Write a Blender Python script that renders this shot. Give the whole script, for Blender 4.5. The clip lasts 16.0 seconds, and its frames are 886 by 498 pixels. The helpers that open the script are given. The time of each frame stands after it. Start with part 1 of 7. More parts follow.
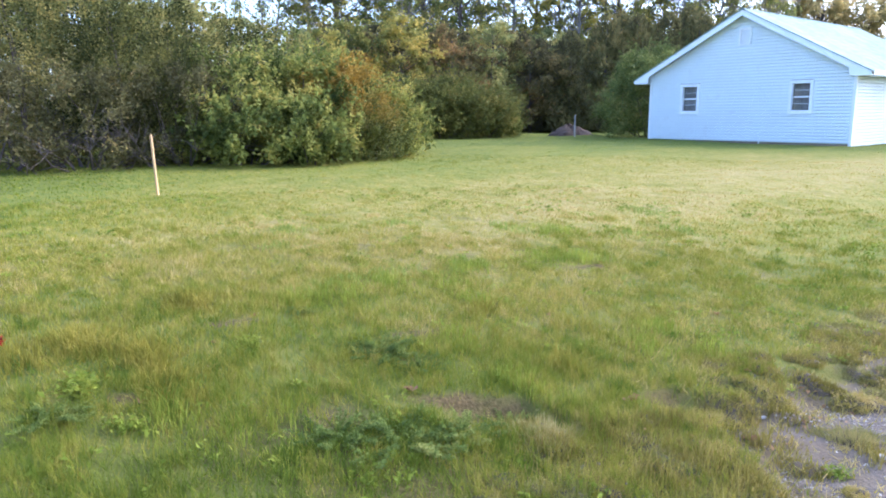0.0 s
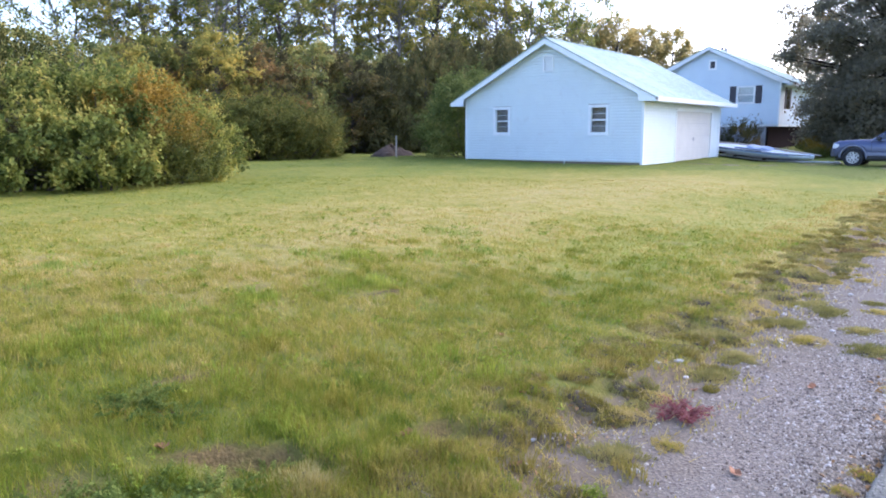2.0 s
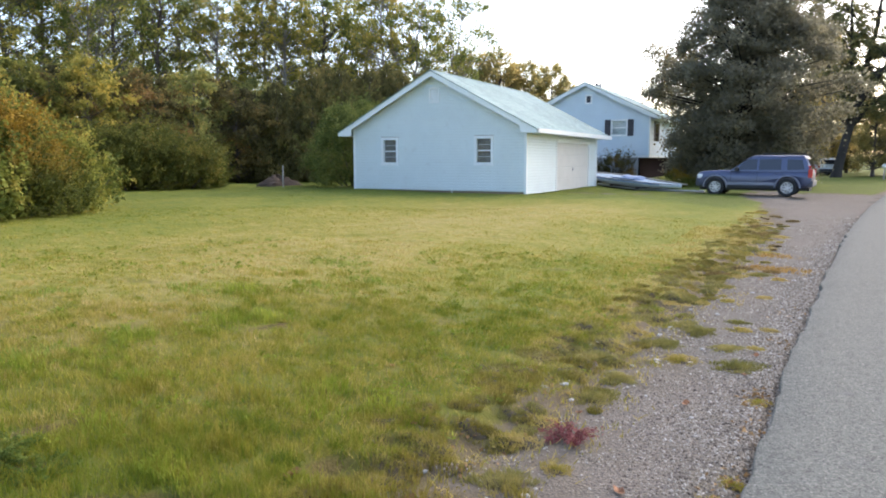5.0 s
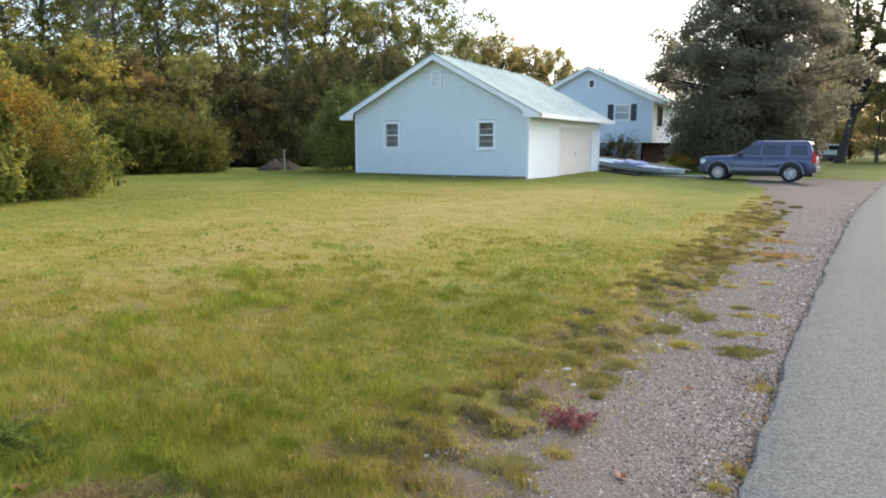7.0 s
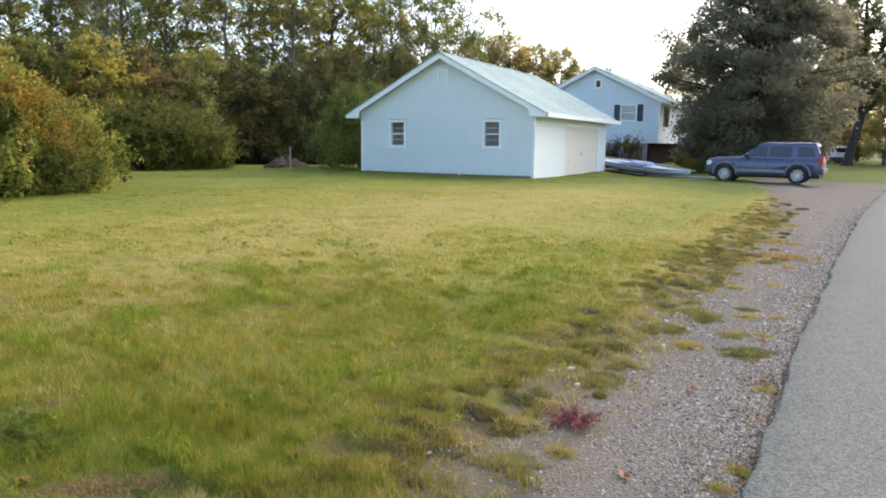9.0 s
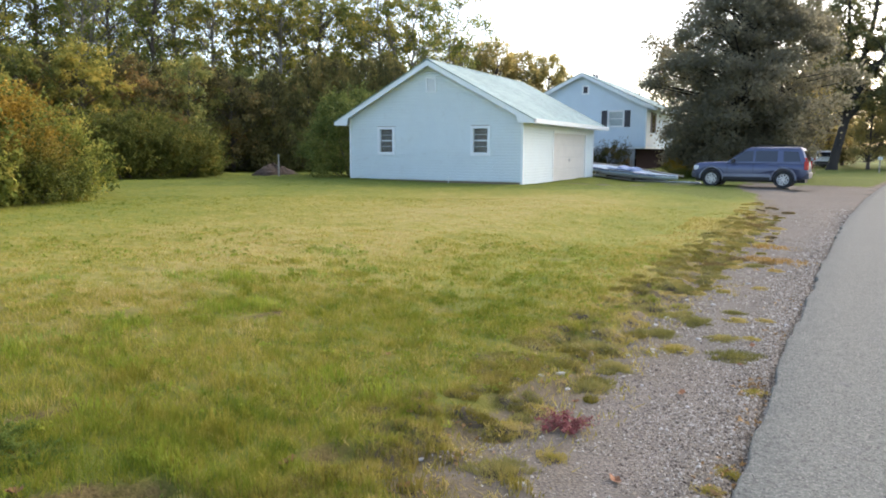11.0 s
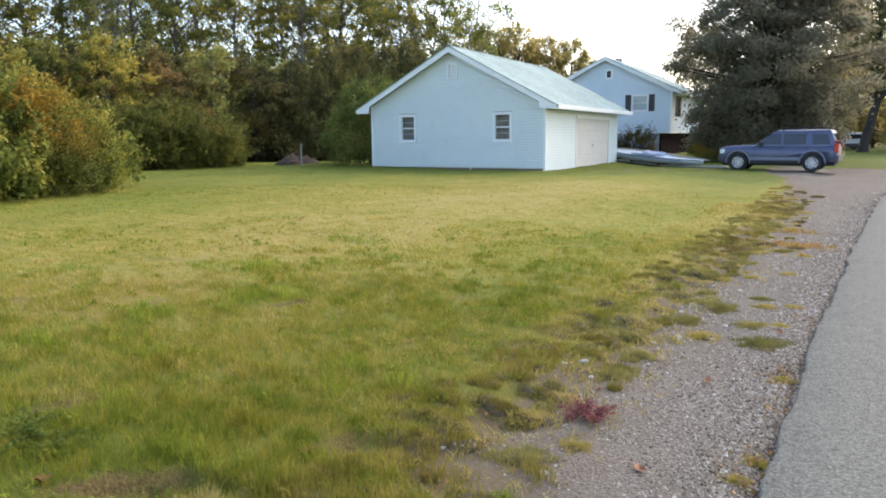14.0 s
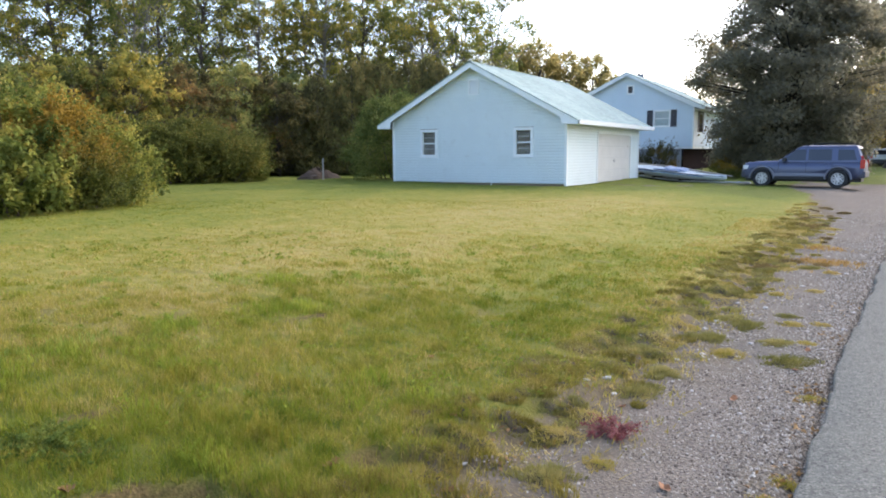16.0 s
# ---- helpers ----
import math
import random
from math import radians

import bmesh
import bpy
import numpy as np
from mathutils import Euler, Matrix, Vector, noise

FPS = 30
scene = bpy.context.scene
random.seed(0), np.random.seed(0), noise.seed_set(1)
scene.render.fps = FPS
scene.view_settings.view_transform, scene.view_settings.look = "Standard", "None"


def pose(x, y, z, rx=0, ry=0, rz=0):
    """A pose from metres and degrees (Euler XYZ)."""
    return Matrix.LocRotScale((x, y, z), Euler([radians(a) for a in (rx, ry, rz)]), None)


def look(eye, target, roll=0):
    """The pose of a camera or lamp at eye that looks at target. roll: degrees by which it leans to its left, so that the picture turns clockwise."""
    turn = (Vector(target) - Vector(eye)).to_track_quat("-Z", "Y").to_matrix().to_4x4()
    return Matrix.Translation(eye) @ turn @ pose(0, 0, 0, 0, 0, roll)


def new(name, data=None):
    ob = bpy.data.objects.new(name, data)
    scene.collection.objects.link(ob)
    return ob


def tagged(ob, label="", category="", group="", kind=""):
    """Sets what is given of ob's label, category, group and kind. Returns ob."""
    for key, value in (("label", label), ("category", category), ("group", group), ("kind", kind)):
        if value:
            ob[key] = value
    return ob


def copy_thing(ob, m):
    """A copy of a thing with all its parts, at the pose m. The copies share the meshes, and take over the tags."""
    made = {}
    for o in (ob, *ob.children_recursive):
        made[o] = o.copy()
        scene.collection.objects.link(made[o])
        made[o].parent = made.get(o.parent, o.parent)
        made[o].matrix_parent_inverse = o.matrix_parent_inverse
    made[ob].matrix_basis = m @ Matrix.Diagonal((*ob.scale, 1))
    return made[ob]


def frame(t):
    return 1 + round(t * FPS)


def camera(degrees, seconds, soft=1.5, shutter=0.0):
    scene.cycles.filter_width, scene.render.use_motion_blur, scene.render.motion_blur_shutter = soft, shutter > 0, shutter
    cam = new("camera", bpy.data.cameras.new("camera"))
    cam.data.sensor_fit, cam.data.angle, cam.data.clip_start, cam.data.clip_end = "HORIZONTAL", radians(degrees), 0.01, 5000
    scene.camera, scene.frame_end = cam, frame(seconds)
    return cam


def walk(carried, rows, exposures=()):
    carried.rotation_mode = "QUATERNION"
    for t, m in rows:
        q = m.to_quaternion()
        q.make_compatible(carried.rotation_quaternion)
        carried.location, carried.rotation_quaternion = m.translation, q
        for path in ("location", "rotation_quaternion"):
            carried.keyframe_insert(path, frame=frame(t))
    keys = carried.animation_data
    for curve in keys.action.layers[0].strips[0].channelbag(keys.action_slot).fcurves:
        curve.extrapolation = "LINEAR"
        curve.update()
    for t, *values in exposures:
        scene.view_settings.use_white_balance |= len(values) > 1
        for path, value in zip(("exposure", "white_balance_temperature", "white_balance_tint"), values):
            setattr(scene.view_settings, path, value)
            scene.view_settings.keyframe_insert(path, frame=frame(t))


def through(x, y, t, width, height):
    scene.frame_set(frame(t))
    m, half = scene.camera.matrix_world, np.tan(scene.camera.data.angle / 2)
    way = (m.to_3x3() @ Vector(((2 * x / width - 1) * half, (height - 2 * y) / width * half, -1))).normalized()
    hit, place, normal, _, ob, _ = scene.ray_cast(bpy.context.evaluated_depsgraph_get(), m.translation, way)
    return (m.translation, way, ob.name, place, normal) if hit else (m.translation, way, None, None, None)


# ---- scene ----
cam = camera(64.1, 16.0, soft=1.9)
PATH = [
    (0, (17.549, -26.388, 1.581), (16.05, -25.121, 1.2), -0.5),
    (0.5, (17.551, -26.257, 1.591), (16.028, -25.011, 1.233), -0.3),
    (1, (17.636, -26.109, 1.607), (16.093, -24.886, 1.253), 0.7),
    (1.2, (17.684, -26.05, 1.609), (16.195, -24.762, 1.256), 0.7),
    (1.3, (17.691, -26.026, 1.61), (16.229, -24.707, 1.262), 0.3),
    (1.5, (17.683, -26.013, 1.61), (16.318, -24.59, 1.277), 0.5),
    (1.7, (17.664, -26.031, 1.607), (16.381, -24.531, 1.286), 0.1),
    (1.8, (17.664, -26.024, 1.607), (16.433, -24.48, 1.286), -0.0),
    (2, (17.686, -25.984, 1.612), (16.521, -24.393, 1.282), -0.3),
    (2.5, (17.684, -25.981, 1.611), (16.618, -24.323, 1.274), -0.7),
    (3, (17.695, -25.97, 1.61), (16.745, -24.235, 1.313), -0.2),
    (3.5, (17.695, -25.952, 1.613), (16.774, -24.194, 1.368), 0.0),
    (6, (17.686, -25.974, 1.62), (16.781, -24.21, 1.356), -0.1),
    (6.5, (17.675, -25.956, 1.612), (16.762, -24.199, 1.331), 0.1),
    (7, (17.674, -25.938, 1.61), (16.764, -24.182, 1.318), 0.1),
    (7.5, (17.677, -25.931, 1.606), (16.764, -24.176, 1.307), 0.0),
    (8, (17.675, -25.934, 1.609), (16.757, -24.181, 1.32), 0.2),
    (8.5, (17.68, -25.964, 1.614), (16.764, -24.21, 1.328), 0.2),
    (9, (17.673, -25.939, 1.602), (16.751, -24.189, 1.307), 0.6),
    (11.5, (17.68, -25.951, 1.601), (16.786, -24.184, 1.327), 0.2),
    (12, (17.683, -25.939, 1.601), (16.783, -24.175, 1.321), 0.1),
    (12.5, (17.678, -25.931, 1.598), (16.78, -24.168, 1.31), 0.2),
    (13, (17.673, -25.892, 1.582), (16.763, -24.135, 1.287), 0.1),
    (13.5, (17.67, -25.905, 1.587), (16.741, -24.159, 1.289), 0.2),
    (14, (17.672, -25.912, 1.596), (16.72, -24.181, 1.285), -0.5),
    (14.5, (17.665, -25.906, 1.591), (16.698, -24.179, 1.304), -0.3),
    (15, (17.66, -25.899, 1.584), (16.666, -24.187, 1.301), -0.3),
    (15.5, (17.656, -25.903, 1.586), (16.646, -24.198, 1.316), -0.5),
    (16, (17.658, -25.917, 1.593), (16.654, -24.208, 1.324), -0.4),
]
walk(cam, [(t, look(eye, target, roll)) for t, eye, target, roll in PATH],
     [(0, 2.34, 5150, 21), (1.0, 2.34, 5200, 22), (2.0, 2.10, 5450, 22), (3.0, 2.00, 5680, 20), (3.5, 1.85, 5800, 18), (6, 1.74, 6450, 11), (14.0, 1.74, 6450, 11), (16, 1.76, 6150, 13)])

# ---- world, sun ----
SUN_AZ, SUN_EL = 22.0, 36.0      # degrees from +y towards +x; degrees up
world = bpy.data.worlds.new("world")
scene.world = world
world.use_nodes = True
wt = world.node_tree
sky = wt.nodes.new("ShaderNodeTexSky")
sky.sky_type, sky.sun_disc = "NISHITA", False
sky.sun_elevation, sky.sun_rotation = radians(SUN_EL), radians(SUN_AZ)
sky.air_density, sky.dust_density, sky.ozone_density = 1.0, 2.6, 0.5
wt.nodes["Background"].inputs[1].default_value = 0.15
wt.links.new(sky.outputs[0], wt.nodes["Background"].inputs[0])
sun_data = bpy.data.lights.new("sun", "SUN")
sun_data.energy, sun_data.angle, sun_data.color = 0.18, radians(60), (1.0, 0.90, 0.76)
sun = new("sun", sun_data)
sun_dir = Vector((math.sin(radians(SUN_AZ)) * math.cos(radians(SUN_EL)), math.cos(radians(SUN_AZ)) * math.cos(radians(SUN_EL)), math.sin(radians(SUN_EL))))
sun.matrix_world = look(sun_dir * 60 + Vector((0, 0, 5)), (0, 0, 5))


# ---- materials ----
class Mat:
    """A node material with short ways to add nodes."""
    def __init__(self, name):
        self.m = bpy.data.materials.new(name)
        self.m.use_nodes = True
        self.t = self.m.node_tree
        self.p = self.t.nodes["Principled BSDF"]
        self.out = self.t.nodes["Material Output"]

    def n(self, kind):
        return self.t.nodes.new("ShaderNode" + kind)

    def link(self, a, b):
        self.t.links.new(a, b)

    def pos(self, scale=(1, 1, 1), world=True):
        src = self.n("NewGeometry").outputs["Position"] if world else self.n("TexCoord").outputs["Object"]
        mp = self.n("Mapping")
        mp.inputs["Scale"].default_value = scale
        self.link(src, mp.inputs["Vector"])
        return mp.outputs["Vector"]

    def noise(self, scale, detail=3, rough=0.55, vec=None, stretch=(1, 1, 1), world=True):
        nd = self.n("TexNoise")
        nd.inputs["Scale"].default_value, nd.inputs["Detail"].default_value, nd.inputs["Roughness"].default_value = scale, detail, rough
        self.link(vec or self.pos(stretch, world), nd.inputs["Vector"])
        return nd.outputs["Fac"]

    def ramp(self, fac, stops):
        nd = self.n("ValToRGB")
        els = nd.color_ramp.elements
        while len(els) < len(stops):
            els.new(0.5)
        for e, (p, c) in zip(els, stops):
            e.position, e.color = p, (c, c, c, 1) if isinstance(c, float) else (*c, 1)
        self.link(fac, nd.inputs[0])
        return nd.outputs[0]

    def mix(self, fac, a, b, kind="MIX"):
        nd = self.n("Mix")
        nd.data_type, nd.blend_type = "RGBA", kind
        for sock, v in ((nd.inputs[0], fac), (nd.inputs[6], a), (nd.inputs[7], b)):
            if isinstance(v, bpy.types.NodeSocket):
                self.link(v, sock)
            elif isinstance(v, (int, float)):
                sock.default_value = v
            else:
                sock.default_value = (*v, 1)
        return nd.outputs[2]

    def math(self, op, a, b=0.0, c=0.0, clamp=False):
        nd = self.n("Math")
        nd.operation, nd.use_clamp = op, clamp
        for sock, v in zip(nd.inputs, (a, b, c)):
            if isinstance(v, bpy.types.NodeSocket):
                self.link(v, sock)
            else:
                sock.default_value = v
        return nd.outputs[0]

    def bump(self, h, strength=0.3, dist=0.01):
        nd = self.n("Bump")
        nd.inputs["Strength"].default_value, nd.inputs["Distance"].default_value = strength, dist
        self.link(h, nd.inputs["Height"])
        self.link(nd.outputs[0], self.p.inputs["Normal"])

    def set(self, col=None, rough=0.6, metal=0.0, spec=0.5):
        if isinstance(col, bpy.types.NodeSocket):
            self.link(col, self.p.inputs["Base Color"])
        elif col:
            self.p.inputs["Base Color"].default_value = (*col, 1)
        self.p.inputs["Roughness"].default_value, self.p.inputs["Metallic"].default_value = rough, metal
        self.p.inputs["Specular IOR Level"].default_value = spec
        return self


def surface(name, a, b, scale=6.0, rough=0.6, metal=0.0, grain=80.0, bump=0.15, dirt=None, stretch=(1, 1, 1), spec=0.4, world=False):
    """Two colours mixed by a broad stain, darkened a little by a fine grain, with fine relief."""
    m = Mat(name)
    broad = m.ramp(m.noise(scale, 4, stretch=stretch, world=world), [(0.3, 0.0), (0.7, 1.0)])
    col = m.mix(broad, a, b)
    fine = m.noise(grain, 2, stretch=stretch, world=world)
    col = m.mix(m.math("MULTIPLY", fine, 0.25), col, tuple(c * 0.55 for c in a))
    if dirt:
        spots = m.ramp(m.noise(scale * 2.7, 5, 0.7, world=world), [(0.58, 0.0), (0.75, 1.0)])
        col = m.mix(m.math("MULTIPLY", spots, 0.5), col, dirt)
    m.set(col, rough, metal, spec)
    m.bump(fine, bump, 0.004)
    return m.m


def leaf_material(name, stops, shine=0.05, through=0.35, patch=1.3, swing=1.7):
    """Leaves: each island its own shade along the stops, shifted over the crown in patches of hue that also imitate lit
    and dark sprigs; light comes through.
    """
    m = Mat(name)
    isl = m.n("NewGeometry").outputs["Random Per Island"]
    who = m.n("ObjectInfo").outputs["Random"]
    # patch noise varies the hue and paints lit and dark sprigs into it
    broad = m.noise(patch, 3, 0.6, world=True)
    f = m.math("ADD", m.math("MULTIPLY", isl, 0.32), m.math("MULTIPLY_ADD", broad, swing, 0.19 - swing / 2))
    f = m.math("ADD", f, m.math("MULTIPLY", who, 0.3), clamp=True)
    col = m.ramp(f, stops)
    m.set(col, 0.55, 0.0, shine)
    tr = m.n("BsdfTranslucent")
    m.link(col, tr.inputs["Color"])
    mx = m.n("MixShader")
    mx.inputs[0].default_value = through
    m.link(m.p.outputs[0], mx.inputs[1])
    m.link(tr.outputs[0], mx.inputs[2])
    m.link(mx.outputs[0], m.out.inputs["Surface"])
    return m.m


def turning_leaf_material(name, low, high, z0, z1):
    """Leaves green below, turned towards the top of the plant."""
    m = Mat(name)
    isl = m.n("NewGeometry").outputs["Random Per Island"]
    sep = m.n("SeparateXYZ")
    m.link(m.n("TexCoord").outputs["Object"], sep.inputs[0])
    rise = m.n("MapRange")
    rise.inputs[1].default_value, rise.inputs[2].default_value = z0, z1
    m.link(m.math("ADD", sep.outputs[2], m.math("MULTIPLY_ADD", m.noise(1.2, 3), 1.6, -0.8)), rise.inputs[0])
    col = m.mix(rise.outputs[0], m.ramp(isl, low), m.ramp(isl, high))
    m.set(col, 0.55, 0.0, 0.12)
    tr = m.n("BsdfTranslucent")
    m.link(col, tr.inputs["Color"])
    mx = m.n("MixShader")
    mx.inputs[0].default_value = 0.35
    m.link(m.p.outputs[0], mx.inputs[1])
    m.link(tr.outputs[0], mx.inputs[2])
    m.link(mx.outputs[0], m.out.inputs["Surface"])
    return m.m


def glass(name, tint=(0.9, 0.95, 0.95)):
    m = Mat(name)
    m.set(tint, 0.03, 0.0, 0.6)
    m.p.inputs["Transmission Weight"].default_value = 1.0
    m.p.inputs["IOR"].default_value = 1.45
    return m.m


def grass_colour(m, isl=None):
    """Turf colour over the plan: green on the bank by the road, straw patches over the mown middle."""
    sep = m.n("SeparateXYZ")
    m.link(m.n("NewGeometry").outputs["Position"], sep.inputs[0])
    flat = m.pos((1, 1, 0))
    big = m.noise(0.22, 3, 0.5, vec=flat)
    mid = m.noise(1.1, 4, 0.65, vec=m.pos((1.0, 0.55, 0)))
    small = m.noise(5.0, 3, 0.6, vec=m.pos((0.45, 1.3, 0)))
    bank = m.n("MapRange")
    bank.inputs[1].default_value, bank.inputs[2].default_value, bank.inputs[3].default_value, bank.inputs[4].default_value = 12.0, 14.6, 0.0, -0.15
    m.link(m.math("MULTIPLY_ADD", big, 2.0, m.math("ADD", sep.outputs[0], -1.0)), bank.inputs[0])
    verge = m.n("MapRange")
    verge.inputs[1].default_value, verge.inputs[2].default_value, verge.inputs[3].default_value, verge.inputs[4].default_value = -25.6, -21.6, -0.14, 0.0
    m.link(sep.outputs[1], verge.inputs[0])
    fray = m.n("MapRange")
    fray.inputs[1].default_value, fray.inputs[2].default_value, fray.inputs[3].default_value, fray.inputs[4].default_value = 15.3, 16.3, 0.0, 0.08
    m.link(sep.outputs[0], fray.inputs[0])
    f = m.math("ADD", m.math("MULTIPLY_ADD", big, 0.30, 0.085), m.math("MULTIPLY", mid, 0.38))
    f = m.math("ADD", f, m.math("MULTIPLY", small, 0.55))
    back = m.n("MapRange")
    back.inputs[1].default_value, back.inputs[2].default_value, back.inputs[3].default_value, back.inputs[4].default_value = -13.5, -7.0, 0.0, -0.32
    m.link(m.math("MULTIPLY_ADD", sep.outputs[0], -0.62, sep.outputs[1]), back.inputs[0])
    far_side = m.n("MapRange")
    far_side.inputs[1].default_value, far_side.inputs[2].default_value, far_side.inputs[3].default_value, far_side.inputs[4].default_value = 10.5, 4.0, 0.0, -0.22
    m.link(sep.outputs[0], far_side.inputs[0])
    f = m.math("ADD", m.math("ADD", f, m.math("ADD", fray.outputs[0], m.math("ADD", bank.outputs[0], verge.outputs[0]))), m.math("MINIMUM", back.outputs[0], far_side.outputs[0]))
    fine = m.noise(10.0, 3, 0.7, vec=flat)
    f = m.math("ADD", f, m.math("MULTIPLY_ADD", fine, 0.62, -0.31))
    if isl:
        f = m.math("ADD", f, m.math("MULTIPLY_ADD", isl, 0.20, -0.10))
    return m.ramp(f, [(0.26, (0.085, 0.125, 0.012)), (0.44, (0.180, 0.215, 0.021)), (0.58, (0.290, 0.265, 0.036)), (0.70, (0.42, 0.335, 0.084)), (0.88, (0.53, 0.405, 0.165))])


def ground_material():
    m = Mat("ground_soil")
    turf_node = m.n("Attribute")
    turf_node.attribute_name = "turf"
    turf_at = turf_node.outputs["Fac"]
    rough_edge = m.math("MULTIPLY_ADD", m.noise(1.6, 5, 0.65), 1.5, -0.75)
    blend = m.math("ADD", turf_at, rough_edge)
    mask = m.ramp(blend, [(0.46, 0.0), (0.60, 1.0)])
    rim = m.ramp(blend, [(0.34, 0.0), (0.46, 0.75), (0.56, 0.75), (0.68, 0.0)])
    # turf ground darkened to match the shading of standing blades
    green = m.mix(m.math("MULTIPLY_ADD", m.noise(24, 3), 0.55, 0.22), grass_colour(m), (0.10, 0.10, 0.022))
    # thatch near the verge, with the shade between blades in its dark colour
    thatch_shade_node = m.n("Attribute")
    thatch_shade_node.attribute_name = "thatch_shade"
    green = m.mix(m.math("MULTIPLY", thatch_shade_node.outputs["Fac"], 0.32), green, m.mix(m.noise(18, 3), (0.040, 0.042, 0.012), (0.085, 0.075, 0.026)))
    worn_node = m.n("Attribute")
    worn_node.attribute_name = "worn"
    dead = m.mix(m.ramp(m.noise(34, 4, 0.7), [(0.35, 0.0), (0.7, 1.0)]), (0.050, 0.035, 0.012), (0.17, 0.12, 0.046))
    stone = m.n("TexVoronoi")
    stone.inputs["Scale"].default_value = 62
    m.link(m.pos(), stone.inputs["Vector"])
    grit = m.mix(m.noise(0.9, 4), (0.101, 0.081, 0.059), (0.150, 0.122, 0.091))
    peb = m.mix(m.math("MULTIPLY", stone.outputs["Color"], 0.75), grit, (0.30, 0.255, 0.205))
    # shade between the stones, painted as darker cell rims
    peb = m.mix(m.ramp(stone.outputs["Distance"], [(0.30, 0.0), (0.75, 0.7)]), peb, (0.10, 0.085, 0.075))
    dust = m.mix(m.ramp(m.noise(0.55, 3), [(0.42, 0.0), (0.66, 0.75)]), peb, (0.141, 0.124, 0.099))
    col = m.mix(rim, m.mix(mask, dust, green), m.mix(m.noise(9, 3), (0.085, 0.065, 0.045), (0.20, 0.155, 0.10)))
    col = m.mix(worn_node.outputs["Fac"], col, dead)
    # road-edge seam: soil, plus the broken asphalt's shadow painted as dark colour
    seam_node = m.n("Attribute")
    seam_node.attribute_name = "seam"
    seam_soil_shade = m.mix(m.noise(45, 3), (0.018, 0.016, 0.014), (0.06, 0.052, 0.043))
    col = m.mix(seam_node.outputs["Fac"], col, seam_soil_shade)
    m.set(col, 0.95, 0.0, 0.15)
    m.bump(m.math("ADD", stone.outputs["Distance"], m.noise(60, 3)), 0.5, 0.012)
    return m.m


def asphalt_material():
    m = Mat("worn_asphalt")
    cell = m.n("TexVoronoi")
    cell.inputs["Scale"].default_value = 55
    m.link(m.pos(), cell.inputs["Vector"])
    base = m.mix(m.noise(0.6, 4), (0.076, 0.076, 0.063), (0.112, 0.111, 0.092))
    base = m.mix(m.math("MULTIPLY", cell.outputs["Color"], 0.75), base, (0.195, 0.193, 0.163))
    base = m.mix(m.ramp(m.noise(26, 4, 0.7), [(0.42, 0.0), (0.62, 0.55)]), base, (0.175, 0.175, 0.152))
    base = m.mix(m.ramp(m.noise(3.2, 6, 0.7), [(0.60, 0.0), (0.72, 0.5)]), base, (0.13, 0.125, 0.125))
    chips = m.n("TexVoronoi")
    chips.inputs["Scale"].default_value = 115
    m.link(m.pos(), chips.inputs["Vector"])
    pick = m.n("SeparateXYZ")
    m.link(chips.outputs["Color"], pick.inputs[0])
    base = m.mix(m.ramp(pick.outputs[0], [(0.80, 0.0), (0.92, 0.55)]), base, (0.29, 0.28, 0.235))
    base = m.mix(m.ramp(pick.outputs[1], [(0.82, 0.0), (0.92, 0.6)]), base, (0.050, 0.048, 0.041))
    m.set(base, 0.9, 0.0, 0.15)
    m.bump(m.math("ADD", cell.outputs["Distance"], m.noise(160, 2)), 0.45, 0.006)
    return m.m


def blade_material(name, shift=0.0):
    m = Mat(name)
    isl = m.n("NewGeometry").outputs["Random Per Island"]
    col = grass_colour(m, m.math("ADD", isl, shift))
    m.set(col, 0.7, 0.0, 0.08)
    tr = m.n("BsdfTranslucent")
    m.link(col, tr.inputs["Color"])
    mx = m.n("MixShader")
    mx.inputs[0].default_value = 0.35
    m.link(m.p.outputs[0], mx.inputs[1])
    m.link(tr.outputs[0], mx.inputs[2])
    m.link(mx.outputs[0], m.out.inputs["Surface"])
    return m.m


M_GROUND, M_ROAD = ground_material(), asphalt_material()
M_BLADE, M_BLADE_DRY, M_BLADE_GREEN = blade_material("lawn_blade"), blade_material("dry_blade", 0.75), blade_material("tussock_blade", -0.55)
M_BLADE_OLIVE, M_BLADE_RUST = blade_material("olive_blade", 0.35), blade_material("withered_blade", 1.0)
M_SIDING = surface("white_vinyl_siding", (0.775, 0.84, 0.835), (0.735, 0.795, 0.79), 1.2, 0.45, grain=40, bump=0.05, dirt=(0.55, 0.55, 0.52))
M_HOUSE = surface("pale_blue_white_siding", (0.66, 0.755, 0.82), (0.62, 0.71, 0.775), 1.2, 0.45, grain=40, bump=0.05, dirt=(0.52, 0.55, 0.56))
M_TRIM = surface("white_trim_paint", (0.89, 0.91, 0.905), (0.83, 0.855, 0.85), 2.0, 0.4, grain=50, bump=0.05, dirt=(0.60, 0.60, 0.57))
M_DOOR = surface("cream_door_paint", (0.70, 0.67, 0.62), (0.63, 0.605, 0.56), 2.0, 0.5, grain=60, bump=0.06, dirt=(0.42, 0.38, 0.33))
M_INSIDE = surface("bare_stud_board", (0.20, 0.15, 0.10), (0.27, 0.21, 0.15), 2.0, 0.8)
M_CURTAIN = surface("dull_curtain", (0.20, 0.175, 0.165), (0.40, 0.36, 0.34), 5.0, 0.9, stretch=(6, 1, 1))
M_GLASS = glass("window_glass")
M_CONCRETE = surface("grey_concrete", (0.36, 0.37, 0.38), (0.44, 0.45, 0.46), 1.5, 0.9, dirt=(0.25, 0.24, 0.22))
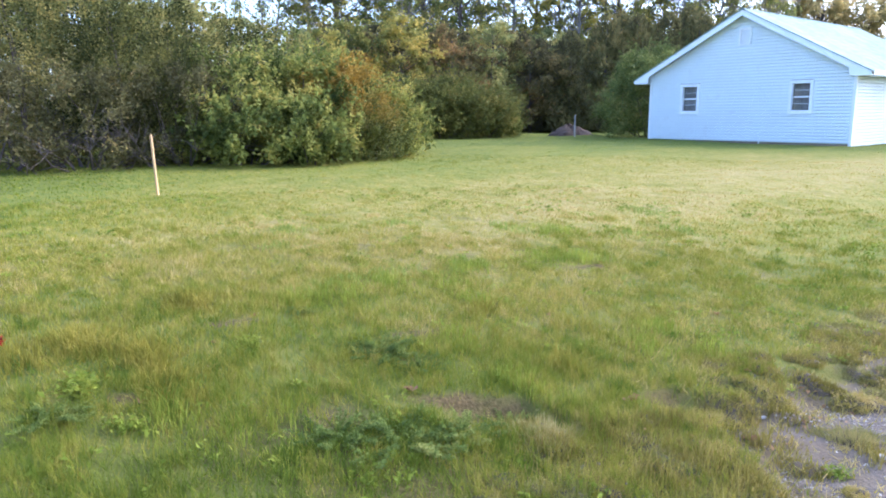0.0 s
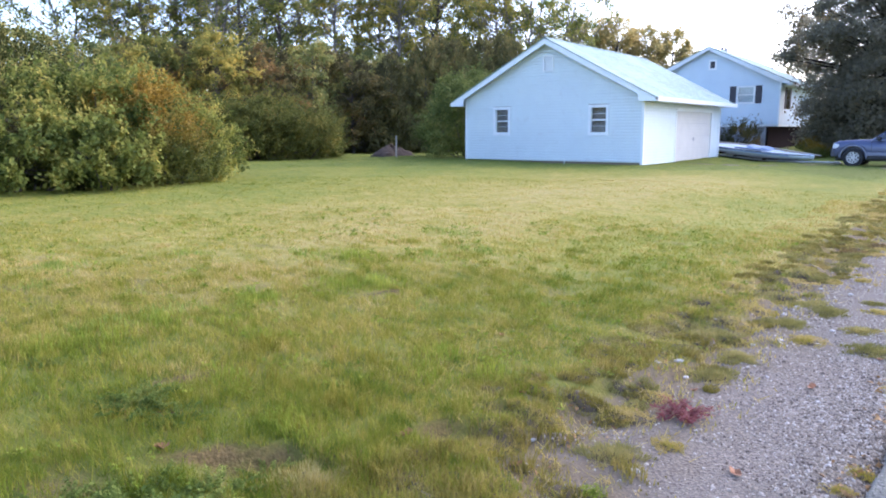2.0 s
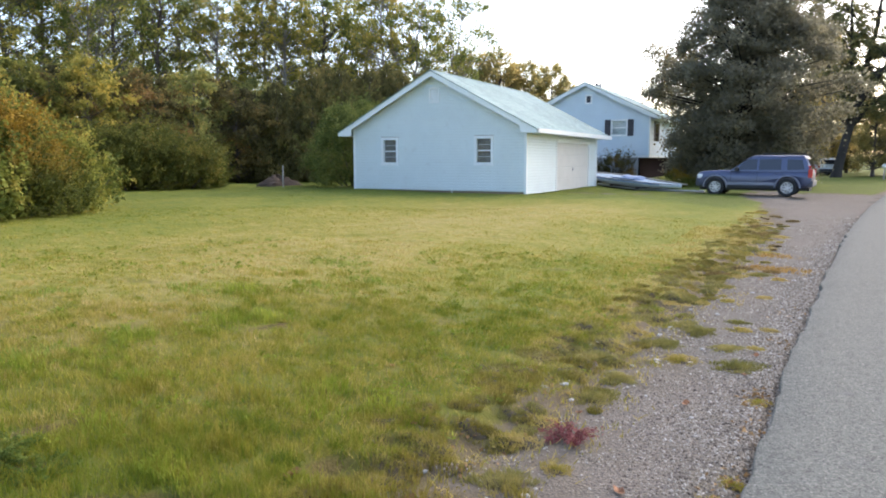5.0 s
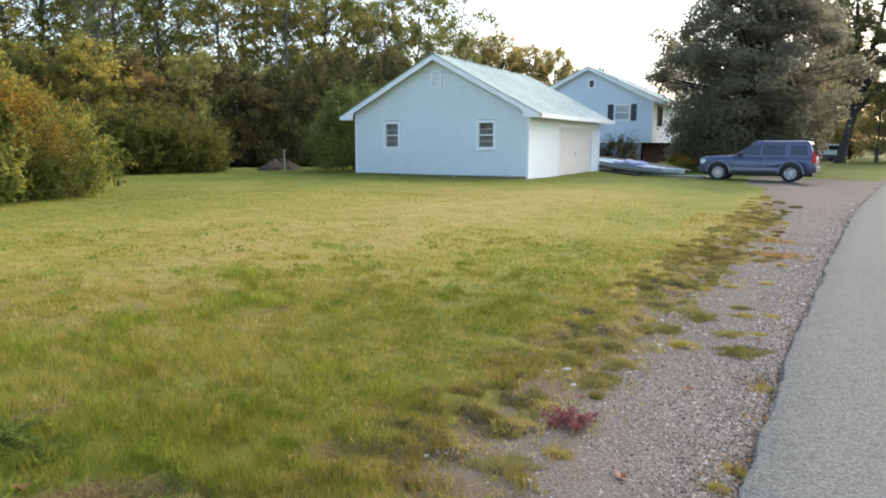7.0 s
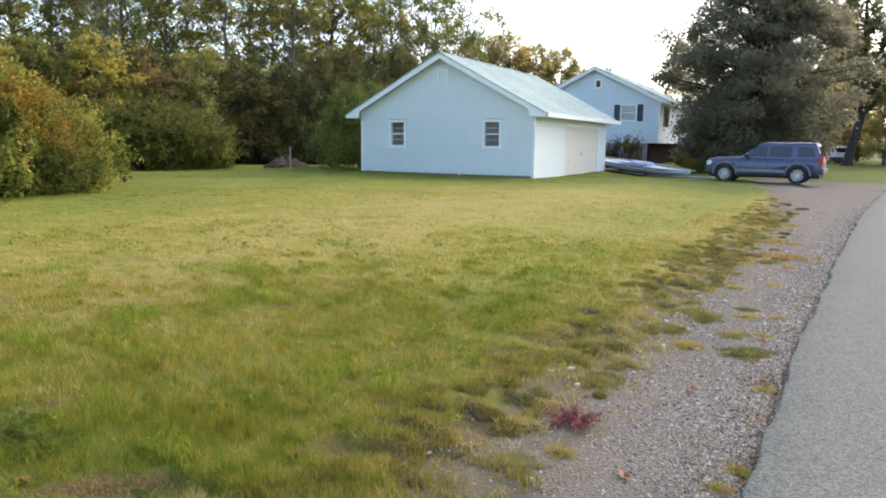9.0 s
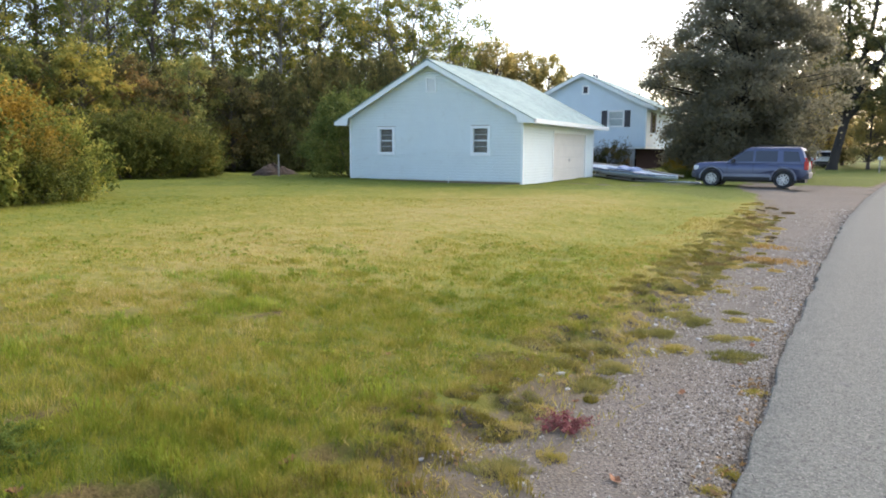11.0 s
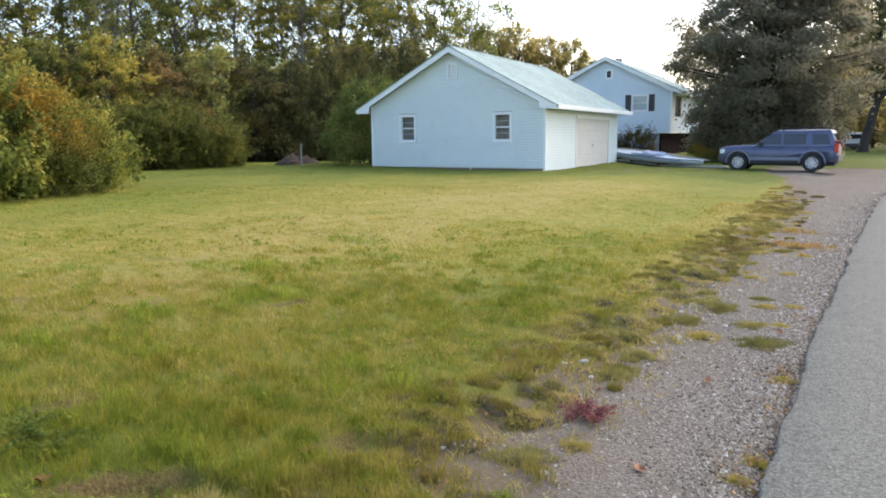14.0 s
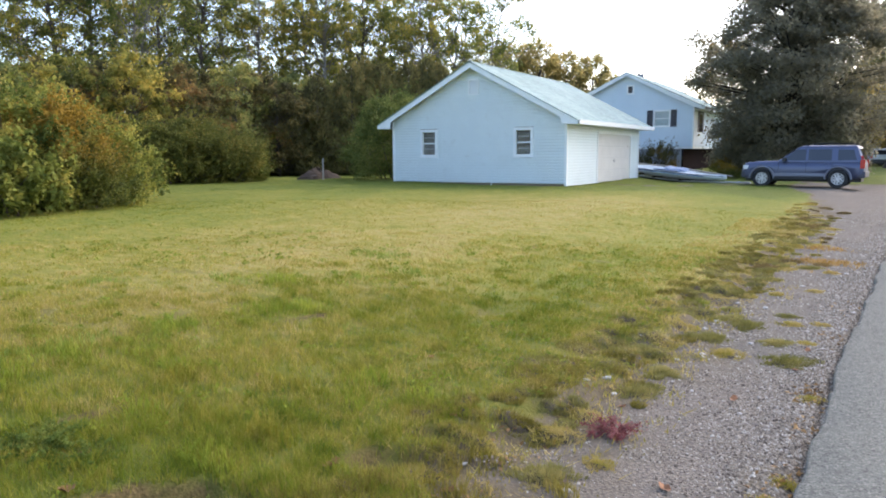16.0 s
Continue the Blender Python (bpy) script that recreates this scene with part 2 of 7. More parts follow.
M_SHUTTER = surface("dark_shutter", (0.035, 0.035, 0.045), (0.055, 0.05, 0.06), 3, 0.5)
M_BROWN = surface("dark_brown_boards", (0.016, 0.010, 0.011), (0.024, 0.015, 0.015), 2, 0.9, stretch=(1, 1, 6), spec=0.03)
M_STAKE = surface("raw_pine_stake", (0.56, 0.36, 0.16), (0.48, 0.30, 0.13), 4, 0.8, stretch=(6, 6, 0.6))
M_STAKE_GREY = surface("weathered_stake", (0.42, 0.38, 0.32), (0.34, 0.30, 0.26), 4, 0.85, stretch=(6, 6, 0.6))
M_BARK = surface("grey_brown_bark", (0.075, 0.06, 0.05), (0.13, 0.11, 0.095), 2.5, 0.95, grain=14, bump=0.6, stretch=(1, 1, 0.25))
# darker bark copy: the crown's shade is put into its colour
M_BARK_DARK = surface("crown_shaded_bark", (0.035, 0.029, 0.025), (0.062, 0.052, 0.045), 2.5, 0.95, grain=14, bump=0.6, stretch=(1, 1, 0.25))
M_BARK_PALE = surface("pale_grey_bark", (0.17, 0.15, 0.13), (0.26, 0.24, 0.21), 2.5, 0.95, grain=14, bump=0.5, stretch=(1, 1, 0.25))
M_TWIG = surface("grey_dead_twig", (0.085, 0.068, 0.054), (0.13, 0.104, 0.082), 3, 0.95)
M_PAINT = surface("blue_grey_car_paint", (0.076, 0.090, 0.155), (0.084, 0.096, 0.162), 1.0, 0.30, metal=0.3, grain=300, bump=0.0, spec=0.6)
M_CLAD = surface("silver_grey_cladding", (0.19, 0.20, 0.255), (0.22, 0.225, 0.275), 2.0, 0.45)
M_BUMPER = surface("dark_grey_bumper", (0.055, 0.058, 0.075), (0.07, 0.072, 0.09), 2.0, 0.55)
M_WHITE_PAINT = surface("white_car_paint", (0.72, 0.73, 0.75), (0.68, 0.69, 0.71), 1.0, 0.25, bump=0.0)
M_CARGLASS = surface("dark_car_glass", (0.018, 0.02, 0.03), (0.025, 0.027, 0.038), 1.0, 0.06, bump=0.0, spec=0.7)
M_TYRE = surface("black_tyre_rubber", (0.022, 0.022, 0.024), (0.03, 0.03, 0.03), 5, 0.85)
M_BLACK = surface("black_plastic", (0.02, 0.02, 0.022), (0.028, 0.028, 0.03), 4, 0.6)
M_ALLOY = surface("silver_alloy", (0.62, 0.62, 0.64), (0.55, 0.55, 0.57), 5, 0.35, metal=0.6)
M_LAMP = surface("clear_headlamp", (0.75, 0.77, 0.80), (0.65, 0.67, 0.70), 8, 0.12, bump=0.0, spec=0.8)
M_TAIL = surface("red_tail_lamp", (0.50, 0.015, 0.02), (0.40, 0.012, 0.016), 8, 0.2, bump=0.0, spec=0.7)
M_HULL = surface("white_gelcoat_hull", (0.56, 0.62, 0.65), (0.48, 0.55, 0.58), 1.5, 0.3, bump=0.03, dirt=(0.5, 0.5, 0.48))
M_BLUE = surface("blue_stripe", (0.17, 0.25, 0.40), (0.21, 0.29, 0.43), 2, 0.4)
M_RED = surface("red_stripe", (0.55, 0.06, 0.10), (0.48, 0.05, 0.08), 2, 0.4)
M_STEEL = surface("galvanised_steel", (0.42, 0.42, 0.43), (0.34, 0.34, 0.35), 4, 0.5, metal=0.7)
M_DIRT = surface("brown_heaped_earth", (0.058, 0.040, 0.027), (0.105, 0.074, 0.050), 2.2, 0.95, grain=26, bump=0.8, world=True)
M_STONE = Mat("grey_pebble")
M_STONE.set(M_STONE.ramp(M_STONE.n("NewGeometry").outputs["Random Per Island"], [(0.0, (0.058, 0.047, 0.036)), (0.3, (0.155, 0.125, 0.092)), (0.62, (0.248, 0.208, 0.157)), (0.86, (0.325, 0.288, 0.234)), (1.0, (0.43, 0.405, 0.35))]), 0.9, 0.0, 0.25)
M_STONE = M_STONE.m


def roof_material():
    m = Mat("pale_shingle_roof")
    brick = m.n("TexBrick")
    brick.inputs["Scale"].default_value = 1.0
    brick.inputs["Brick Width"].default_value, brick.inputs["Row Height"].default_value = 0.33, 0.14
    brick.inputs["Mortar Size"].default_value = 0.006
    brick.inputs["Color1"].default_value, brick.inputs["Color2"].default_value = (0.22, 0.30, 0.27, 1), (0.29, 0.375, 0.335, 1)
    brick.inputs["Mortar"].default_value = (0.20, 0.22, 0.22, 1)
    uv = m.n("TexCoord")
    mp = m.n("Mapping")
    mp.inputs["Rotation"].default_value = (0, 0, radians(90))
    m.link(uv.outputs["Object"], mp.inputs["Vector"])
    m.link(mp.outputs["Vector"], brick.inputs["Vector"])
    streak = m.ramp(m.noise(1.3, 5, 0.65, stretch=(0.4, 1, 0.4), world=False), [(0.45, 0.0), (0.72, 1.0)])
    col = m.mix(m.math("MULTIPLY", streak, 0.6), brick.outputs["Color"], (0.40, 0.48, 0.44))
    m.set(col, 0.9, 0.0, 0.3)
    m.bump(m.math("ADD", brick.outputs["Fac"], m.noise(120, 2, world=False)), 0.35, 0.01)
    return m.m


M_ROOF = roof_material()
M_LEAF_GREEN = leaf_material("green_leaf", [(0.15, (0.126, 0.151, 0.057)), (0.45, (0.224, 0.246, 0.083)), (0.7, (0.359, 0.342, 0.103)), (0.92, (0.520, 0.413, 0.124))], through=0.55)
M_LEAF_SHRUB = leaf_material("shrub_leaf", [(0.10, (0.065, 0.085, 0.020)), (0.45, (0.190, 0.215, 0.045)), (0.70, (0.330, 0.320, 0.066)), (0.92, (0.500, 0.410, 0.092))], patch=1.1, swing=2.5)
M_LEAF_BANK = leaf_material("dark_olive_leaf", [(0.15, (0.062, 0.072, 0.018)), (0.45, (0.120, 0.130, 0.030)), (0.7, (0.200, 0.190, 0.042)), (0.9, (0.310, 0.250, 0.060))])
M_LEAF_GREY = leaf_material("olive_grey_leaf", [(0.10, (0.026, 0.034, 0.010)), (0.42, (0.085, 0.092, 0.024)), (0.72, (0.210, 0.195, 0.050)), (0.95, (0.420, 0.340, 0.092))], patch=1.0, swing=2.8)
M_LEAF_GOLD = leaf_material("orange_green_leaf", [(0.15, (0.260, 0.235, 0.095)), (0.45, (0.380, 0.325, 0.125)), (0.75, (0.520, 0.405, 0.150)), (0.97, (0.620, 0.465, 0.170))], through=0.75, swing=1.3)
M_LEAF_YELLOW = leaf_material("yellow_green_leaf", [(0.15, (0.105, 0.120, 0.036)), (0.45, (0.225, 0.225, 0.054)), (0.70, (0.380, 0.335, 0.075)), (0.92, (0.560, 0.430, 0.095))], through=0.55, swing=2.4, patch=0.7)
M_LEAF_RUST = leaf_material("rusty_leaf", [(0.15, (0.075, 0.072, 0.034)), (0.45, (0.145, 0.128, 0.050)), (0.75, (0.250, 0.185, 0.066)), (0.97, (0.380, 0.215, 0.075))], through=0.45, swing=2.4, patch=0.7)
M_LEAF_CEDAR = leaf_material("dark_cedar_spray", [(0.15, (0.100, 0.092, 0.042)), (0.50, (0.175, 0.160, 0.060)), (0.80, (0.275, 0.225, 0.078)), (0.97, (0.420, 0.285, 0.100))], through=0.35)
M_LEAF_DARK = leaf_material("dark_maple_leaf", [(0.15, (0.220, 0.205, 0.150)), (0.50, (0.262, 0.243, 0.170)), (0.80, (0.310, 0.275, 0.172)), (0.97, (0.400, 0.305, 0.160))], 0.02, 0.7)
M_LEAF_OPEN = leaf_material("dull_green_leaf", [(0.15, (0.085, 0.085, 0.045)), (0.45, (0.150, 0.150, 0.070)), (0.75, (0.240, 0.225, 0.095)), (0.95, (0.400, 0.310, 0.120))], 0.05, 0.4)
M_LEAF_BUSH = leaf_material("fresh_bush_leaf", [(0.15, (0.080, 0.103, 0.030)), (0.45, (0.145, 0.172, 0.044)), (0.75, (0.235, 0.250, 0.066)), (0.97, (0.350, 0.330, 0.098))])
M_LEAF_TALL = leaf_material("sunlit_green_leaf", [(0.15, (0.100, 0.130, 0.038)), (0.45, (0.205, 0.225, 0.058)), (0.70, (0.350, 0.335, 0.085)), (0.92, (0.560, 0.460, 0.115))], through=0.55, swing=2.2, patch=0.6)
M_LEAF_GOLDTOP = turning_leaf_material("orange_topped_leaf", [(0.1, (0.060, 0.075, 0.016)), (0.6, (0.130, 0.146, 0.030)), (1.0, (0.220, 0.215, 0.046))], [(0.1, (0.195, 0.125, 0.018)), (0.6, (0.350, 0.218, 0.030)), (1.0, (0.480, 0.310, 0.055))], 1.2, 2.3)
M_LEAF_THORN = leaf_material("dull_dark_leaf", [(0.15, (0.063, 0.059, 0.026)), (0.5, (0.126, 0.117, 0.043)), (0.8, (0.213, 0.179, 0.061)), (0.97, (0.346, 0.246, 0.093))])
M_LEAF_WEED = leaf_material("weed_leaf", [(0.15, (0.075, 0.108, 0.022)), (0.50, (0.140, 0.185, 0.038)), (0.80, (0.230, 0.262, 0.058)), (0.97, (0.340, 0.330, 0.085))], 0.03, patch=5)
M_GRASS_LUSH = leaf_material("lush_blade", [(0.1, (0.130, 0.180, 0.017)), (0.5, (0.222, 0.272, 0.031)), (0.9, (0.383, 0.386, 0.054))], patch=4)
M_GRASS_YELLOW = leaf_material("yellow_blade", [(0.10, (0.150, 0.142, 0.018)), (0.50, (0.270, 0.235, 0.032)), (0.90, (0.420, 0.330, 0.065))], patch=4)
M_TUFT = leaf_material("dull_tuft_blade", [(0.1, (0.150, 0.145, 0.045)), (0.5, (0.270, 0.245, 0.075)), (0.9, (0.450, 0.370, 0.140))], patch=4)
M_GRASS_OLIVE = leaf_material("olive_dry_blade", [(0.1, (0.127, 0.110, 0.020)), (0.5, (0.230, 0.193, 0.040)), (0.9, (0.391, 0.297, 0.090))], patch=4)
M_GRASS_PALE = leaf_material("pale_broad_blade", [(0.1, (0.170, 0.230, 0.040)), (0.5, (0.270, 0.330, 0.062)), (0.9, (0.430, 0.450, 0.110))], patch=4)
M_GRASS_ORANGE = leaf_material("withered_orange_blade", [(0.1, (0.22, 0.13, 0.035)), (0.5, (0.38, 0.225, 0.062)), (0.9, (0.52, 0.34, 0.12))], patch=4)
M_STRAW = surface("pale_straw", (0.46, 0.37, 0.22), (0.34, 0.26, 0.14), 20, 0.8)
M_LEAF_BROWN = leaf_material("brown_weed", [(0.1, (0.10, 0.075, 0.04)), (0.5, (0.21, 0.15, 0.06)), (0.9, (0.36, 0.24, 0.09))], patch=3)
# soil whose dark colour also carries the shade at the turf's feet
M_SOIL_SHADE = surface("shade_dark_turf_soil", (0.060, 0.044, 0.025), (0.100, 0.073, 0.042), 9, 0.95, grain=60, bump=0.6, world=True)
M_LEAF_RED = leaf_material("red_weed", [(0.10, (0.200, 0.065, 0.068)), (0.50, (0.290, 0.105, 0.105)), (0.90, (0.370, 0.200, 0.140))], patch=6)
M_LITTER = leaf_material("tan_leaf_scrap", [(0.1, (0.16, 0.095, 0.045)), (0.5, (0.33, 0.20, 0.085)), (0.9, (0.50, 0.34, 0.17))], patch=9)
M_PALE_STONE = surface("pale_stone", (0.42, 0.40, 0.36), (0.54, 0.51, 0.46), 30, 0.85, grain=160, bump=0.3)
M_DEADLEAF = surface("dead_leaf", (0.24, 0.10, 0.045), (0.34, 0.17, 0.08), 30, 0.8)


# ---- mesh helpers ----
def part(name, bm, material, parent=None, label="", smooth=False):
    """Links a bmesh as one mesh object under a thing or a part."""
    me = bpy.data.meshes.new(name)
    bmesh.ops.recalc_face_normals(bm, faces=bm.faces)
    bm.to_mesh(me)
    bm.free()
    me.materials.append(material)
    if smooth:
        me.shade_smooth()
    ob = new(name, me)
    ob.parent = parent
    if label:
        tagged(ob, label)
    return ob


def mesh_np(name, verts, faces, material, parent=None, smooth=False):
    """A mesh object from arrays; faces all have the same number of corners."""
    verts, faces = np.asarray(verts, np.float32), np.asarray(faces, np.int32)
    k = faces.shape[1]
    me = bpy.data.meshes.new(name)
    me.vertices.add(len(verts))
    me.vertices.foreach_set("co", verts.ravel())
    me.loops.add(faces.size)
    me.loops.foreach_set("vertex_index", faces.ravel())
    me.polygons.add(len(faces))
    me.polygons.foreach_set("loop_start", np.arange(0, faces.size, k, dtype=np.int32))
    me.update(calc_edges=True)
    me.materials.append(material)
    if smooth:
        me.shade_smooth()
    ob = new(name, me)
    ob.parent = parent
    return ob


def box(bm, x0, x1, y0, y1, z0, z1, bevel=0.0):
    r = bmesh.ops.create_cube(bm, size=1.0)
    for v in r["verts"]:
        v.co = Vector((x0 + (v.co.x + 0.5) * (x1 - x0), y0 + (v.co.y + 0.5) * (y1 - y0), z0 + (v.co.z + 0.5) * (z1 - z0)))
    if bevel:
        es = list({e for v in r["verts"] for e in v.link_edges})
        bmesh.ops.bevel(bm, geom=es, offset=bevel, segments=2, affect="EDGES", profile=0.6)
    return bm


def boxes(*dims, bevel=0.0):
    bm = bmesh.new()
    for d in dims:
        box(bm, *d, bevel=bevel)
    return bm


def prism(pts, axis, a, b):
    """A polygon in the plane across an axis, drawn out from a to b along it."""
    bm = bmesh.new()
    put = {"x": lambda p, t: (t, p[0], p[1]), "y": lambda p, t: (p[0], t, p[1]), "z": lambda p, t: (p[0], p[1], t)}[axis]
    lo = [bm.verts.new(put(p, a)) for p in pts]
    hi = [bm.verts.new(put(p, b)) for p in pts]
    n = len(pts)
    bm.faces.new(lo)
    bm.faces.new(hi)
    for i in range(n):
        bm.faces.new((lo[i], lo[(i + 1) % n], hi[(i + 1) % n], hi[i]))
    return bm


def tube(path, radii, sides=6):
    """Verts and quads of a tapered tube along a path."""
    path = np.asarray(path, float)
    vs, fs = [], []
    for i, (p, r) in enumerate(zip(path, radii)):
        d = path[min(i + 1, len(path) - 1)] - path[max(i - 1, 0)]
        d = d / (np.linalg.norm(d) + 1e-9)
        a = np.cross(d, (0.31, 0.95, 0.05) if abs(d[2]) > 0.5 else (0, 0, 1.0))
        a /= np.linalg.norm(a) + 1e-9
        b = np.cross(d, a)
        for k in range(sides):
            t = 2 * math.pi * k / sides
            vs.append(p + r * (math.cos(t) * a + math.sin(t) * b))
        if i:
            o = (i - 1) * sides
            fs += [(o + k, o + (k + 1) % sides, o + sides + (k + 1) % sides, o + sides + k) for k in range(sides)]
    return vs, fs


def tubes(list_of):
    vs, fs = [], []
    for path, radii, sides in list_of:
        v, f = tube(path, radii, sides)
        o = len(vs)
        vs += v
        fs += [tuple(i + o for i in q) for q in f]
    return np.array(vs), np.array(fs)


def sm(a, b, v):
    t = np.clip((np.asarray(v, float) - a) / (b - a), 0, 1)
    return t * t * (3 - 2 * t)


def wave(x, y, s, seed=0.0):
    """Cheap smooth unevenness, about -1 to 1."""
    x, y = np.asarray(x, float) / s, np.asarray(y, float) / s
    return (np.sin(1.7 * x + 0.9 * y + seed) + np.sin(-1.1 * x + 2.1 * y + 1.3 + 2 * seed) + np.sin(2.9 * x + 1.3 * y + 4.1 - seed) * 0.7 + np.sin(0.8 * x - 3.3 * y + 2.2 + seed) * 0.7) / 3.4


def lattice(x, y, s, seed=0):
    """Smooth value noise over the plan, 0 to 1, cell size s."""
    x, y = np.asarray(x, float) / s + 37.1 * seed, np.asarray(y, float) / s - 11.7 * seed
    xi, yi = np.floor(x), np.floor(y)
    u, v = x - xi, y - yi
    u, v = u * u * (3 - 2 * u), v * v * (3 - 2 * v)
    def h(a, b):
        q = np.sin(a * 127.1 + b * 311.7 + seed * 17.3) * 43758.5453
        return q - np.floor(q)
    return (h(xi, yi) * (1 - u) + h(xi + 1, yi) * u) * (1 - v) + (h(xi, yi + 1) * (1 - u) + h(xi + 1, yi + 1) * u) * v


def rough_noise(x, y, s, seed=0):
    """Three octaves, about -1 to 1."""
    return (lattice(x, y, s, seed) + 0.5 * lattice(x, y, s / 2.1, seed + 1) + 0.25 * lattice(x, y, s / 4.3, seed + 2)) / 0.875 - 1.0


# ---- the lie of the land ----
def road_edge(y):
    """x of the road's near edge."""
    d = np.asarray(y, float) + 22.57
    return 17.463 + 0.055 * d + np.where(d > 0, 0.0012 * np.minimum(d, 90) ** 2 + np.where(d > 90, 0.216 * (d - 90), 0), 0)


def lawn_edge(y):
    """x where the mown turf gives way to gravel."""
    return 0.03 + np.interp(np.asarray(y, float) + 0.16, [-60, -26, -23.4, -22.3, -20.3, -18.7, -15.9, -10.4, -3, 1.2, 3.0, 6.5, 60], [15.2, 16.0, 16.1, 15.95, 16.2, 16.25, 16.35, 16.65, 16.6, 16.3, 16.0, 15.5, 15.5])


def lip_edge(y):
    """x of the eroded lip where the turf of the bank breaks off towards the shoulder."""
    y = np.asarray(y, float)
    line = np.interp(y, [-26, -24.3, -24.08, -23.81, -23.5, -23.16, -22.57, -22.2, -21.4, -20.3, -19.2, -17.5, -15.2, -12, -6], [13.2, 14.6, 14.81, 15.03, 15.30, 15.40, 15.55, 15.68, 15.77, 15.85, 15.76, 16.0, 16.16, 16.3, 16.2])
    return line + 0.10 * rough_noise(y, y * 0 + 3.1, 0.55, 14)


def lip_cut(x, y):
    """How far the lip is broken open here, 0 to 1."""
    return sm(-0.10, 0.22, rough_noise(np.asarray(y, float), np.asarray(x, float) * 0.3, 0.34, 19)) * sm(-25.2, -24.4, y) * sm(-9.0, -14.0, y)


# small bare strips in the bank: x, y, half length, half width, turn in degrees
BARE = ((13.15, -24.55, 0.22, 0.065, 68), (14.81, -24.04, 0.17, 0.062, 60), (13.83, -25.43, 0.10, 0.067, 40), (13.95, -23.55, 0.20, 0.05, 75), (13.45, -21.2, 0.30, 0.06, 80), (14.35, -23.9, 0.12, 0.05, 60))


def bareness(x, y):
    """1 in the middle of a bare strip, 0 away from them."""
    b = np.zeros(np.broadcast(x, y).shape)
    for cx, cy, lx, ly, turn in BARE:
        c, s = math.cos(radians(turn)), math.sin(radians(turn))
        u, v = ((x - cx) * c + (y - cy) * s) / lx, ((y - cy) * c - (x - cx) * s) / ly
        b = np.maximum(b, np.exp(-(u * u + v * v) ** 1.5))
    return b * (0.45 + 1.1 * lattice(x, y, 0.09, 3))


def turf(x, y):
    """1 on turf, 0 on gravel, soft between."""
    x, y = np.asarray(x, float), np.asarray(y, float)
    t = 1 - sm(-0.9, 1.0, x - lawn_edge(y) + 0.35 * rough_noise(x, y, 1.8, 5))
    drive = sm(5.6, 6.4, y + 0.4 * rough_noise(x, y, 1.4, 9)) * (1 - sm(9.6, 10.6, y)) * sm(14.6, 16.0, x + 0.6 * rough_noise(x, y, 1.5, 13))
    t = t * (1 - drive)
    # a narrow trodden line from the garage door to the parked car
    along = np.clip(((x - 8.8) * 4.5 + (y - 3.6) * 5.4) / 49.4, 0, 1)
    t = t * (1 - 0.75 * np.exp(-(np.hypot(x - 8.8 - 4.5 * along, y - 3.6 - 5.4 * along) / 0.30) ** 2))
    far = sm(12.0, 13.5, y) * (1 - sm(-0.8, 0.2, x - road_edge(y)))
    t = np.maximum(t, far)
    return np.maximum(t, sm(7.0, 8.0, x - road_edge(y)))


def height(x, y):
    x, y = np.asarray(x, float), np.asarray(y, float)
    lawn = 0.27 * sm(16.2, 11.0, x) + 0.10 * sm(10.0, 1.0, x)
    drive = 0.09 * sm(17.45, 16.6, x) + 0.23 * sm(10.5, 7.0, x)
    k = sm(1.0, 6.0, y)
    z = lawn * (1 - k) + drive * k
    z = z + sm(16.0, 13.0, x) * (0.022 * wave(x, y, 1.5) + 0.03 * wave(x, y, 4.0, 2.0))
    z = z + 0.006 * wave(x, y, 0.45, 1.0) + turf(x, y) * 0.022 * rough_noise(x, y, 0.55, 3) + 0.045 * sm(0.47, 0.56, turf(x, y) + 0.35 * rough_noise(x, y, 0.75, 11)) - 0.045
    step = x - lip_edge(y)
    z = z - 0.065 * lip_cut(x, y) * sm(-0.01, 0.09, step) * (1 - sm(0.15, 0.85, step))
    under = sm(0.02, 0.14, x - road_edge(y)) * (1 - sm(6.3, 6.5, x - road_edge(y)))
    z = z - 0.10 * under - 0.030 * np.exp(-((x - road_edge(y) + 0.012) / 0.032) ** 2) * (y > -40) * (y < 40)
    return z


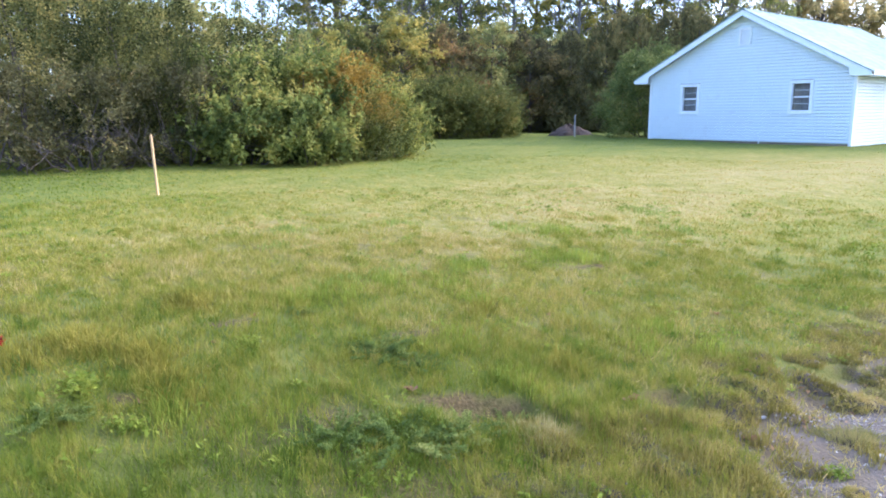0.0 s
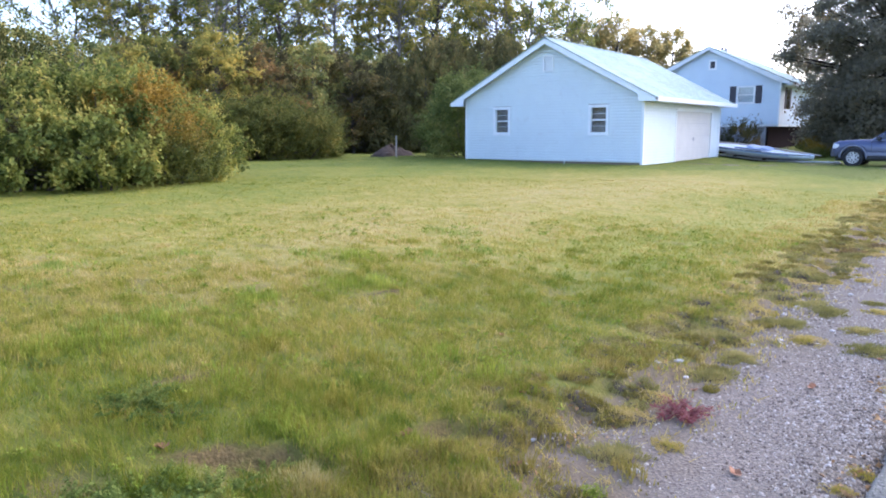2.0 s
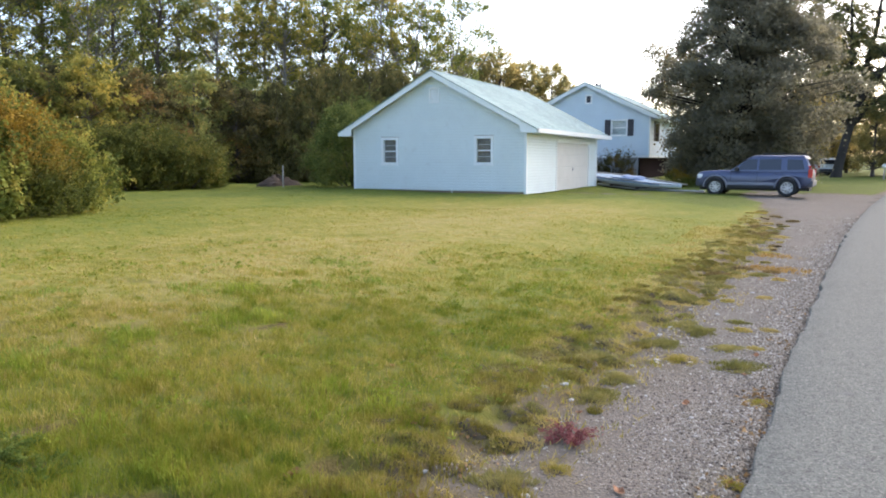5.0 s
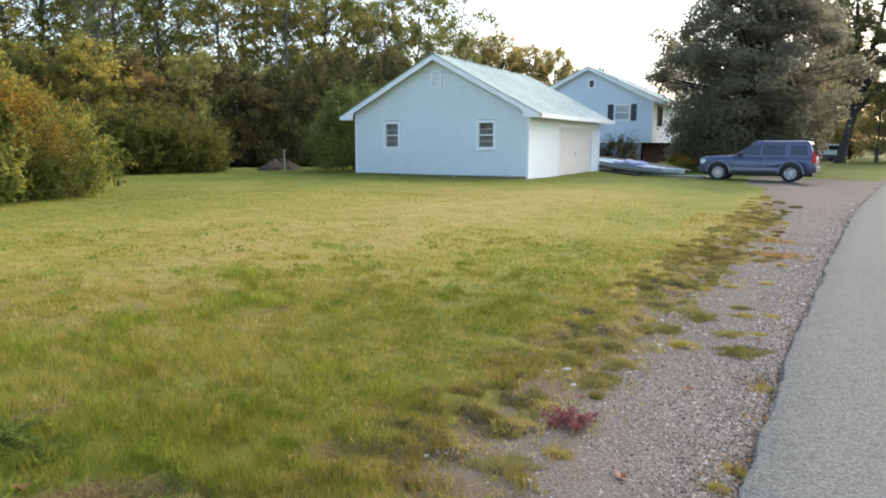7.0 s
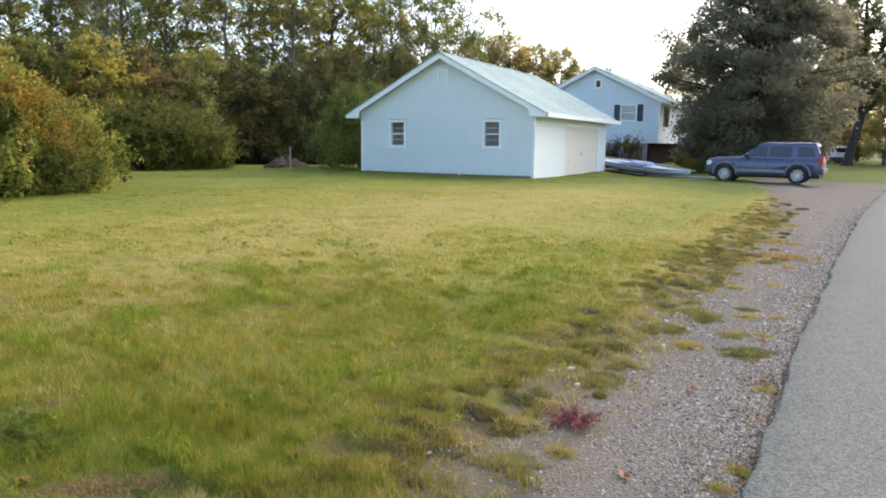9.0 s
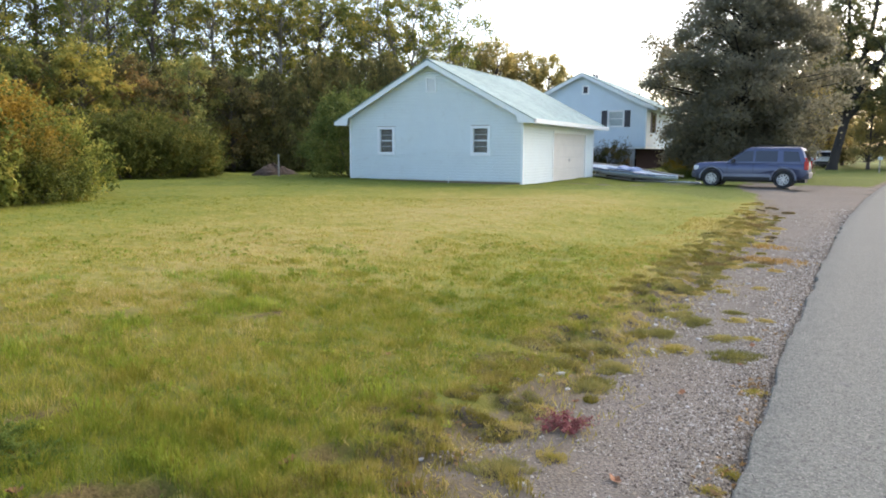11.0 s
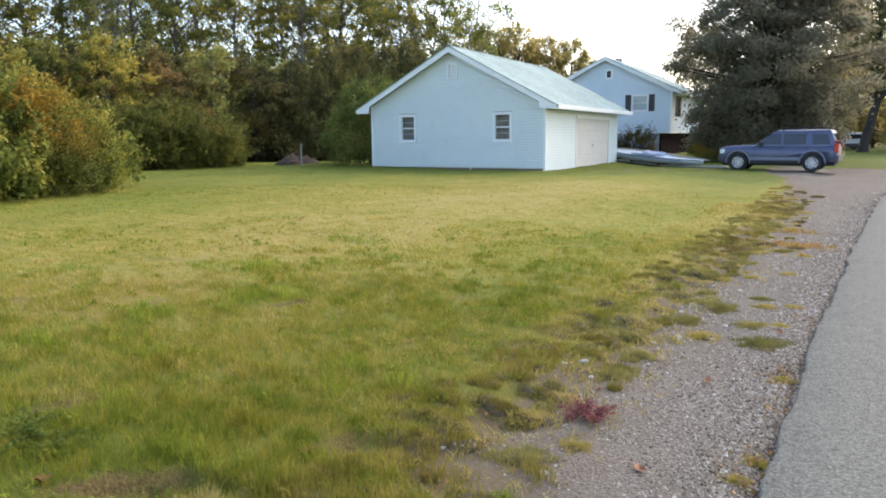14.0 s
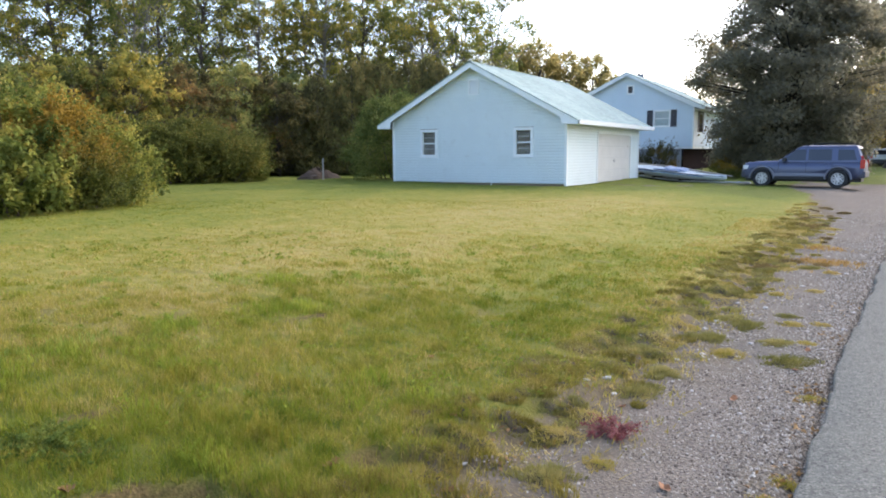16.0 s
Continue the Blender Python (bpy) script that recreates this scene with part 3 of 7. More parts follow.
def make_ground():
    xs = np.concatenate([-np.geomspace(2500, 30, 22), np.arange(-28, 6, 0.5), np.arange(6, 13, 0.2), np.arange(13, 14.4, 0.075), np.arange(14.4, 17.2, 0.05), np.arange(17.2, 17.9, 0.025), np.arange(17.9, 19.6, 0.1), np.arange(19.7, 30, 0.4), np.geomspace(31, 2500, 22)])
    ys = np.concatenate([-np.geomspace(2500, 34, 20), np.arange(-32, -27, 0.4), np.arange(-27, -14, 0.09), np.arange(-14, 16, 0.25), np.arange(16, 40, 1.0), np.geomspace(41, 2500, 22)])
    X, Y = np.meshgrid(xs, ys)
    Z = height(X, Y)
    nx, ny = len(xs), len(ys)
    idx = np.arange(nx * ny).reshape(ny, nx)
    faces = np.stack([idx[:-1, :-1], idx[:-1, 1:], idx[1:, 1:], idx[1:, :-1]], -1).reshape(-1, 4)
    ob = mesh_np("ground", np.stack([X, Y, Z], -1).reshape(-1, 3), faces, M_GROUND, smooth=True)
    at = ob.data.attributes.new("turf", "FLOAT", "POINT")
    at.data.foreach_set("value", turf(X, Y).ravel().astype(np.float32))
    near = sm(-15.0, -20.0, Y)
    worn = np.maximum(0.4 * sm(0.55, 0.8, rough_noise(X, Y, 0.7, 41) + 0.10 * near), sm(0.15, 0.5, bareness(X, Y))) * (np.abs(X) < 30) * (np.abs(Y) < 40)
    step = X - lip_edge(Y)
    scar = lip_cut(X, Y) * np.maximum(np.exp(-((step - 0.045) / 0.075) ** 2), 0.7 * sm(0.0, 0.1, step) * (1 - sm(0.1, 0.45, step)) * sm(0.0, 0.3, rough_noise(X, Y, 0.3, 23)))
    fringe = 0.75 * sm(0.0, 0.3, step) * (1 - sm(0.20, 0.85, X - lawn_edge(Y) + 0.3 * rough_noise(X, Y, 0.5, 27))) * (0.3 + 0.7 * sm(-0.3, 0.3, rough_noise(X, Y, 0.22, 29))) * sm(-26, -24.5, Y) * sm(1.0, -4.0, Y)
    worn = np.maximum(worn, np.maximum(scar, fringe) * (np.abs(X) < 30) * (np.abs(Y) < 40))
    at = ob.data.attributes.new("worn", "FLOAT", "POINT")
    at.data.foreach_set("value", worn.ravel().astype(np.float32))
    at = ob.data.attributes.new("thatch_shade", "FLOAT", "POINT")
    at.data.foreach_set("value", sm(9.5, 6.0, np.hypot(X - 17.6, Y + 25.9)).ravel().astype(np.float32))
    at = ob.data.attributes.new("seam", "FLOAT", "POINT")
    at.data.foreach_set("value", np.exp(-((X - road_edge(Y) - 0.01) / 0.048) ** 4).ravel().astype(np.float32))
    tagged(ob, "patchy mown lawn running into a bare gravel shoulder", "ground", kind="structure")


def make_road():
    rng = np.random.default_rng(5)
    ys = np.concatenate([np.arange(-90, -28, 3.0), np.arange(-28, -8, 0.06), np.arange(-8, 12, 0.25), np.arange(12, 60, 1.0), np.arange(60, 400, 8.0)])
    ragged = np.convolve(rng.normal(0, 1, len(ys)), np.ones(7) / 7, "same") * 0.035 + np.convolve(rng.normal(0, 1, len(ys)), np.ones(25) / 25, "same") * 0.035
    edge = road_edge(ys) + ragged
    cols = [(0.0, -0.10), (0.006, -0.004), (0.022, 0.006), (0.30, 0.012), (1.2, 0.028), (3.2, 0.060), (5.2, 0.028), (6.35, 0.006), (6.4, -0.10)]
    V = np.stack([np.stack([(edge if i < 4 else road_edge(ys)) + dx, ys, np.full(len(ys), z) + 0.002 * wave(edge + dx, ys, 0.7)], -1) for i, (dx, z) in enumerate(cols)], 1)
    n, k = len(ys), len(cols)
    idx = np.arange(n * k).reshape(n, k)
    faces = np.stack([idx[:-1, :-1], idx[:-1, 1:], idx[1:, 1:], idx[1:, :-1]], -1).reshape(-1, 4)
    ob = mesh_np("road", V.reshape(-1, 3), faces, M_ROAD, smooth=True)
    tagged(ob, "pale worn asphalt road with a crumbling edge", "road", kind="structure")


make_ground()
make_road()


# ---- buildings ----
def thing(name, x, y, z, turn=0.0):
    ob = new(name)
    ob.matrix_basis = pose(x, y, z, 0, 0, turn)
    return ob


def cut_spans(lo, hi, holes):
    """The stretches of lo..hi that lie in none of the holes."""
    spans = [(lo, hi)]
    for a, b in holes:
        nxt = []
        for p, q in spans:
            if b <= p or a >= q:
                nxt.append((p, q))
            else:
                if a > p:
                    nxt.append((p, a))
                if b < q:
                    nxt.append((b, q))
        spans = nxt
    return spans


def lap_siding(reach, z0, z1, holes, course=0.112, proud=0.068, groove=0.046):
    """Lapped boards with a shadow groove under each, on a wall in the local plane y = 0 facing -y. reach(z): the wall's ends at a height."""
    bm = bmesh.new()
    cuts = sorted({z for h in holes for z in h[2:] if z0 < z < z1})
    z = z0
    while z < z1 - 1e-3:
        top = min(z + course, z1)
        lip = min(z + groove, top)
        levels = sorted({z, lip, top, *[c for c in cuts if z < c < top]})
        for a, b in zip(levels, levels[1:]):
            mid = (a + b) / 2
            deep = mid < lip
            out = lambda q: -0.002 if deep else -proud * (1 - 0.35 * (q - lip) / course)
            (la, ra), (lb, rb) = reach(a), reach(b)
            gaps = [(h[0], h[1]) for h in holes if h[2] < mid < h[3]]
            for p, q in cut_spans(la, ra, gaps):
                pb, qb = (lb if p == la else p), (rb if q == ra else q)
                if q - p < 0.005 or qb <= pb:
                    continue
                bm.faces.new([bm.verts.new(c) for c in ((p, out(a), a), (q, out(a), a), (qb, out(b), b), (pb, out(b), b))])
                if a == lip:
                    bm.faces.new([bm.verts.new(c) for c in ((p, -0.002, a), (q, -0.002, a), (q, -proud, a), (p, -proud, a))])
                if b == top:
                    bm.faces.new([bm.verts.new(c) for c in ((pb, out(b), b), (qb, out(b), b), (qb, -0.002, b), (pb, -0.002, b))])
        z = top
    return bm


def wall_boxes(lo, hi, z0, z1, holes, y0, y1):
    """A wall's core with its openings through it."""
    levels = sorted({z0, z1, *[z for h in holes for z in h[2:]]})
    bm = bmesh.new()
    for a, b in zip(levels, levels[1:]):
        for p, q in cut_spans(lo, hi, [(h[0], h[1]) for h in holes if h[2] < (a + b) / 2 < h[3]]):
            box(bm, p, q, y0, y1, a, b)
    return bm


def sash_window(parent, x, z, w, h, trim=0.10, sill=True, bars=True, curtain=None, out=0.045):
    """A double-hung window in a wall in the local plane y = 0 facing -y; x, z: its lower left outer corner."""
    f = part("window", boxes((x, x + trim, -out, 0.06, z, z + h), (x + w - trim, x + w, -out, 0.06, z, z + h),
                             (x + trim, x + w - trim, -out, 0.06, z + h - trim, z + h), (x + trim, x + w - trim, -out, 0.06, z, z + trim), bevel=0.008), M_TRIM, parent, "white wooden window frame")
    a, b, c, d = x + trim, x + w - trim, z + trim, z + h - trim
    m = (c + d) / 2
    part("meeting_rail", boxes((a, b, 0.004, 0.045, m - 0.028, m + 0.028), bevel=0.004), M_TRIM, f)
    if bars:
        for k in (0.25, 0.75):
            zz = c + (d - c) * k
            part("muntin", boxes((a, b, 0.012, 0.035, zz - 0.007, zz + 0.007)), M_TRIM, f)
    for lo, hi, dy in ((c, m - 0.028, 0.030), (m + 0.028, d, 0.020)):
        ob = part("pane", boxes((a, b, dy, dy + 0.004, lo, hi)), M_GLASS, f, "clear glass pane")
        ob.visible_shadow = False
    if sill:
        part("sill", boxes((x - 0.01, x + w + 0.01, -out - 0.02, 0.02, z - 0.015, z + 0.02), bevel=0.008), M_TRIM, f)
    if curtain:
        bm = bmesh.new()
        n = 16
        for i in range(n):
            xa, xb = a + (b - a) * i / n, a + (b - a) * (i + 1) / n
            ya, yb = 0.10 + 0.012 * (i % 2), 0.10 + 0.012 * ((i + 1) % 2)
            bm.faces.new([bm.verts.new(p) for p in ((xa, ya, c), (xb, yb, c), (xb, yb, d), (xa, ya, d))])
        part("curtain", bm, curtain, f, "drawn curtain behind the glass")
    return f


GW, GL, GZ = 7.9, 10.08, 0.37          # garage: width, depth, floor level
RIDGE, EAVE, OVER, FRONT = 4.84, 2.43, 0.60, 0.40


def make_garage():
    g = thing("garage", 0, 0, GZ)
    slope = (RIDGE - EAVE) / (GW / 2 + OVER)
    under = lambda x: RIDGE - 0.17 - slope * abs(x - GW / 2)      # underside of the roof deck
    top = under(0.0)
    # walls: cores with openings
    wins = [(1.816 - 0.32, 1.816 + 0.32, 1.14, 2.12), (6.163 - 0.32, 6.163 + 0.32, 1.14, 2.12)]
    front = wall_boxes(0, GW, -0.1, top, wins, 0.0, 0.12)
    gable = prism([(0, top), (GW, top), (GW / 2, under(GW / 2))], "y", 0.0, 0.12)
    me = bpy.data.meshes.new("tmp")
    gable.to_mesh(me)
    front.from_mesh(me)
    gable.free()
    part("front_wall", front, M_INSIDE, g)
    back = prism([(0, -0.1), (GW, -0.1), (GW, top), (GW / 2, under(GW / 2)), (0, top)], "y", GL - 0.12, GL)
    part("back_wall", back, M_SIDING, g)
    part("west_wall", boxes((0, 0.12, 0.12, GL - 0.12, -0.1, top)), M_SIDING, g)
    D0, D1, DH = 3.72, 8.62, 1.99
    side = wall_boxes(0.12, GL - 0.12, -0.1, top, [(D0, D1, -0.1, DH)], 0, 0.12)
    for v in side.verts:
        v.co = Vector((GW - v.co.y, v.co.x, v.co.z))
    part("door_wall", side, M_INSIDE, g)
    # lapped siding
    def reach(z):
        if z <= top:
            return 0.02, GW - 0.02
        d = (under(GW / 2) - z) / slope
        return GW / 2 - d, GW / 2 + d
    holes = [(a - 0.10, b + 0.10, c - 0.10, d + 0.10) for a, b, c, d in wins] + [(GW / 2 - 0.24, GW / 2 + 0.24, 3.54, 4.18)]
    part("front_siding", lap_siding(reach, 0.0, under(GW / 2) - 0.03, holes), M_SIDING, g, "white lapped vinyl siding")
    bm = lap_siding(lambda z: (0.02, GL - 0.03), -0.108, top, [(D0 - 0.05, D1 + 0.12, -0.2, DH + 0.12)])
    for v in bm.verts:
        v.co = Vector((GW - v.co.y, v.co.x, v.co.z))
    part("side_siding", bm, M_SIDING, g, "white lapped vinyl siding")
    for name, dims in (("corner_board", (-0.035, 0.045, -0.078, 0.05, -0.05, top)), ("corner_board", (GW - 0.025, GW + 0.078, -0.078, 0.025, -0.10, top)),
                       ("corner_board", (GW - 0.02, GW + 0.078, GL - 0.06, GL + 0.02, -0.12, top))):
        part(name, boxes(dims, bevel=0.006), M_TRIM, g)
    part("foundation", boxes((0.01, GW - 0.09, 0.01, GL - 0.01, -0.4, -0.02)), M_CONCRETE, g, "low grey concrete slab edge")
    for cx in (1.816, 6.163):
        sash_window(g, cx - 0.42, 1.04, 0.84, 1.16, 0.11, curtain=M_CURTAIN, out=0.095)
    # louvred vent in the gable
    cx, z0, z1 = GW / 2, 3.54, 4.18
    v = part("gable_vent", boxes((cx - 0.24, cx - 0.17, -0.090, 0.0, z0, z1), (cx + 0.17, cx + 0.24, -0.090, 0.0, z0, z1), (cx - 0.17, cx + 0.17, -0.090, 0.0, z0, z0 + 0.06), (cx - 0.17, cx + 0.17, -0.090, 0.0, z1 - 0.06, z1), bevel=0.005), M_TRIM, g, "white louvred gable vent")
    part("vent_backing", boxes((cx - 0.17, cx + 0.17, -0.001, 0.006, z0 + 0.06, z1 - 0.06)), M_TRIM, v)
    for i in range(8):
        z = z0 + 0.08 + i * 0.063
        part("slat", prism([(-0.058, z), (-0.050, z), (-0.020, z + 0.040), (-0.028, z + 0.040)], "x", cx - 0.17, cx + 0.17), M_TRIM, v)
    # roof: two slopes, eave boxes, rakes
    for sgn, name in ((-1, "west_slope"), (1, "east_slope")):
        xe = GW / 2 + sgn * (GW / 2 + OVER)
        pts = [(GW / 2, RIDGE), (xe, EAVE), (xe, EAVE - 0.035), (GW / 2, RIDGE - 0.04)]
        part(name, prism(pts, "y", -FRONT - 0.03, GL + 0.54), M_ROOF, g, "pale grey-green shingle roof slope")
        # sheathing below the shingles, inside the rakes
        pts = [(GW / 2, RIDGE - 0.045), (xe, EAVE - 0.040), (xe, EAVE - 0.13), (GW / 2, RIDGE - 0.16)]
        part("roof_deck", prism(pts, "y", -FRONT + 0.03, GL + 0.50), M_TRIM, g)
        # rake boards at both gable ends
        for y in (-FRONT, GL + 0.505):
            part("rake_board", prism([(GW / 2, RIDGE - 0.042), (xe, EAVE - 0.037), (xe, EAVE - 0.155), (xe - sgn * 0.66, EAVE - 0.155), (xe - sgn * 0.70, EAVE + 0.70 * slope - 0.25), (GW / 2, RIDGE - 0.25)], "y", y, y + 0.026), M_TRIM, g, "white rake fascia board")
        # boxed eave
        wall_x = GW if sgn > 0 else 0.0
        lo, hi = sorted((wall_x + sgn * 0.02, xe - sgn * 0.022))
        part("soffit", boxes((lo, hi, -FRONT + 0.03, GL + 0.5, EAVE - 0.152, EAVE - 0.132)), M_TRIM, g)
        lo, hi = sorted((xe, xe - sgn * 0.02))
        part("fascia", boxes((lo, hi, -FRONT + 0.03, GL + 0.5, EAVE - 0.155, EAVE - 0.036)), M_TRIM, g)
    xe = GW + OVER
    gut = prism([(xe + 0.002, EAVE - 0.165), (xe + 0.085, EAVE - 0.165), (xe + 0.095, EAVE - 0.005), (xe + 0.083, EAVE - 0.005), (xe + 0.075, EAVE - 0.155), (xe + 0.002, EAVE - 0.155)], "y", -FRONT, GL + 0.55)
    part("gutter", gut, M_TRIM, g, "white metal eave gutter")
    part("ridge_cap", prism([(GW / 2 - 0.15, RIDGE - 0.06), (GW / 2, RIDGE + 0.018), (GW / 2 + 0.15, RIDGE - 0.06)], "y", -FRONT - 0.03, GL + 0.54), M_ROOF, g)
    # overhead door of four sections
    d = part("door_frame", boxes((GW - 0.06, GW + 0.062, D0 - 0.05, D0, -0.12, DH + 0.12), (GW - 0.06, GW + 0.076, D1, D1 + 0.12, -0.12, DH + 0.12), (GW - 0.06, GW + 0.076, D0, D1, DH, DH + 0.12), bevel=0.006), M_TRIM, g)
    door = new("garage_door")
    door.parent = g
    for i in range(4):
        z0 = -0.095 + i * (DH + 0.1) / 4
        z1 = z0 + (DH + 0.1) / 4 - 0.004
        rib = (z1 - z0) / 4
        bm = boxes((GW - 0.015, GW + 0.010, D0, D1, z0, z1), *[(GW + 0.010, GW + 0.030, D0 + 0.01, D1 - 0.01, z0 + k * rib + 0.018, z0 + (k + 1) * rib - 0.018) for k in range(4)], bevel=0.004)
        part("door_panel", bm, M_DOOR, door, "cream ribbed metal door section")
    part("door_handle", boxes((GW + 0.020, GW + 0.060, 6.02, 6.20, 0.80, 0.84), (GW + 0.020, GW + 0.035, 6.06, 6.16, 0.74, 0.90), bevel=0.006), M_STEEL, door, "small metal pull handle")
    tagged(door, "closed cream overhead garage door with ribbed sections")
    tagged(g, "white vinyl-sided gabled garage with a pale shingle roof on the lawn", "garage")
    bpy.data.meshes.remove(me)
    return g


make_garage()


def make_house():
    X0, X1, Y0, Y1, Z0 = -1.2, 7.85, 24.0, 36.0, 0.15
    h = thing("house", X0, Y0, Z0)
    W, L = X1 - X0, Y1 - Y0
    EA, RI, OV = 4.38, 6.90, 0.75
    slope = (RI - EA) / (W / 2 + OV)
    base = 1.74
    under = lambda x: RI - 0.17 - slope * abs(x - W / 2)
    top = under(0)
    wx, wz, ww, wh = 5.95 + 0.42, 3.10, 1.14, 1.14
    hole = [(wx, wx + ww, wz, wz + wh)]
    front = wall_boxes(0, W, base, top, [(wx + 0.08, wx + ww - 0.08, wz + 0.08, wz + wh - 0.08)], 0, 0.15)
    part("front_wall", front, M_INSIDE, h)
    part("gable", prism([(0, top), (W, top), (W / 2, under(W / 2))], "y", 0.0, 0.15), M_INSIDE, h)
    def reach(z):
        if z <= top:
            return 0.05, W - 0.05
        d = (under(W / 2) - z) / slope
        return W / 2 - d, W / 2 + d
    vent = (W / 2 - 0.05, W / 2 + 0.47, 5.37, 6.03)
    part("front_siding", lap_siding(reach, base, under(W / 2) - 0.03, hole + [vent], 0.10, 0.010, 0.012), M_HOUSE, h, "white lapped siding")
    part("side_wall", boxes((W - 0.15, W, 0.15, L, base, top)), M_HOUSE, h)
    bm = lap_siding(lambda z: (0.05, L - 0.05), base, top, [], 0.10, 0.010, 0.012)
    for v in bm.verts:
        v.co = Vector((W - v.co.y, v.co.x, v.co.z))
    part("side_siding", bm, M_HOUSE, h)
    part("back_wall", prism([(0, base), (W, base), (W, top), (W / 2, under(W / 2)), (0, top)], "y", L, L + 0.15), M_HOUSE, h)
    part("west_wall", boxes((0, 0.15, 0.15, L, base, top)), M_HOUSE, h)
    part("corner_board", boxes((W - 0.08, W + 0.02, -0.022, 0.08, base, top)), M_TRIM, h)
    part("upper_floor", boxes((0.02, W - 0.02, 0.02, L, base - 0.12, base + 0.05)), M_TRIM, h)
    part("foundation", boxes((0.1, W - 0.75, 0.10, L, -0.4, base - 0.12)), M_CONCRETE, h, "grey plastered lower storey")
    part("lower_wall", boxes((W - 0.745, W - 0.62, 0.12, L, -0.4, base - 0.122)), M_BROWN, h, "dark brown boarded lower wall under the overhang")
    win = sash_window(h, wx, wz, ww, wh, 0.10, bars=False, curtain=M_HULL)
    for x in (wx - 0.43, wx + ww + 0.03):
        s = part("shutter", boxes((x, x + 0.40, -0.05, -0.015, wz, wz + wh), bevel=0.008), M_SHUTTER, h, "dark louvred shutter")
        for i in range(9):
            part("slat", boxes((x + 0.05, x + 0.35, -0.058, -0.049, wz + 0.07 + i * 0.115, wz + 0.15 + i * 0.115)), M_SHUTTER, s)
    v = part("gable_vent", boxes((vent[0], vent[0] + 0.11, -0.04, 0, vent[2], vent[3]), (vent[1] - 0.11, vent[1], -0.04, 0, vent[2], vent[3]), (vent[0] + 0.11, vent[1] - 0.11, -0.04, 0, vent[3] - 0.11, vent[3]), (vent[0] + 0.11, vent[1] - 0.11, -0.04, 0, vent[2], vent[2] + 0.11)), M_TRIM, h, "louvred gable vent")
    part("louvre", boxes((vent[0] + 0.11, vent[1] - 0.11, -0.012, 0, vent[2] + 0.11, (vent[2] + vent[3]) / 2 - 0.02), (vent[0] + 0.11, vent[1] - 0.11, -0.012, 0, (vent[2] + vent[3]) / 2 + 0.02, vent[3] - 0.11)), M_SHUTTER, v)
    # side window with shutters and a pale door further on
    for y0, y1, mat in ((1.3, 1.7, M_SHUTTER), (1.75, 2.75, M_CARGLASS), (2.8, 3.2, M_SHUTTER)):
        part("side_shutter" if mat is M_SHUTTER else "side_window", boxes((W + 0.015, W + 0.05, y0, y1, 2.75, 4.15), bevel=0.006), mat, h)
    for sgn in (-1, 1):
        xe = W / 2 + sgn * (W / 2 + OV)
        part("roof_slope", prism([(W / 2, RI), (xe, EA), (xe, EA - 0.04), (W / 2, RI - 0.045)], "y", -0.45, L + 0.5), M_ROOF, h, "pale grey shingle roof slope")
        part("roof_deck", prism([(W / 2, RI - 0.05), (xe, EA - 0.045), (xe, EA - 0.14), (W / 2, RI - 0.165)], "y", -0.39, L + 0.45), M_TRIM, h)
        part("rake_board", prism([(W / 2, RI - 0.047), (xe, EA - 0.042), (xe, EA - 0.20), (xe - sgn * 0.7, EA - 0.20 + 0.35 * slope), (W / 2, RI - 0.27)], "y", -0.42, -0.392), M_TRIM, h)
        lo, hi = sorted(((W if sgn > 0 else 0) + sgn * 0.02, xe - sgn * 0.02))
        part("soffit", boxes((lo, hi, -0.39, L + 0.4, EA - 0.20, EA - 0.18)), M_TRIM, h)
        lo, hi = sorted((xe, xe - sgn * 0.02))
        part("fascia", boxes((lo, hi, -0.39, L + 0.4, EA - 0.20, EA - 0.045)), M_TRIM, h)
    c = part("chimney", boxes((W / 2 - 0.22, W / 2 + 0.24, 3.0, 3.4, RI - 0.4, RI + 0.06), bevel=0.02), M_CONCRETE, h, "short dark roof chimney")
    for dx in (-0.11, 0.13):
        part("chimney_pot", boxes((W / 2 + dx - 0.08, W / 2 + dx + 0.08, 3.1, 3.3, RI + 0.06, RI + 0.22 - 0.3 * max(dx, 0)), bevel=0.02), M_SHUTTER, c)
    tagged(h, "white raised house with dark shutters beyond the garage", "house")


make_house()


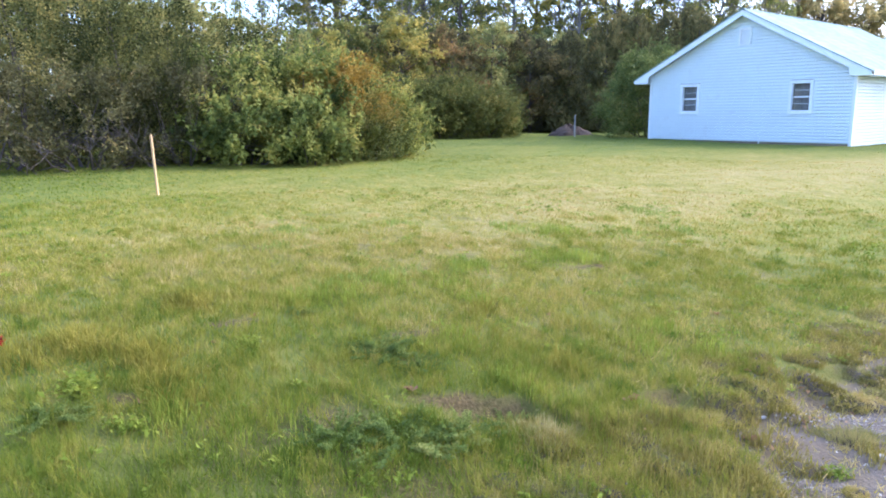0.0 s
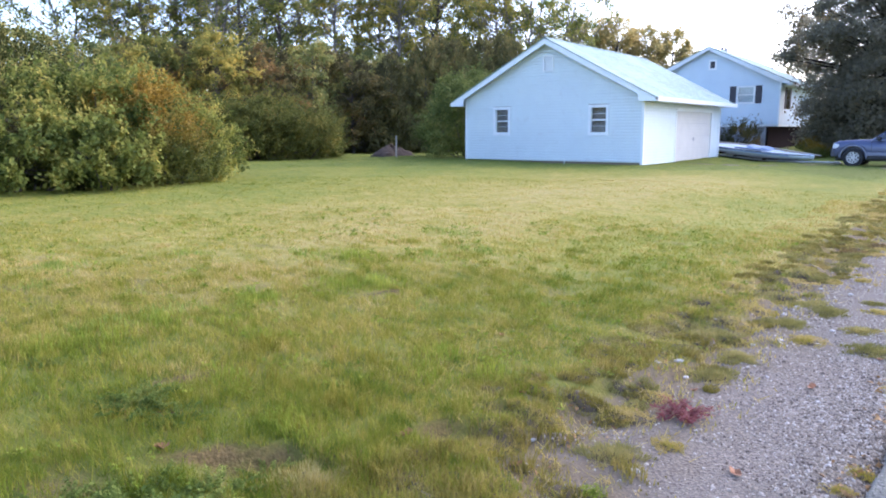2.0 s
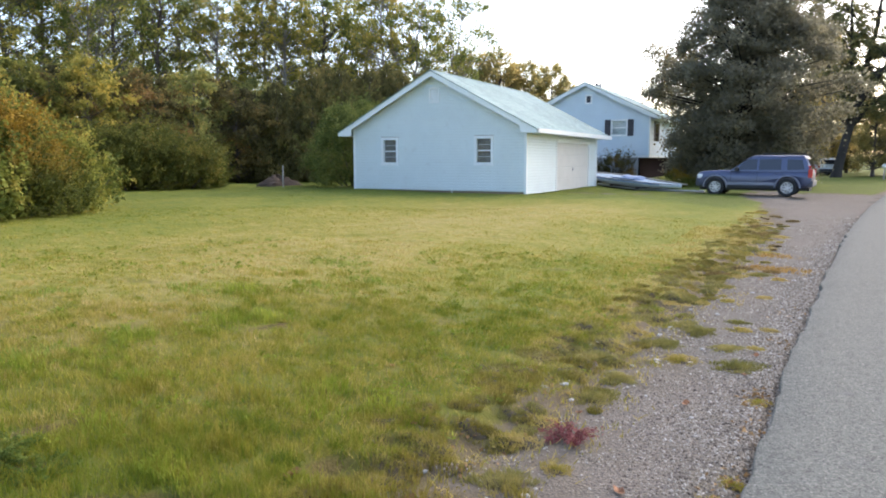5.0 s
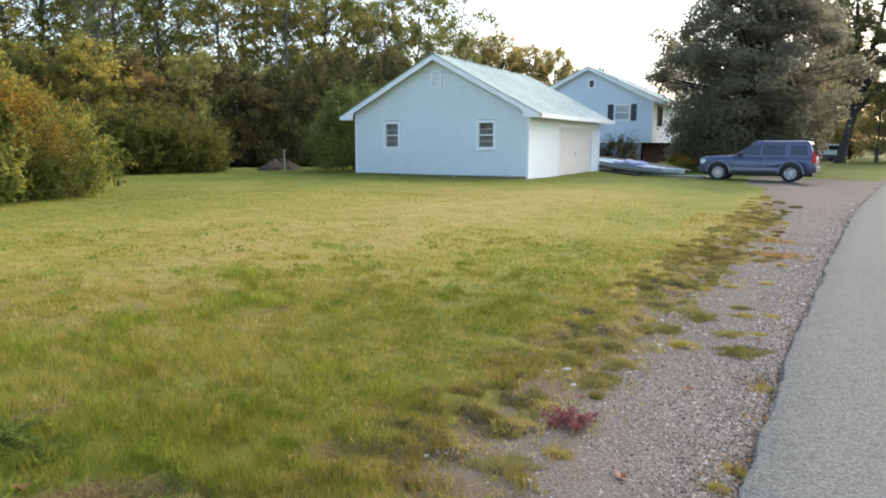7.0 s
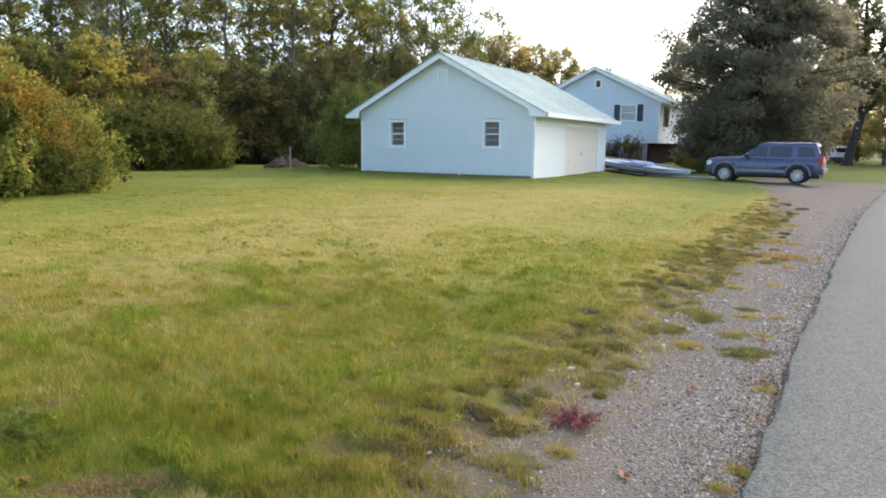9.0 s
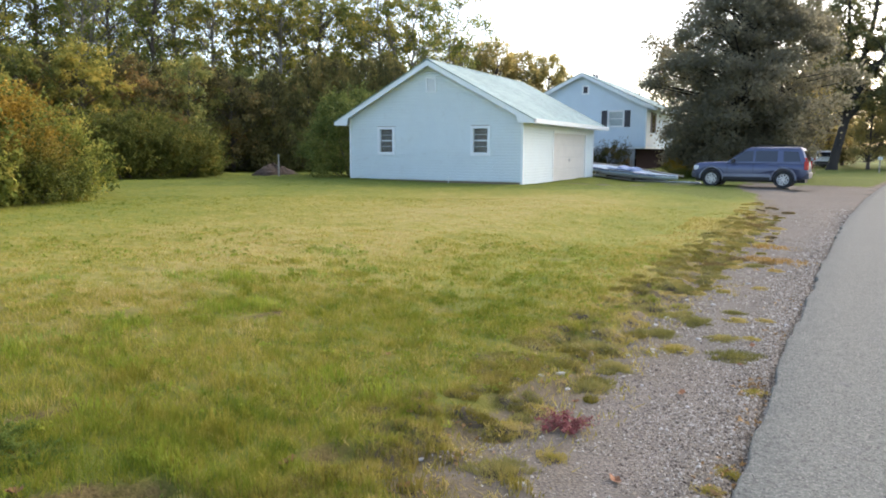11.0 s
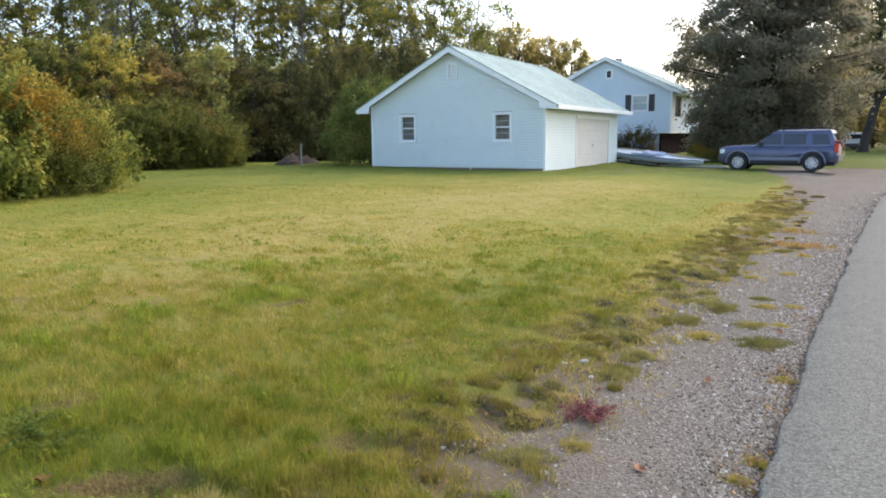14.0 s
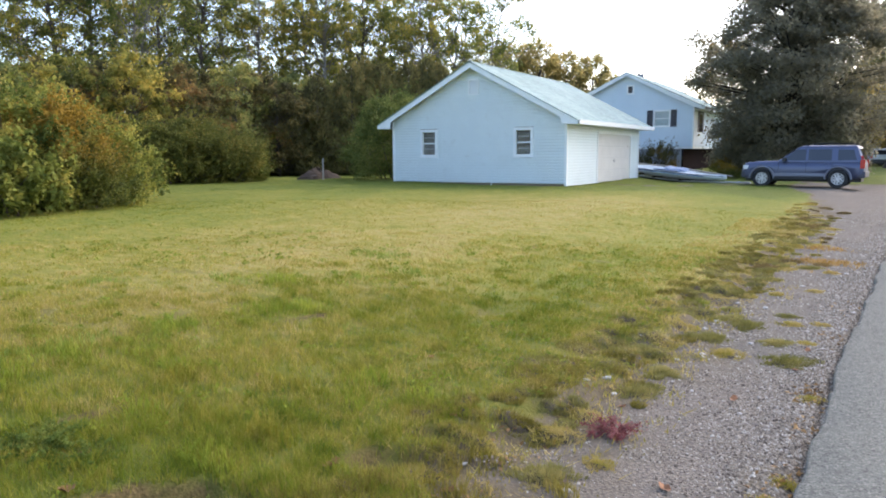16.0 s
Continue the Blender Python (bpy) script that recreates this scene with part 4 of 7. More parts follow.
# ---- vehicles ----
def make_wheel(r, w):
    tyre = bmesh.new()
    prof = [(r * 0.655, -w / 2), (r * 0.90, -w / 2), (r, -w * 0.36), (r, w * 0.36), (r * 0.90, w / 2), (r * 0.655, w / 2), (r * 0.60, 0)]
    n = 28
    ring = [[tyre.verts.new((p * math.cos(2 * math.pi * i / n), q, p * math.sin(2 * math.pi * i / n))) for p, q in prof] for i in range(n)]
    for i in range(n):
        for k in range(len(prof)):
            tyre.faces.new((ring[i][k], ring[(i + 1) % n][k], ring[(i + 1) % n][(k + 1) % len(prof)], ring[i][(k + 1) % len(prof)]))
    rim = bmesh.new()
    for lo, hi, ya, yb in ((0.56, 0.66, w * 0.25, w * 0.50),):
        n = 28
        pr = [(r * lo, ya), (r * hi, yb), (r * hi, -yb), (r * lo, -ya)]
        rg = [[rim.verts.new((p * math.cos(2 * math.pi * i / n), q, p * math.sin(2 * math.pi * i / n))) for p, q in pr] for i in range(n)]
        for i in range(n):
            for k in range(4):
                rim.faces.new((rg[i][k], rg[(i + 1) % n][k], rg[(i + 1) % n][(k + 1) % 4], rg[i][(k + 1) % 4]))
    for i in range(5):
        m = Matrix.Rotation(2 * math.pi * i / 5 + 0.3, 4, "Y")
        bb = boxes((-0.075, -0.020, w * 0.24, w * 0.46, 0.05, r * 0.64), (0.020, 0.075, w * 0.24, w * 0.46, 0.05, r * 0.64), bevel=0.01)
        bb.transform(m)
        me = bpy.data.meshes.new("tmp")
        bb.to_mesh(me)
        bb.free()
        rim.from_mesh(me)
        bpy.data.meshes.remove(me)
    hub = boxes((-0.07, 0.07, w * 0.15, w * 0.44, -0.07, 0.07), bevel=0.025)
    me = bpy.data.meshes.new("tmp")
    hub.to_mesh(me)
    hub.free()
    rim.from_mesh(me)
    bpy.data.meshes.remove(me)
    disc = prism([(r * 0.60 * math.cos(2 * math.pi * i / 20), r * 0.60 * math.sin(2 * math.pi * i / 20)) for i in range(20)], "y", -0.02, 0.02)
    return tyre, rim, disc


def loft(stations):
    """Closed rings of equal length joined along their order, capped at both ends."""
    bm = bmesh.new()
    rings = [[bm.verts.new(p) for p in st] for st in stations]
    n = len(rings[0])
    for a, b in zip(rings, rings[1:]):
        for i in range(n):
            bm.faces.new((a[i], a[(i + 1) % n], b[(i + 1) % n], b[i]))
    bm.faces.new(rings[0])
    bm.faces.new(list(reversed(rings[-1])))
    return bm


def carve(ob, cutters):
    """Cuts the cutters out of a mesh object for good."""
    for c in cutters:
        md = ob.modifiers.new("cut", "BOOLEAN")
        md.operation, md.object, md.solver = "DIFFERENCE", c, "EXACT"
    dg = bpy.context.evaluated_depsgraph_get()
    me = bpy.data.meshes.new_from_object(ob.evaluated_get(dg))
    ob.modifiers.clear()
    old = ob.data
    ob.data = me
    bpy.data.meshes.remove(old)
    for c in cutters:
        bpy.data.objects.remove(c)


def make_suv(name, place, paint, label, clad):
    """Four-door sport utility vehicle; local +x is its nose, the floor is z = 0."""
    car = new(name)
    car.matrix_basis = place
    R, WB, HW = 0.375, 2.89, 0.90
    fx, rx = 1.50, 1.50 - WB
    def section(x, zb, zt, w):
        # half of a rounded body section, then its mirror
        half = [(w * 0.80, zb), (w * 0.97, zb + 0.10), (w, zb + 0.30 * (zt - zb)), (w * 0.995, zb + 0.62 * (zt - zb)), (w * 0.955, zb + 0.90 * (zt - zb)), (w * 0.86, zt)]
        return [(x, y, z) for y, z in half] + [(x, -y, z) for y, z in reversed(half)]
    st = [(-2.305, 0.50, 0.98, 0.80), (-2.26, 0.42, 1.06, 0.87), (-2.08, 0.36, 1.09, HW), (-1.2, 0.34, 1.09, HW + 0.01), (0.0, 0.34, 1.08, HW), (0.80, 0.34, 1.08, HW), (1.05, 0.34, 1.105, HW),
          (1.6, 0.34, 1.09, HW), (2.02, 0.34, 1.055, HW - 0.02), (2.19, 0.36, 1.01, 0.85), (2.27, 0.40, 0.94, 0.80), (2.32, 0.46, 0.84, 0.74)]
    bm = loft([section(*s) for s in st])
    body = part("body", bm, paint, car, smooth=True)
    cutters = []
    for x in (fx, rx):
        for s in (1, -1):
            pts = [(x + 0.455 * math.cos(2 * math.pi * i / 28), R + 0.01 + 0.455 * math.sin(2 * math.pi * i / 28)) for i in range(28)]
            a, b = sorted((s * 0.60, s * 1.2))
            c = part("cutter", prism(pts, "y", a, b), paint, car)
            cutters.append(c)
    bpy.context.view_layer.update()
    carve(body, cutters)
    # cabin
    def cab(z, xr, xf, w):
        r = 0.10
        return [(xr, -w + r, z), (xr + r * 0.5, -w, z), (xf - r, -w, z), (xf, -w + 2 * r, z), (xf, w - 2 * r, z), (xf - r, w, z), (xr + r * 0.5, w, z), (xr, w - r, z)]
    cabin = loft([cab(1.05, -2.27, 1.02, 0.85), cab(1.10, -2.26, 0.94, 0.845), cab(1.60, -2.10, 0.27, 0.715), cab(1.70, -2.03, 0.12, 0.67), cab(1.745, -1.88, -0.08, 0.58)])
    part("cabin", cabin, paint, car, smooth=False)
    def side_pane(nm, corners, s):
        # glass on the leaning cabin side, a little proud
        lean = lambda z: 0.845 + (z - 1.10) / 0.50 * (0.715 - 0.845)
        bm = bmesh.new()
        outer = [bm.verts.new((x, s * (lean(z) + 0.010), z)) for x, z in corners]
        inner = [bm.verts.new((x, s * (lean(z) - 0.02), z)) for x, z in corners]
        n = len(corners)
        bm.faces.new(outer)
        bm.faces.new(list(reversed(inner)))
        for i in range(n):
            bm.faces.new((outer[i], outer[(i + 1) % n], inner[(i + 1) % n], inner[i]))
        part(nm, bm, M_CARGLASS, car, "dark tinted side glass")
    for s in (1, -1):
        side_pane("front_door_glass", [(-0.17, 1.13), (0.70, 1.13), (0.22, 1.57), (-0.17, 1.58)], s)
        side_pane("rear_door_glass", [(-1.12, 1.13), (-0.26, 1.13), (-0.26, 1.58), (-1.12, 1.58)], s)
        side_pane("quarter_glass", [(-2.02, 1.15), (-1.36, 1.13), (-1.34, 1.57), (-1.90, 1.55)], s)
        rail = tube([(-1.95, s * 0.60, 1.74), (-1.85, s * 0.60, 1.80), (-1.0, s * 0.61, 1.815), (-0.3, s * 0.61, 1.80), (-0.18, s * 0.61, 1.74)], [0.02] * 5, 6)
        mesh_np("roof_rail", rail[0], rail[1], M_BLACK, car)
        part("wing_mirror", boxes((0.55, 0.70, s * 0.97 - 0.09, s * 0.97 + 0.09, 1.08, 1.24), bevel=0.03), M_BLACK, car)
        for x in (-0.05, -1.02):
            part("door_handle", boxes((x - 0.02, x + 0.14, min(s * 0.90, s * 0.925), max(s * 0.90, s * 0.925), 0.96, 1.0), bevel=0.008), paint, car)
        for x in (0.86, -0.20, -1.16):
            part("door_gap", boxes((x - 0.006, x + 0.006, min(s * 0.88, s * 0.906), max(s * 0.88, s * 0.906), 0.50, 1.04)), M_BLACK, car)
        part("rocker_cladding", boxes((rx + 0.47, fx - 0.47, min(s * 0.84, s * 0.925), max(s * 0.84, s * 0.925), 0.33, 0.46), bevel=0.015), M_BLACK, car)
        part("side_moulding", boxes((rx + 0.50, fx - 0.50, min(s * 0.88, s * 0.918), max(s * 0.88, s * 0.918), 0.47, 0.60), bevel=0.012), clad, car)
        for x in (fx, rx):
            vs, fs = tube([(x + 0.485 * math.cos(t), s * 0.90, R + 0.01 + 0.485 * math.sin(t)) for t in np.linspace(-0.05, math.pi + 0.05, 15)], [0.036] * 15, 6)
            mesh_np("arch_trim", vs, fs, clad, car, smooth=True)
    part("windscreen", prism([(0.88, 1.12), (0.27, 1.60), (0.29, 1.61), (0.91, 1.13)], "y", -0.66, 0.66), M_CARGLASS, car)
    part("rear_glass", prism([(-2.275, 1.14), (-2.11, 1.58), (-2.125, 1.58), (-2.29, 1.14)], "y", -0.64, 0.64), M_CARGLASS, car)
    for s in (1, -1):
        part("headlight", boxes((2.05, 2.275, min(s * 0.60, s * 0.86), max(s * 0.60, s * 0.86), 0.74, 0.93), bevel=0.03), M_LAMP, car, "clear headlight")
        part("tail_light", boxes((-2.32, -2.15, min(s * 0.70, s * 0.89), max(s * 0.70, s * 0.89), 0.80, 1.16), bevel=0.025), M_TAIL, car, "red tail light")
        part("pillar_lamp", boxes((-2.255, -2.115, min(s * 0.68, s * 0.80), max(s * 0.68, s * 0.80), 1.17, 1.30), bevel=0.02), M_TAIL, car)
    part("front_bumper", boxes((2.04, 2.35, -0.84, 0.84, 0.40, 0.66), bevel=0.05), M_BUMPER, car, "dark grey front bumper")
    part("rear_bumper", boxes((-2.36, -2.06, -0.87, 0.87, 0.42, 0.68), bevel=0.05), M_BUMPER, car, "dark grey rear bumper")
    part("grille", boxes((2.27, 2.34, -0.52, 0.52, 0.68, 0.88), bevel=0.01), M_BLACK, car)
    part("underbody", boxes((-2.2, 2.2, -0.62, 0.62, 0.24, 0.42)), M_BLACK, car)
    tyre, rim, disc = make_wheel(R, 0.24)
    mt, mr, md = bpy.data.meshes.new("tyre"), bpy.data.meshes.new("rim"), bpy.data.meshes.new("brake")
    for bmx, me, mat in ((tyre, mt, M_TYRE), (rim, mr, M_ALLOY), (disc, md, M_BLACK)):
        bmesh.ops.recalc_face_normals(bmx, faces=bmx.faces)
        bmx.to_mesh(me)
        bmx.free()
        me.materials.append(mat)
    for x in (fx, rx):
        for s in (1, -1):
            w = new("wheel")
            w.parent = car
            w.matrix_basis = pose(x, s * 0.79, R, 0, 0, 0 if s > 0 else 180)
            for nm, me in (("tyre", mt), ("rim", mr), ("brake_disc", md)):
                o = new(nm, me)
                o.parent = w
    tagged(car, label, "car")
    return car


ang = 175.0
ca, sa = math.cos(radians(ang)), math.sin(radians(ang))
mx, my = 15.54, 7.35
# from the near wheels' hubs to the car's middle line
nx_, ny_ = -sa, ca
off = -0.90
wcx, wcy = mx + nx_ * off + ca * 0.05, my + ny_ * off + sa * 0.05
make_suv("suv", pose(wcx, wcy, float(height(wcx, wcy)) + 0.01, 0, 0, ang), M_PAINT, "blue-grey sport utility vehicle parked on the gravel drive", M_CLAD)
make_suv("distant_car", pose(18.9, 57.0, float(height(18.9, 57.0)), 0, 0, 100), M_WHITE_PAINT, "white car parked far off beside a tree trunk", M_WHITE_PAINT)


def make_boat():
    """Long flat sailing hull lying low on a tilted trailer frame; local +x is the bow."""
    b = new("boat_on_trailer")
    b.matrix_basis = pose(9.5, 10.6, 0.18, 0, 4.6, -20)
    def ring(x, w, zk, zd):
        return [(x, 0, zk), (x, w * 0.65, zk + 0.04), (x, w, zk + 0.6 * (zd - zk)), (x, w * 0.98, zd), (x, 0, zd + 0.05), (x, -w * 0.98, zd), (x, -w, zk + 0.6 * (zd - zk)), (x, -w * 0.65, zk + 0.04)]
    part("hull", loft([ring(-2.9, 0.12, 0.36, 0.50), ring(-2.0, 0.55, 0.20, 0.49), ring(-0.5, 0.86, 0.13, 0.46), ring(1.0, 0.74, 0.13, 0.45), ring(2.1, 0.46, 0.19, 0.45), ring(2.9, 0.05, 0.30, 0.46)]), M_HULL, b, "white fibreglass hull")
    for s in (1, -1):
        part("blue_stripe", loft([[(x, s * (w + 0.004), z), (x, s * (w + 0.02), z), (x, s * (w + 0.02), z + 0.06), (x, s * (w + 0.004), z + 0.06)] for x, w, z in ((-1.6, 0.645, 0.385), (-0.5, 0.855, 0.365), (1.0, 0.735, 0.355), (2.0, 0.485, 0.355))]), M_BLUE, b, "blue side stripe")
        part("red_stripe", loft([[(x, s * (w + 0.004), z), (x, s * (w + 0.02), z), (x, s * (w + 0.02), z + 0.07), (x, s * (w + 0.004), z + 0.07)] for x, w, z in ((-2.6, 0.27, 0.41), (-1.7, 0.62, 0.385))]), M_RED, b, "red side stripe")
    part("deck_cover", loft([[(x, -w, 0.46), (x, w, 0.46), (x, w * 0.5, h), (x, -w * 0.5, h)] for x, w, h in ((-2.3, 0.30, 0.56), (-1.2, 0.60, 0.60), (0.4, 0.52, 0.57), (1.4, 0.28, 0.52))]), M_HULL, b, "pale tarpaulin over the cockpit")
    for s in (1, -1):
        part("rub_rail", loft([[(x, s * (w + 0.002), z), (x, s * (w + 0.03), z), (x, s * (w + 0.03), z + 0.028), (x, s * (w + 0.002), z + 0.028)] for x, w, z in ((-2.6, 0.27, 0.475), (-2.0, 0.545, 0.470), (-0.5, 0.845, 0.440), (1.0, 0.73, 0.430), (2.1, 0.45, 0.430), (2.8, 0.07, 0.440))]), M_SHUTTER, b, "dark rubbing strake")
        part("chine", loft([[(x, s * (w * 0.62), z), (x, s * (w * 0.93), z + 0.05), (x, s * (w * 0.93), z + 0.085), (x, s * (w * 0.60), z + 0.03)] for x, w, z in ((-2.0, 0.58, 0.24), (-0.5, 0.90, 0.16), (1.0, 0.78, 0.16), (2.1, 0.50, 0.215))]), M_STEEL, b, "grey worn chine")
    v, f = tube([(-2.9, 0.22, 0.60), (-0.6, 0.20, 0.63), (1.4, 0.10, 0.57), (3.2, 0.02, 0.50)], [0.045, 0.045, 0.04, 0.03], 8)
    mesh_np("spar", v, f, M_STAKE_GREY, b, smooth=True)
    part("tarp_heap", loft([[(x, -w, 0.50), (x, w, 0.50), (x, w * 0.7, h), (x, 0.0, h + 0.05), (x, -w * 0.8, h - 0.03)] for x, w, h in ((-0.4, 0.35, 0.57), (-0.1, 0.48, 0.65), (0.3, 0.42, 0.60), (0.6, 0.46, 0.64), (0.95, 0.30, 0.56))]), M_BLUE, b, "crumpled blue tarpaulin")
    part("tarp_edge", boxes((-0.7, 0.7, -0.64, 0.64, 0.49, 0.545), bevel=0.02), M_BLUE, b, "folded blue tarpaulin")
    for s in (1, -1):
        v, f = tube([(-2.6, s * 0.60, 0.07), (0.8, s * 0.55, 0.06), (2.6, s * 0.14, 0.16), (3.9, 0, 0.27)], [0.05] * 4, 6)
        mesh_np("trailer_rail", v, f, M_STEEL, b)
    for x in (-2.0, -0.6, 0.9):
        part("cross_beam", boxes((x - 0.05, x + 0.05, -0.7, 0.7, 0.08, 0.155)), M_BROWN, b)
    part("hitch", boxes((3.85, 4.10, -0.06, 0.06, 0.24, 0.33), bevel=0.02), M_STEEL, b)
    part("jockey_leg", boxes((3.50, 3.57, -0.035, 0.035, 0.10, 0.30)), M_STEEL, b)
    for s in (1, -1):
        part("prop", prism([(-2.35, 0.07), (-2.25, 0.07), (-1.25, -0.18), (-1.35, -0.18)], "y", s * 0.58 - 0.03, s * 0.58 + 0.03), M_STEEL, b, "slanting steel prop")
        part("skid", boxes((-1.45, 1.1, s * 0.58 - 0.035, s * 0.58 + 0.035, -0.08, 0.02)), M_BROWN, b, "dark timber skid")
    tagged(b, "long white boat with blue stripes on a low trailer", "boat")


make_boat()


# ---- plants ----
VERGE = (17.63, -25.95)      # the stretch of road edge from which the plot is looked over


def spot(az, d):
    """A place by bearing (degrees from +y towards +x) and distance from the verge."""
    return VERGE[0] + d * math.sin(radians(az)), VERGE[1] + d * math.cos(radians(az))


def leaf_quads(c, rng, length, width, up=0.3):
    """Rhombic leaves at the places c, turned at random; up: how far they tend to lie flat."""
    n = len(c)
    nrm = rng.normal(0, 1, (n, 3))
    nrm[:, 2] += up * 2
    nrm /= np.linalg.norm(nrm, axis=1, keepdims=True)
    u = np.cross(nrm, rng.normal(0, 1, (n, 3)))
    u /= np.linalg.norm(u, axis=1, keepdims=True) + 1e-9
    v = np.cross(nrm, u)
    L = (length * rng.uniform(0.6, 1.35, (n, 1)))
    W = L * (width / length)
    droop = nrm * L * 0.18
    vs = np.stack([c - u * L * 0.5, c + v * W * 0.5 + droop * 0.4, c + u * L * 0.5 - droop, c - v * W * 0.5 + droop * 0.4], 1)
    return vs.reshape(-1, 3), np.arange(4 * n).reshape(-1, 4)


def clump_points(centres, radii, n, rng, squash=0.75, shell=0.6):
    """Leaf places gathered round clump centres, thicker towards each clump's skin."""
    w = radii ** 2
    pick = rng.choice(len(centres), n, p=w / w.sum())
    d = rng.normal(0, 1, (n, 3))
    d /= np.linalg.norm(d, axis=1, keepdims=True)
    r = rng.uniform(0, 1, n) ** shell * radii[pick] * rng.uniform(0.75, 1.15, n)
    d[:, 2] *= squash
    return centres[pick] + d * r[:, None]


def make_tree(name, seed, H, R, low, trunk_r, leaf, n, leafmat, barkmat, clumps=46, lean=0.0, forks=1, gap=0.5, label="", top=1.0, puff=(0.10, 0.25), squash=0.7):
    """A tapered trunk with limbs and a crown of leaf clumps with gaps. low: where the crown begins, as part of H."""
    rng = np.random.default_rng(seed)
    t = new(name)
    pipes = []
    stems = []
    for k in range(forks):
        a = rng.uniform(0, 6.28)
        sp = (0.0 if forks == 1 else R * 0.45)
        pts = [np.array([0, 0, -0.2])]
        for i in range(1, 9):
            f = i / 8
            pts.append(np.array([sp * math.cos(a) * f ** 1.3 + lean * H * f + rng.normal(0, 0.012 * H) * f, sp * math.sin(a) * f ** 1.3 + rng.normal(0, 0.012 * H) * f, H * 0.93 * f]))
        stems.append(np.array(pts))
        tr = trunk_r / math.sqrt(forks)
        pipes.append((pts, [tr * (1.35 if i == 0 else 1) * (1 - 0.9 * i / 8) + 0.012 for i in range(9)], 8))
    cs, rs = [], []
    for i in range(clumps):
        zf = rng.uniform(0, 1) ** 0.85
        z = H * (low + (1 - low) * zf)
        prof = math.sin(math.pi * min(0.98, 0.16 + 0.80 * zf ** top)) ** 0.7
        a = rng.uniform(0, 6.28)
        r = R * prof * rng.uniform(0.25, 1.0) ** 0.6
        st = stems[rng.integers(len(stems))]
        f = np.clip(z / (H * 0.93), 0, 1) * 8
        i0 = min(int(f), 7)
        ax = st[i0] * (1 - (f - i0)) + st[i0 + 1] * (f - i0)
        c = np.array([ax[0] + r * math.cos(a), ax[1] + r * math.sin(a), z])
        cs.append(c)
        rs.append(R * rng.uniform(*puff) * (1.15 - 0.4 * zf))
        zb = max(H * low * 0.8, z - r * rng.uniform(0.5, 1.0))
        f = np.clip(zb / (H * 0.93), 0, 1) * 8
        i0 = min(int(f), 7)
        b = st[i0] * (1 - (f - i0)) + st[i0 + 1] * (f - i0)
        mid = (b + c) / 2 + rng.normal(0, 0.05 * R, 3)
        br = trunk_r * 0.30 * (1.1 - 0.7 * zf)
        pipes.append(([b, mid, c], [br, br * 0.6, br * 0.2], 4))
        for _ in range(2):
            e = c + rng.normal(0, 1, 3) * rs[-1] * 0.7
            pipes.append(([mid * 0.3 + c * 0.7, (mid * 0.3 + c * 0.7 + e) / 2 + rng.normal(0, 0.03 * R, 3), e], [br * 0.35, br * 0.22, br * 0.1], 3))
    v, f = None, None
    big = [p for p in pipes if p[2] == 8]
    mid_ = [p for p in pipes if p[2] != 8]
    v1, f1 = tubes(big)
    v2, f2 = tubes(mid_)
    trunk = mesh_np("trunk", np.concatenate([v1, v2]), np.concatenate([f1, f2 + len(v1)]), barkmat, t)
    pts = clump_points(np.array(cs), np.array(rs), int(n * 0.74), rng, squash, gap)
    loose = rng.integers(len(cs), size=n - len(pts))
    pts = np.concatenate([pts, np.array(cs)[loose] + rng.normal(0, 0.75, (len(loose), 3)) * np.array(rs)[loose, None] * np.array([1.15, 1.15, 0.9])])
    lv, lf = leaf_quads(pts, rng, leaf, leaf * 0.62)
    mesh_np("crown", lv, lf, leafmat, t)
    tagged(t, label or "tall leafy tree at the wood's edge", "tree")
    return t


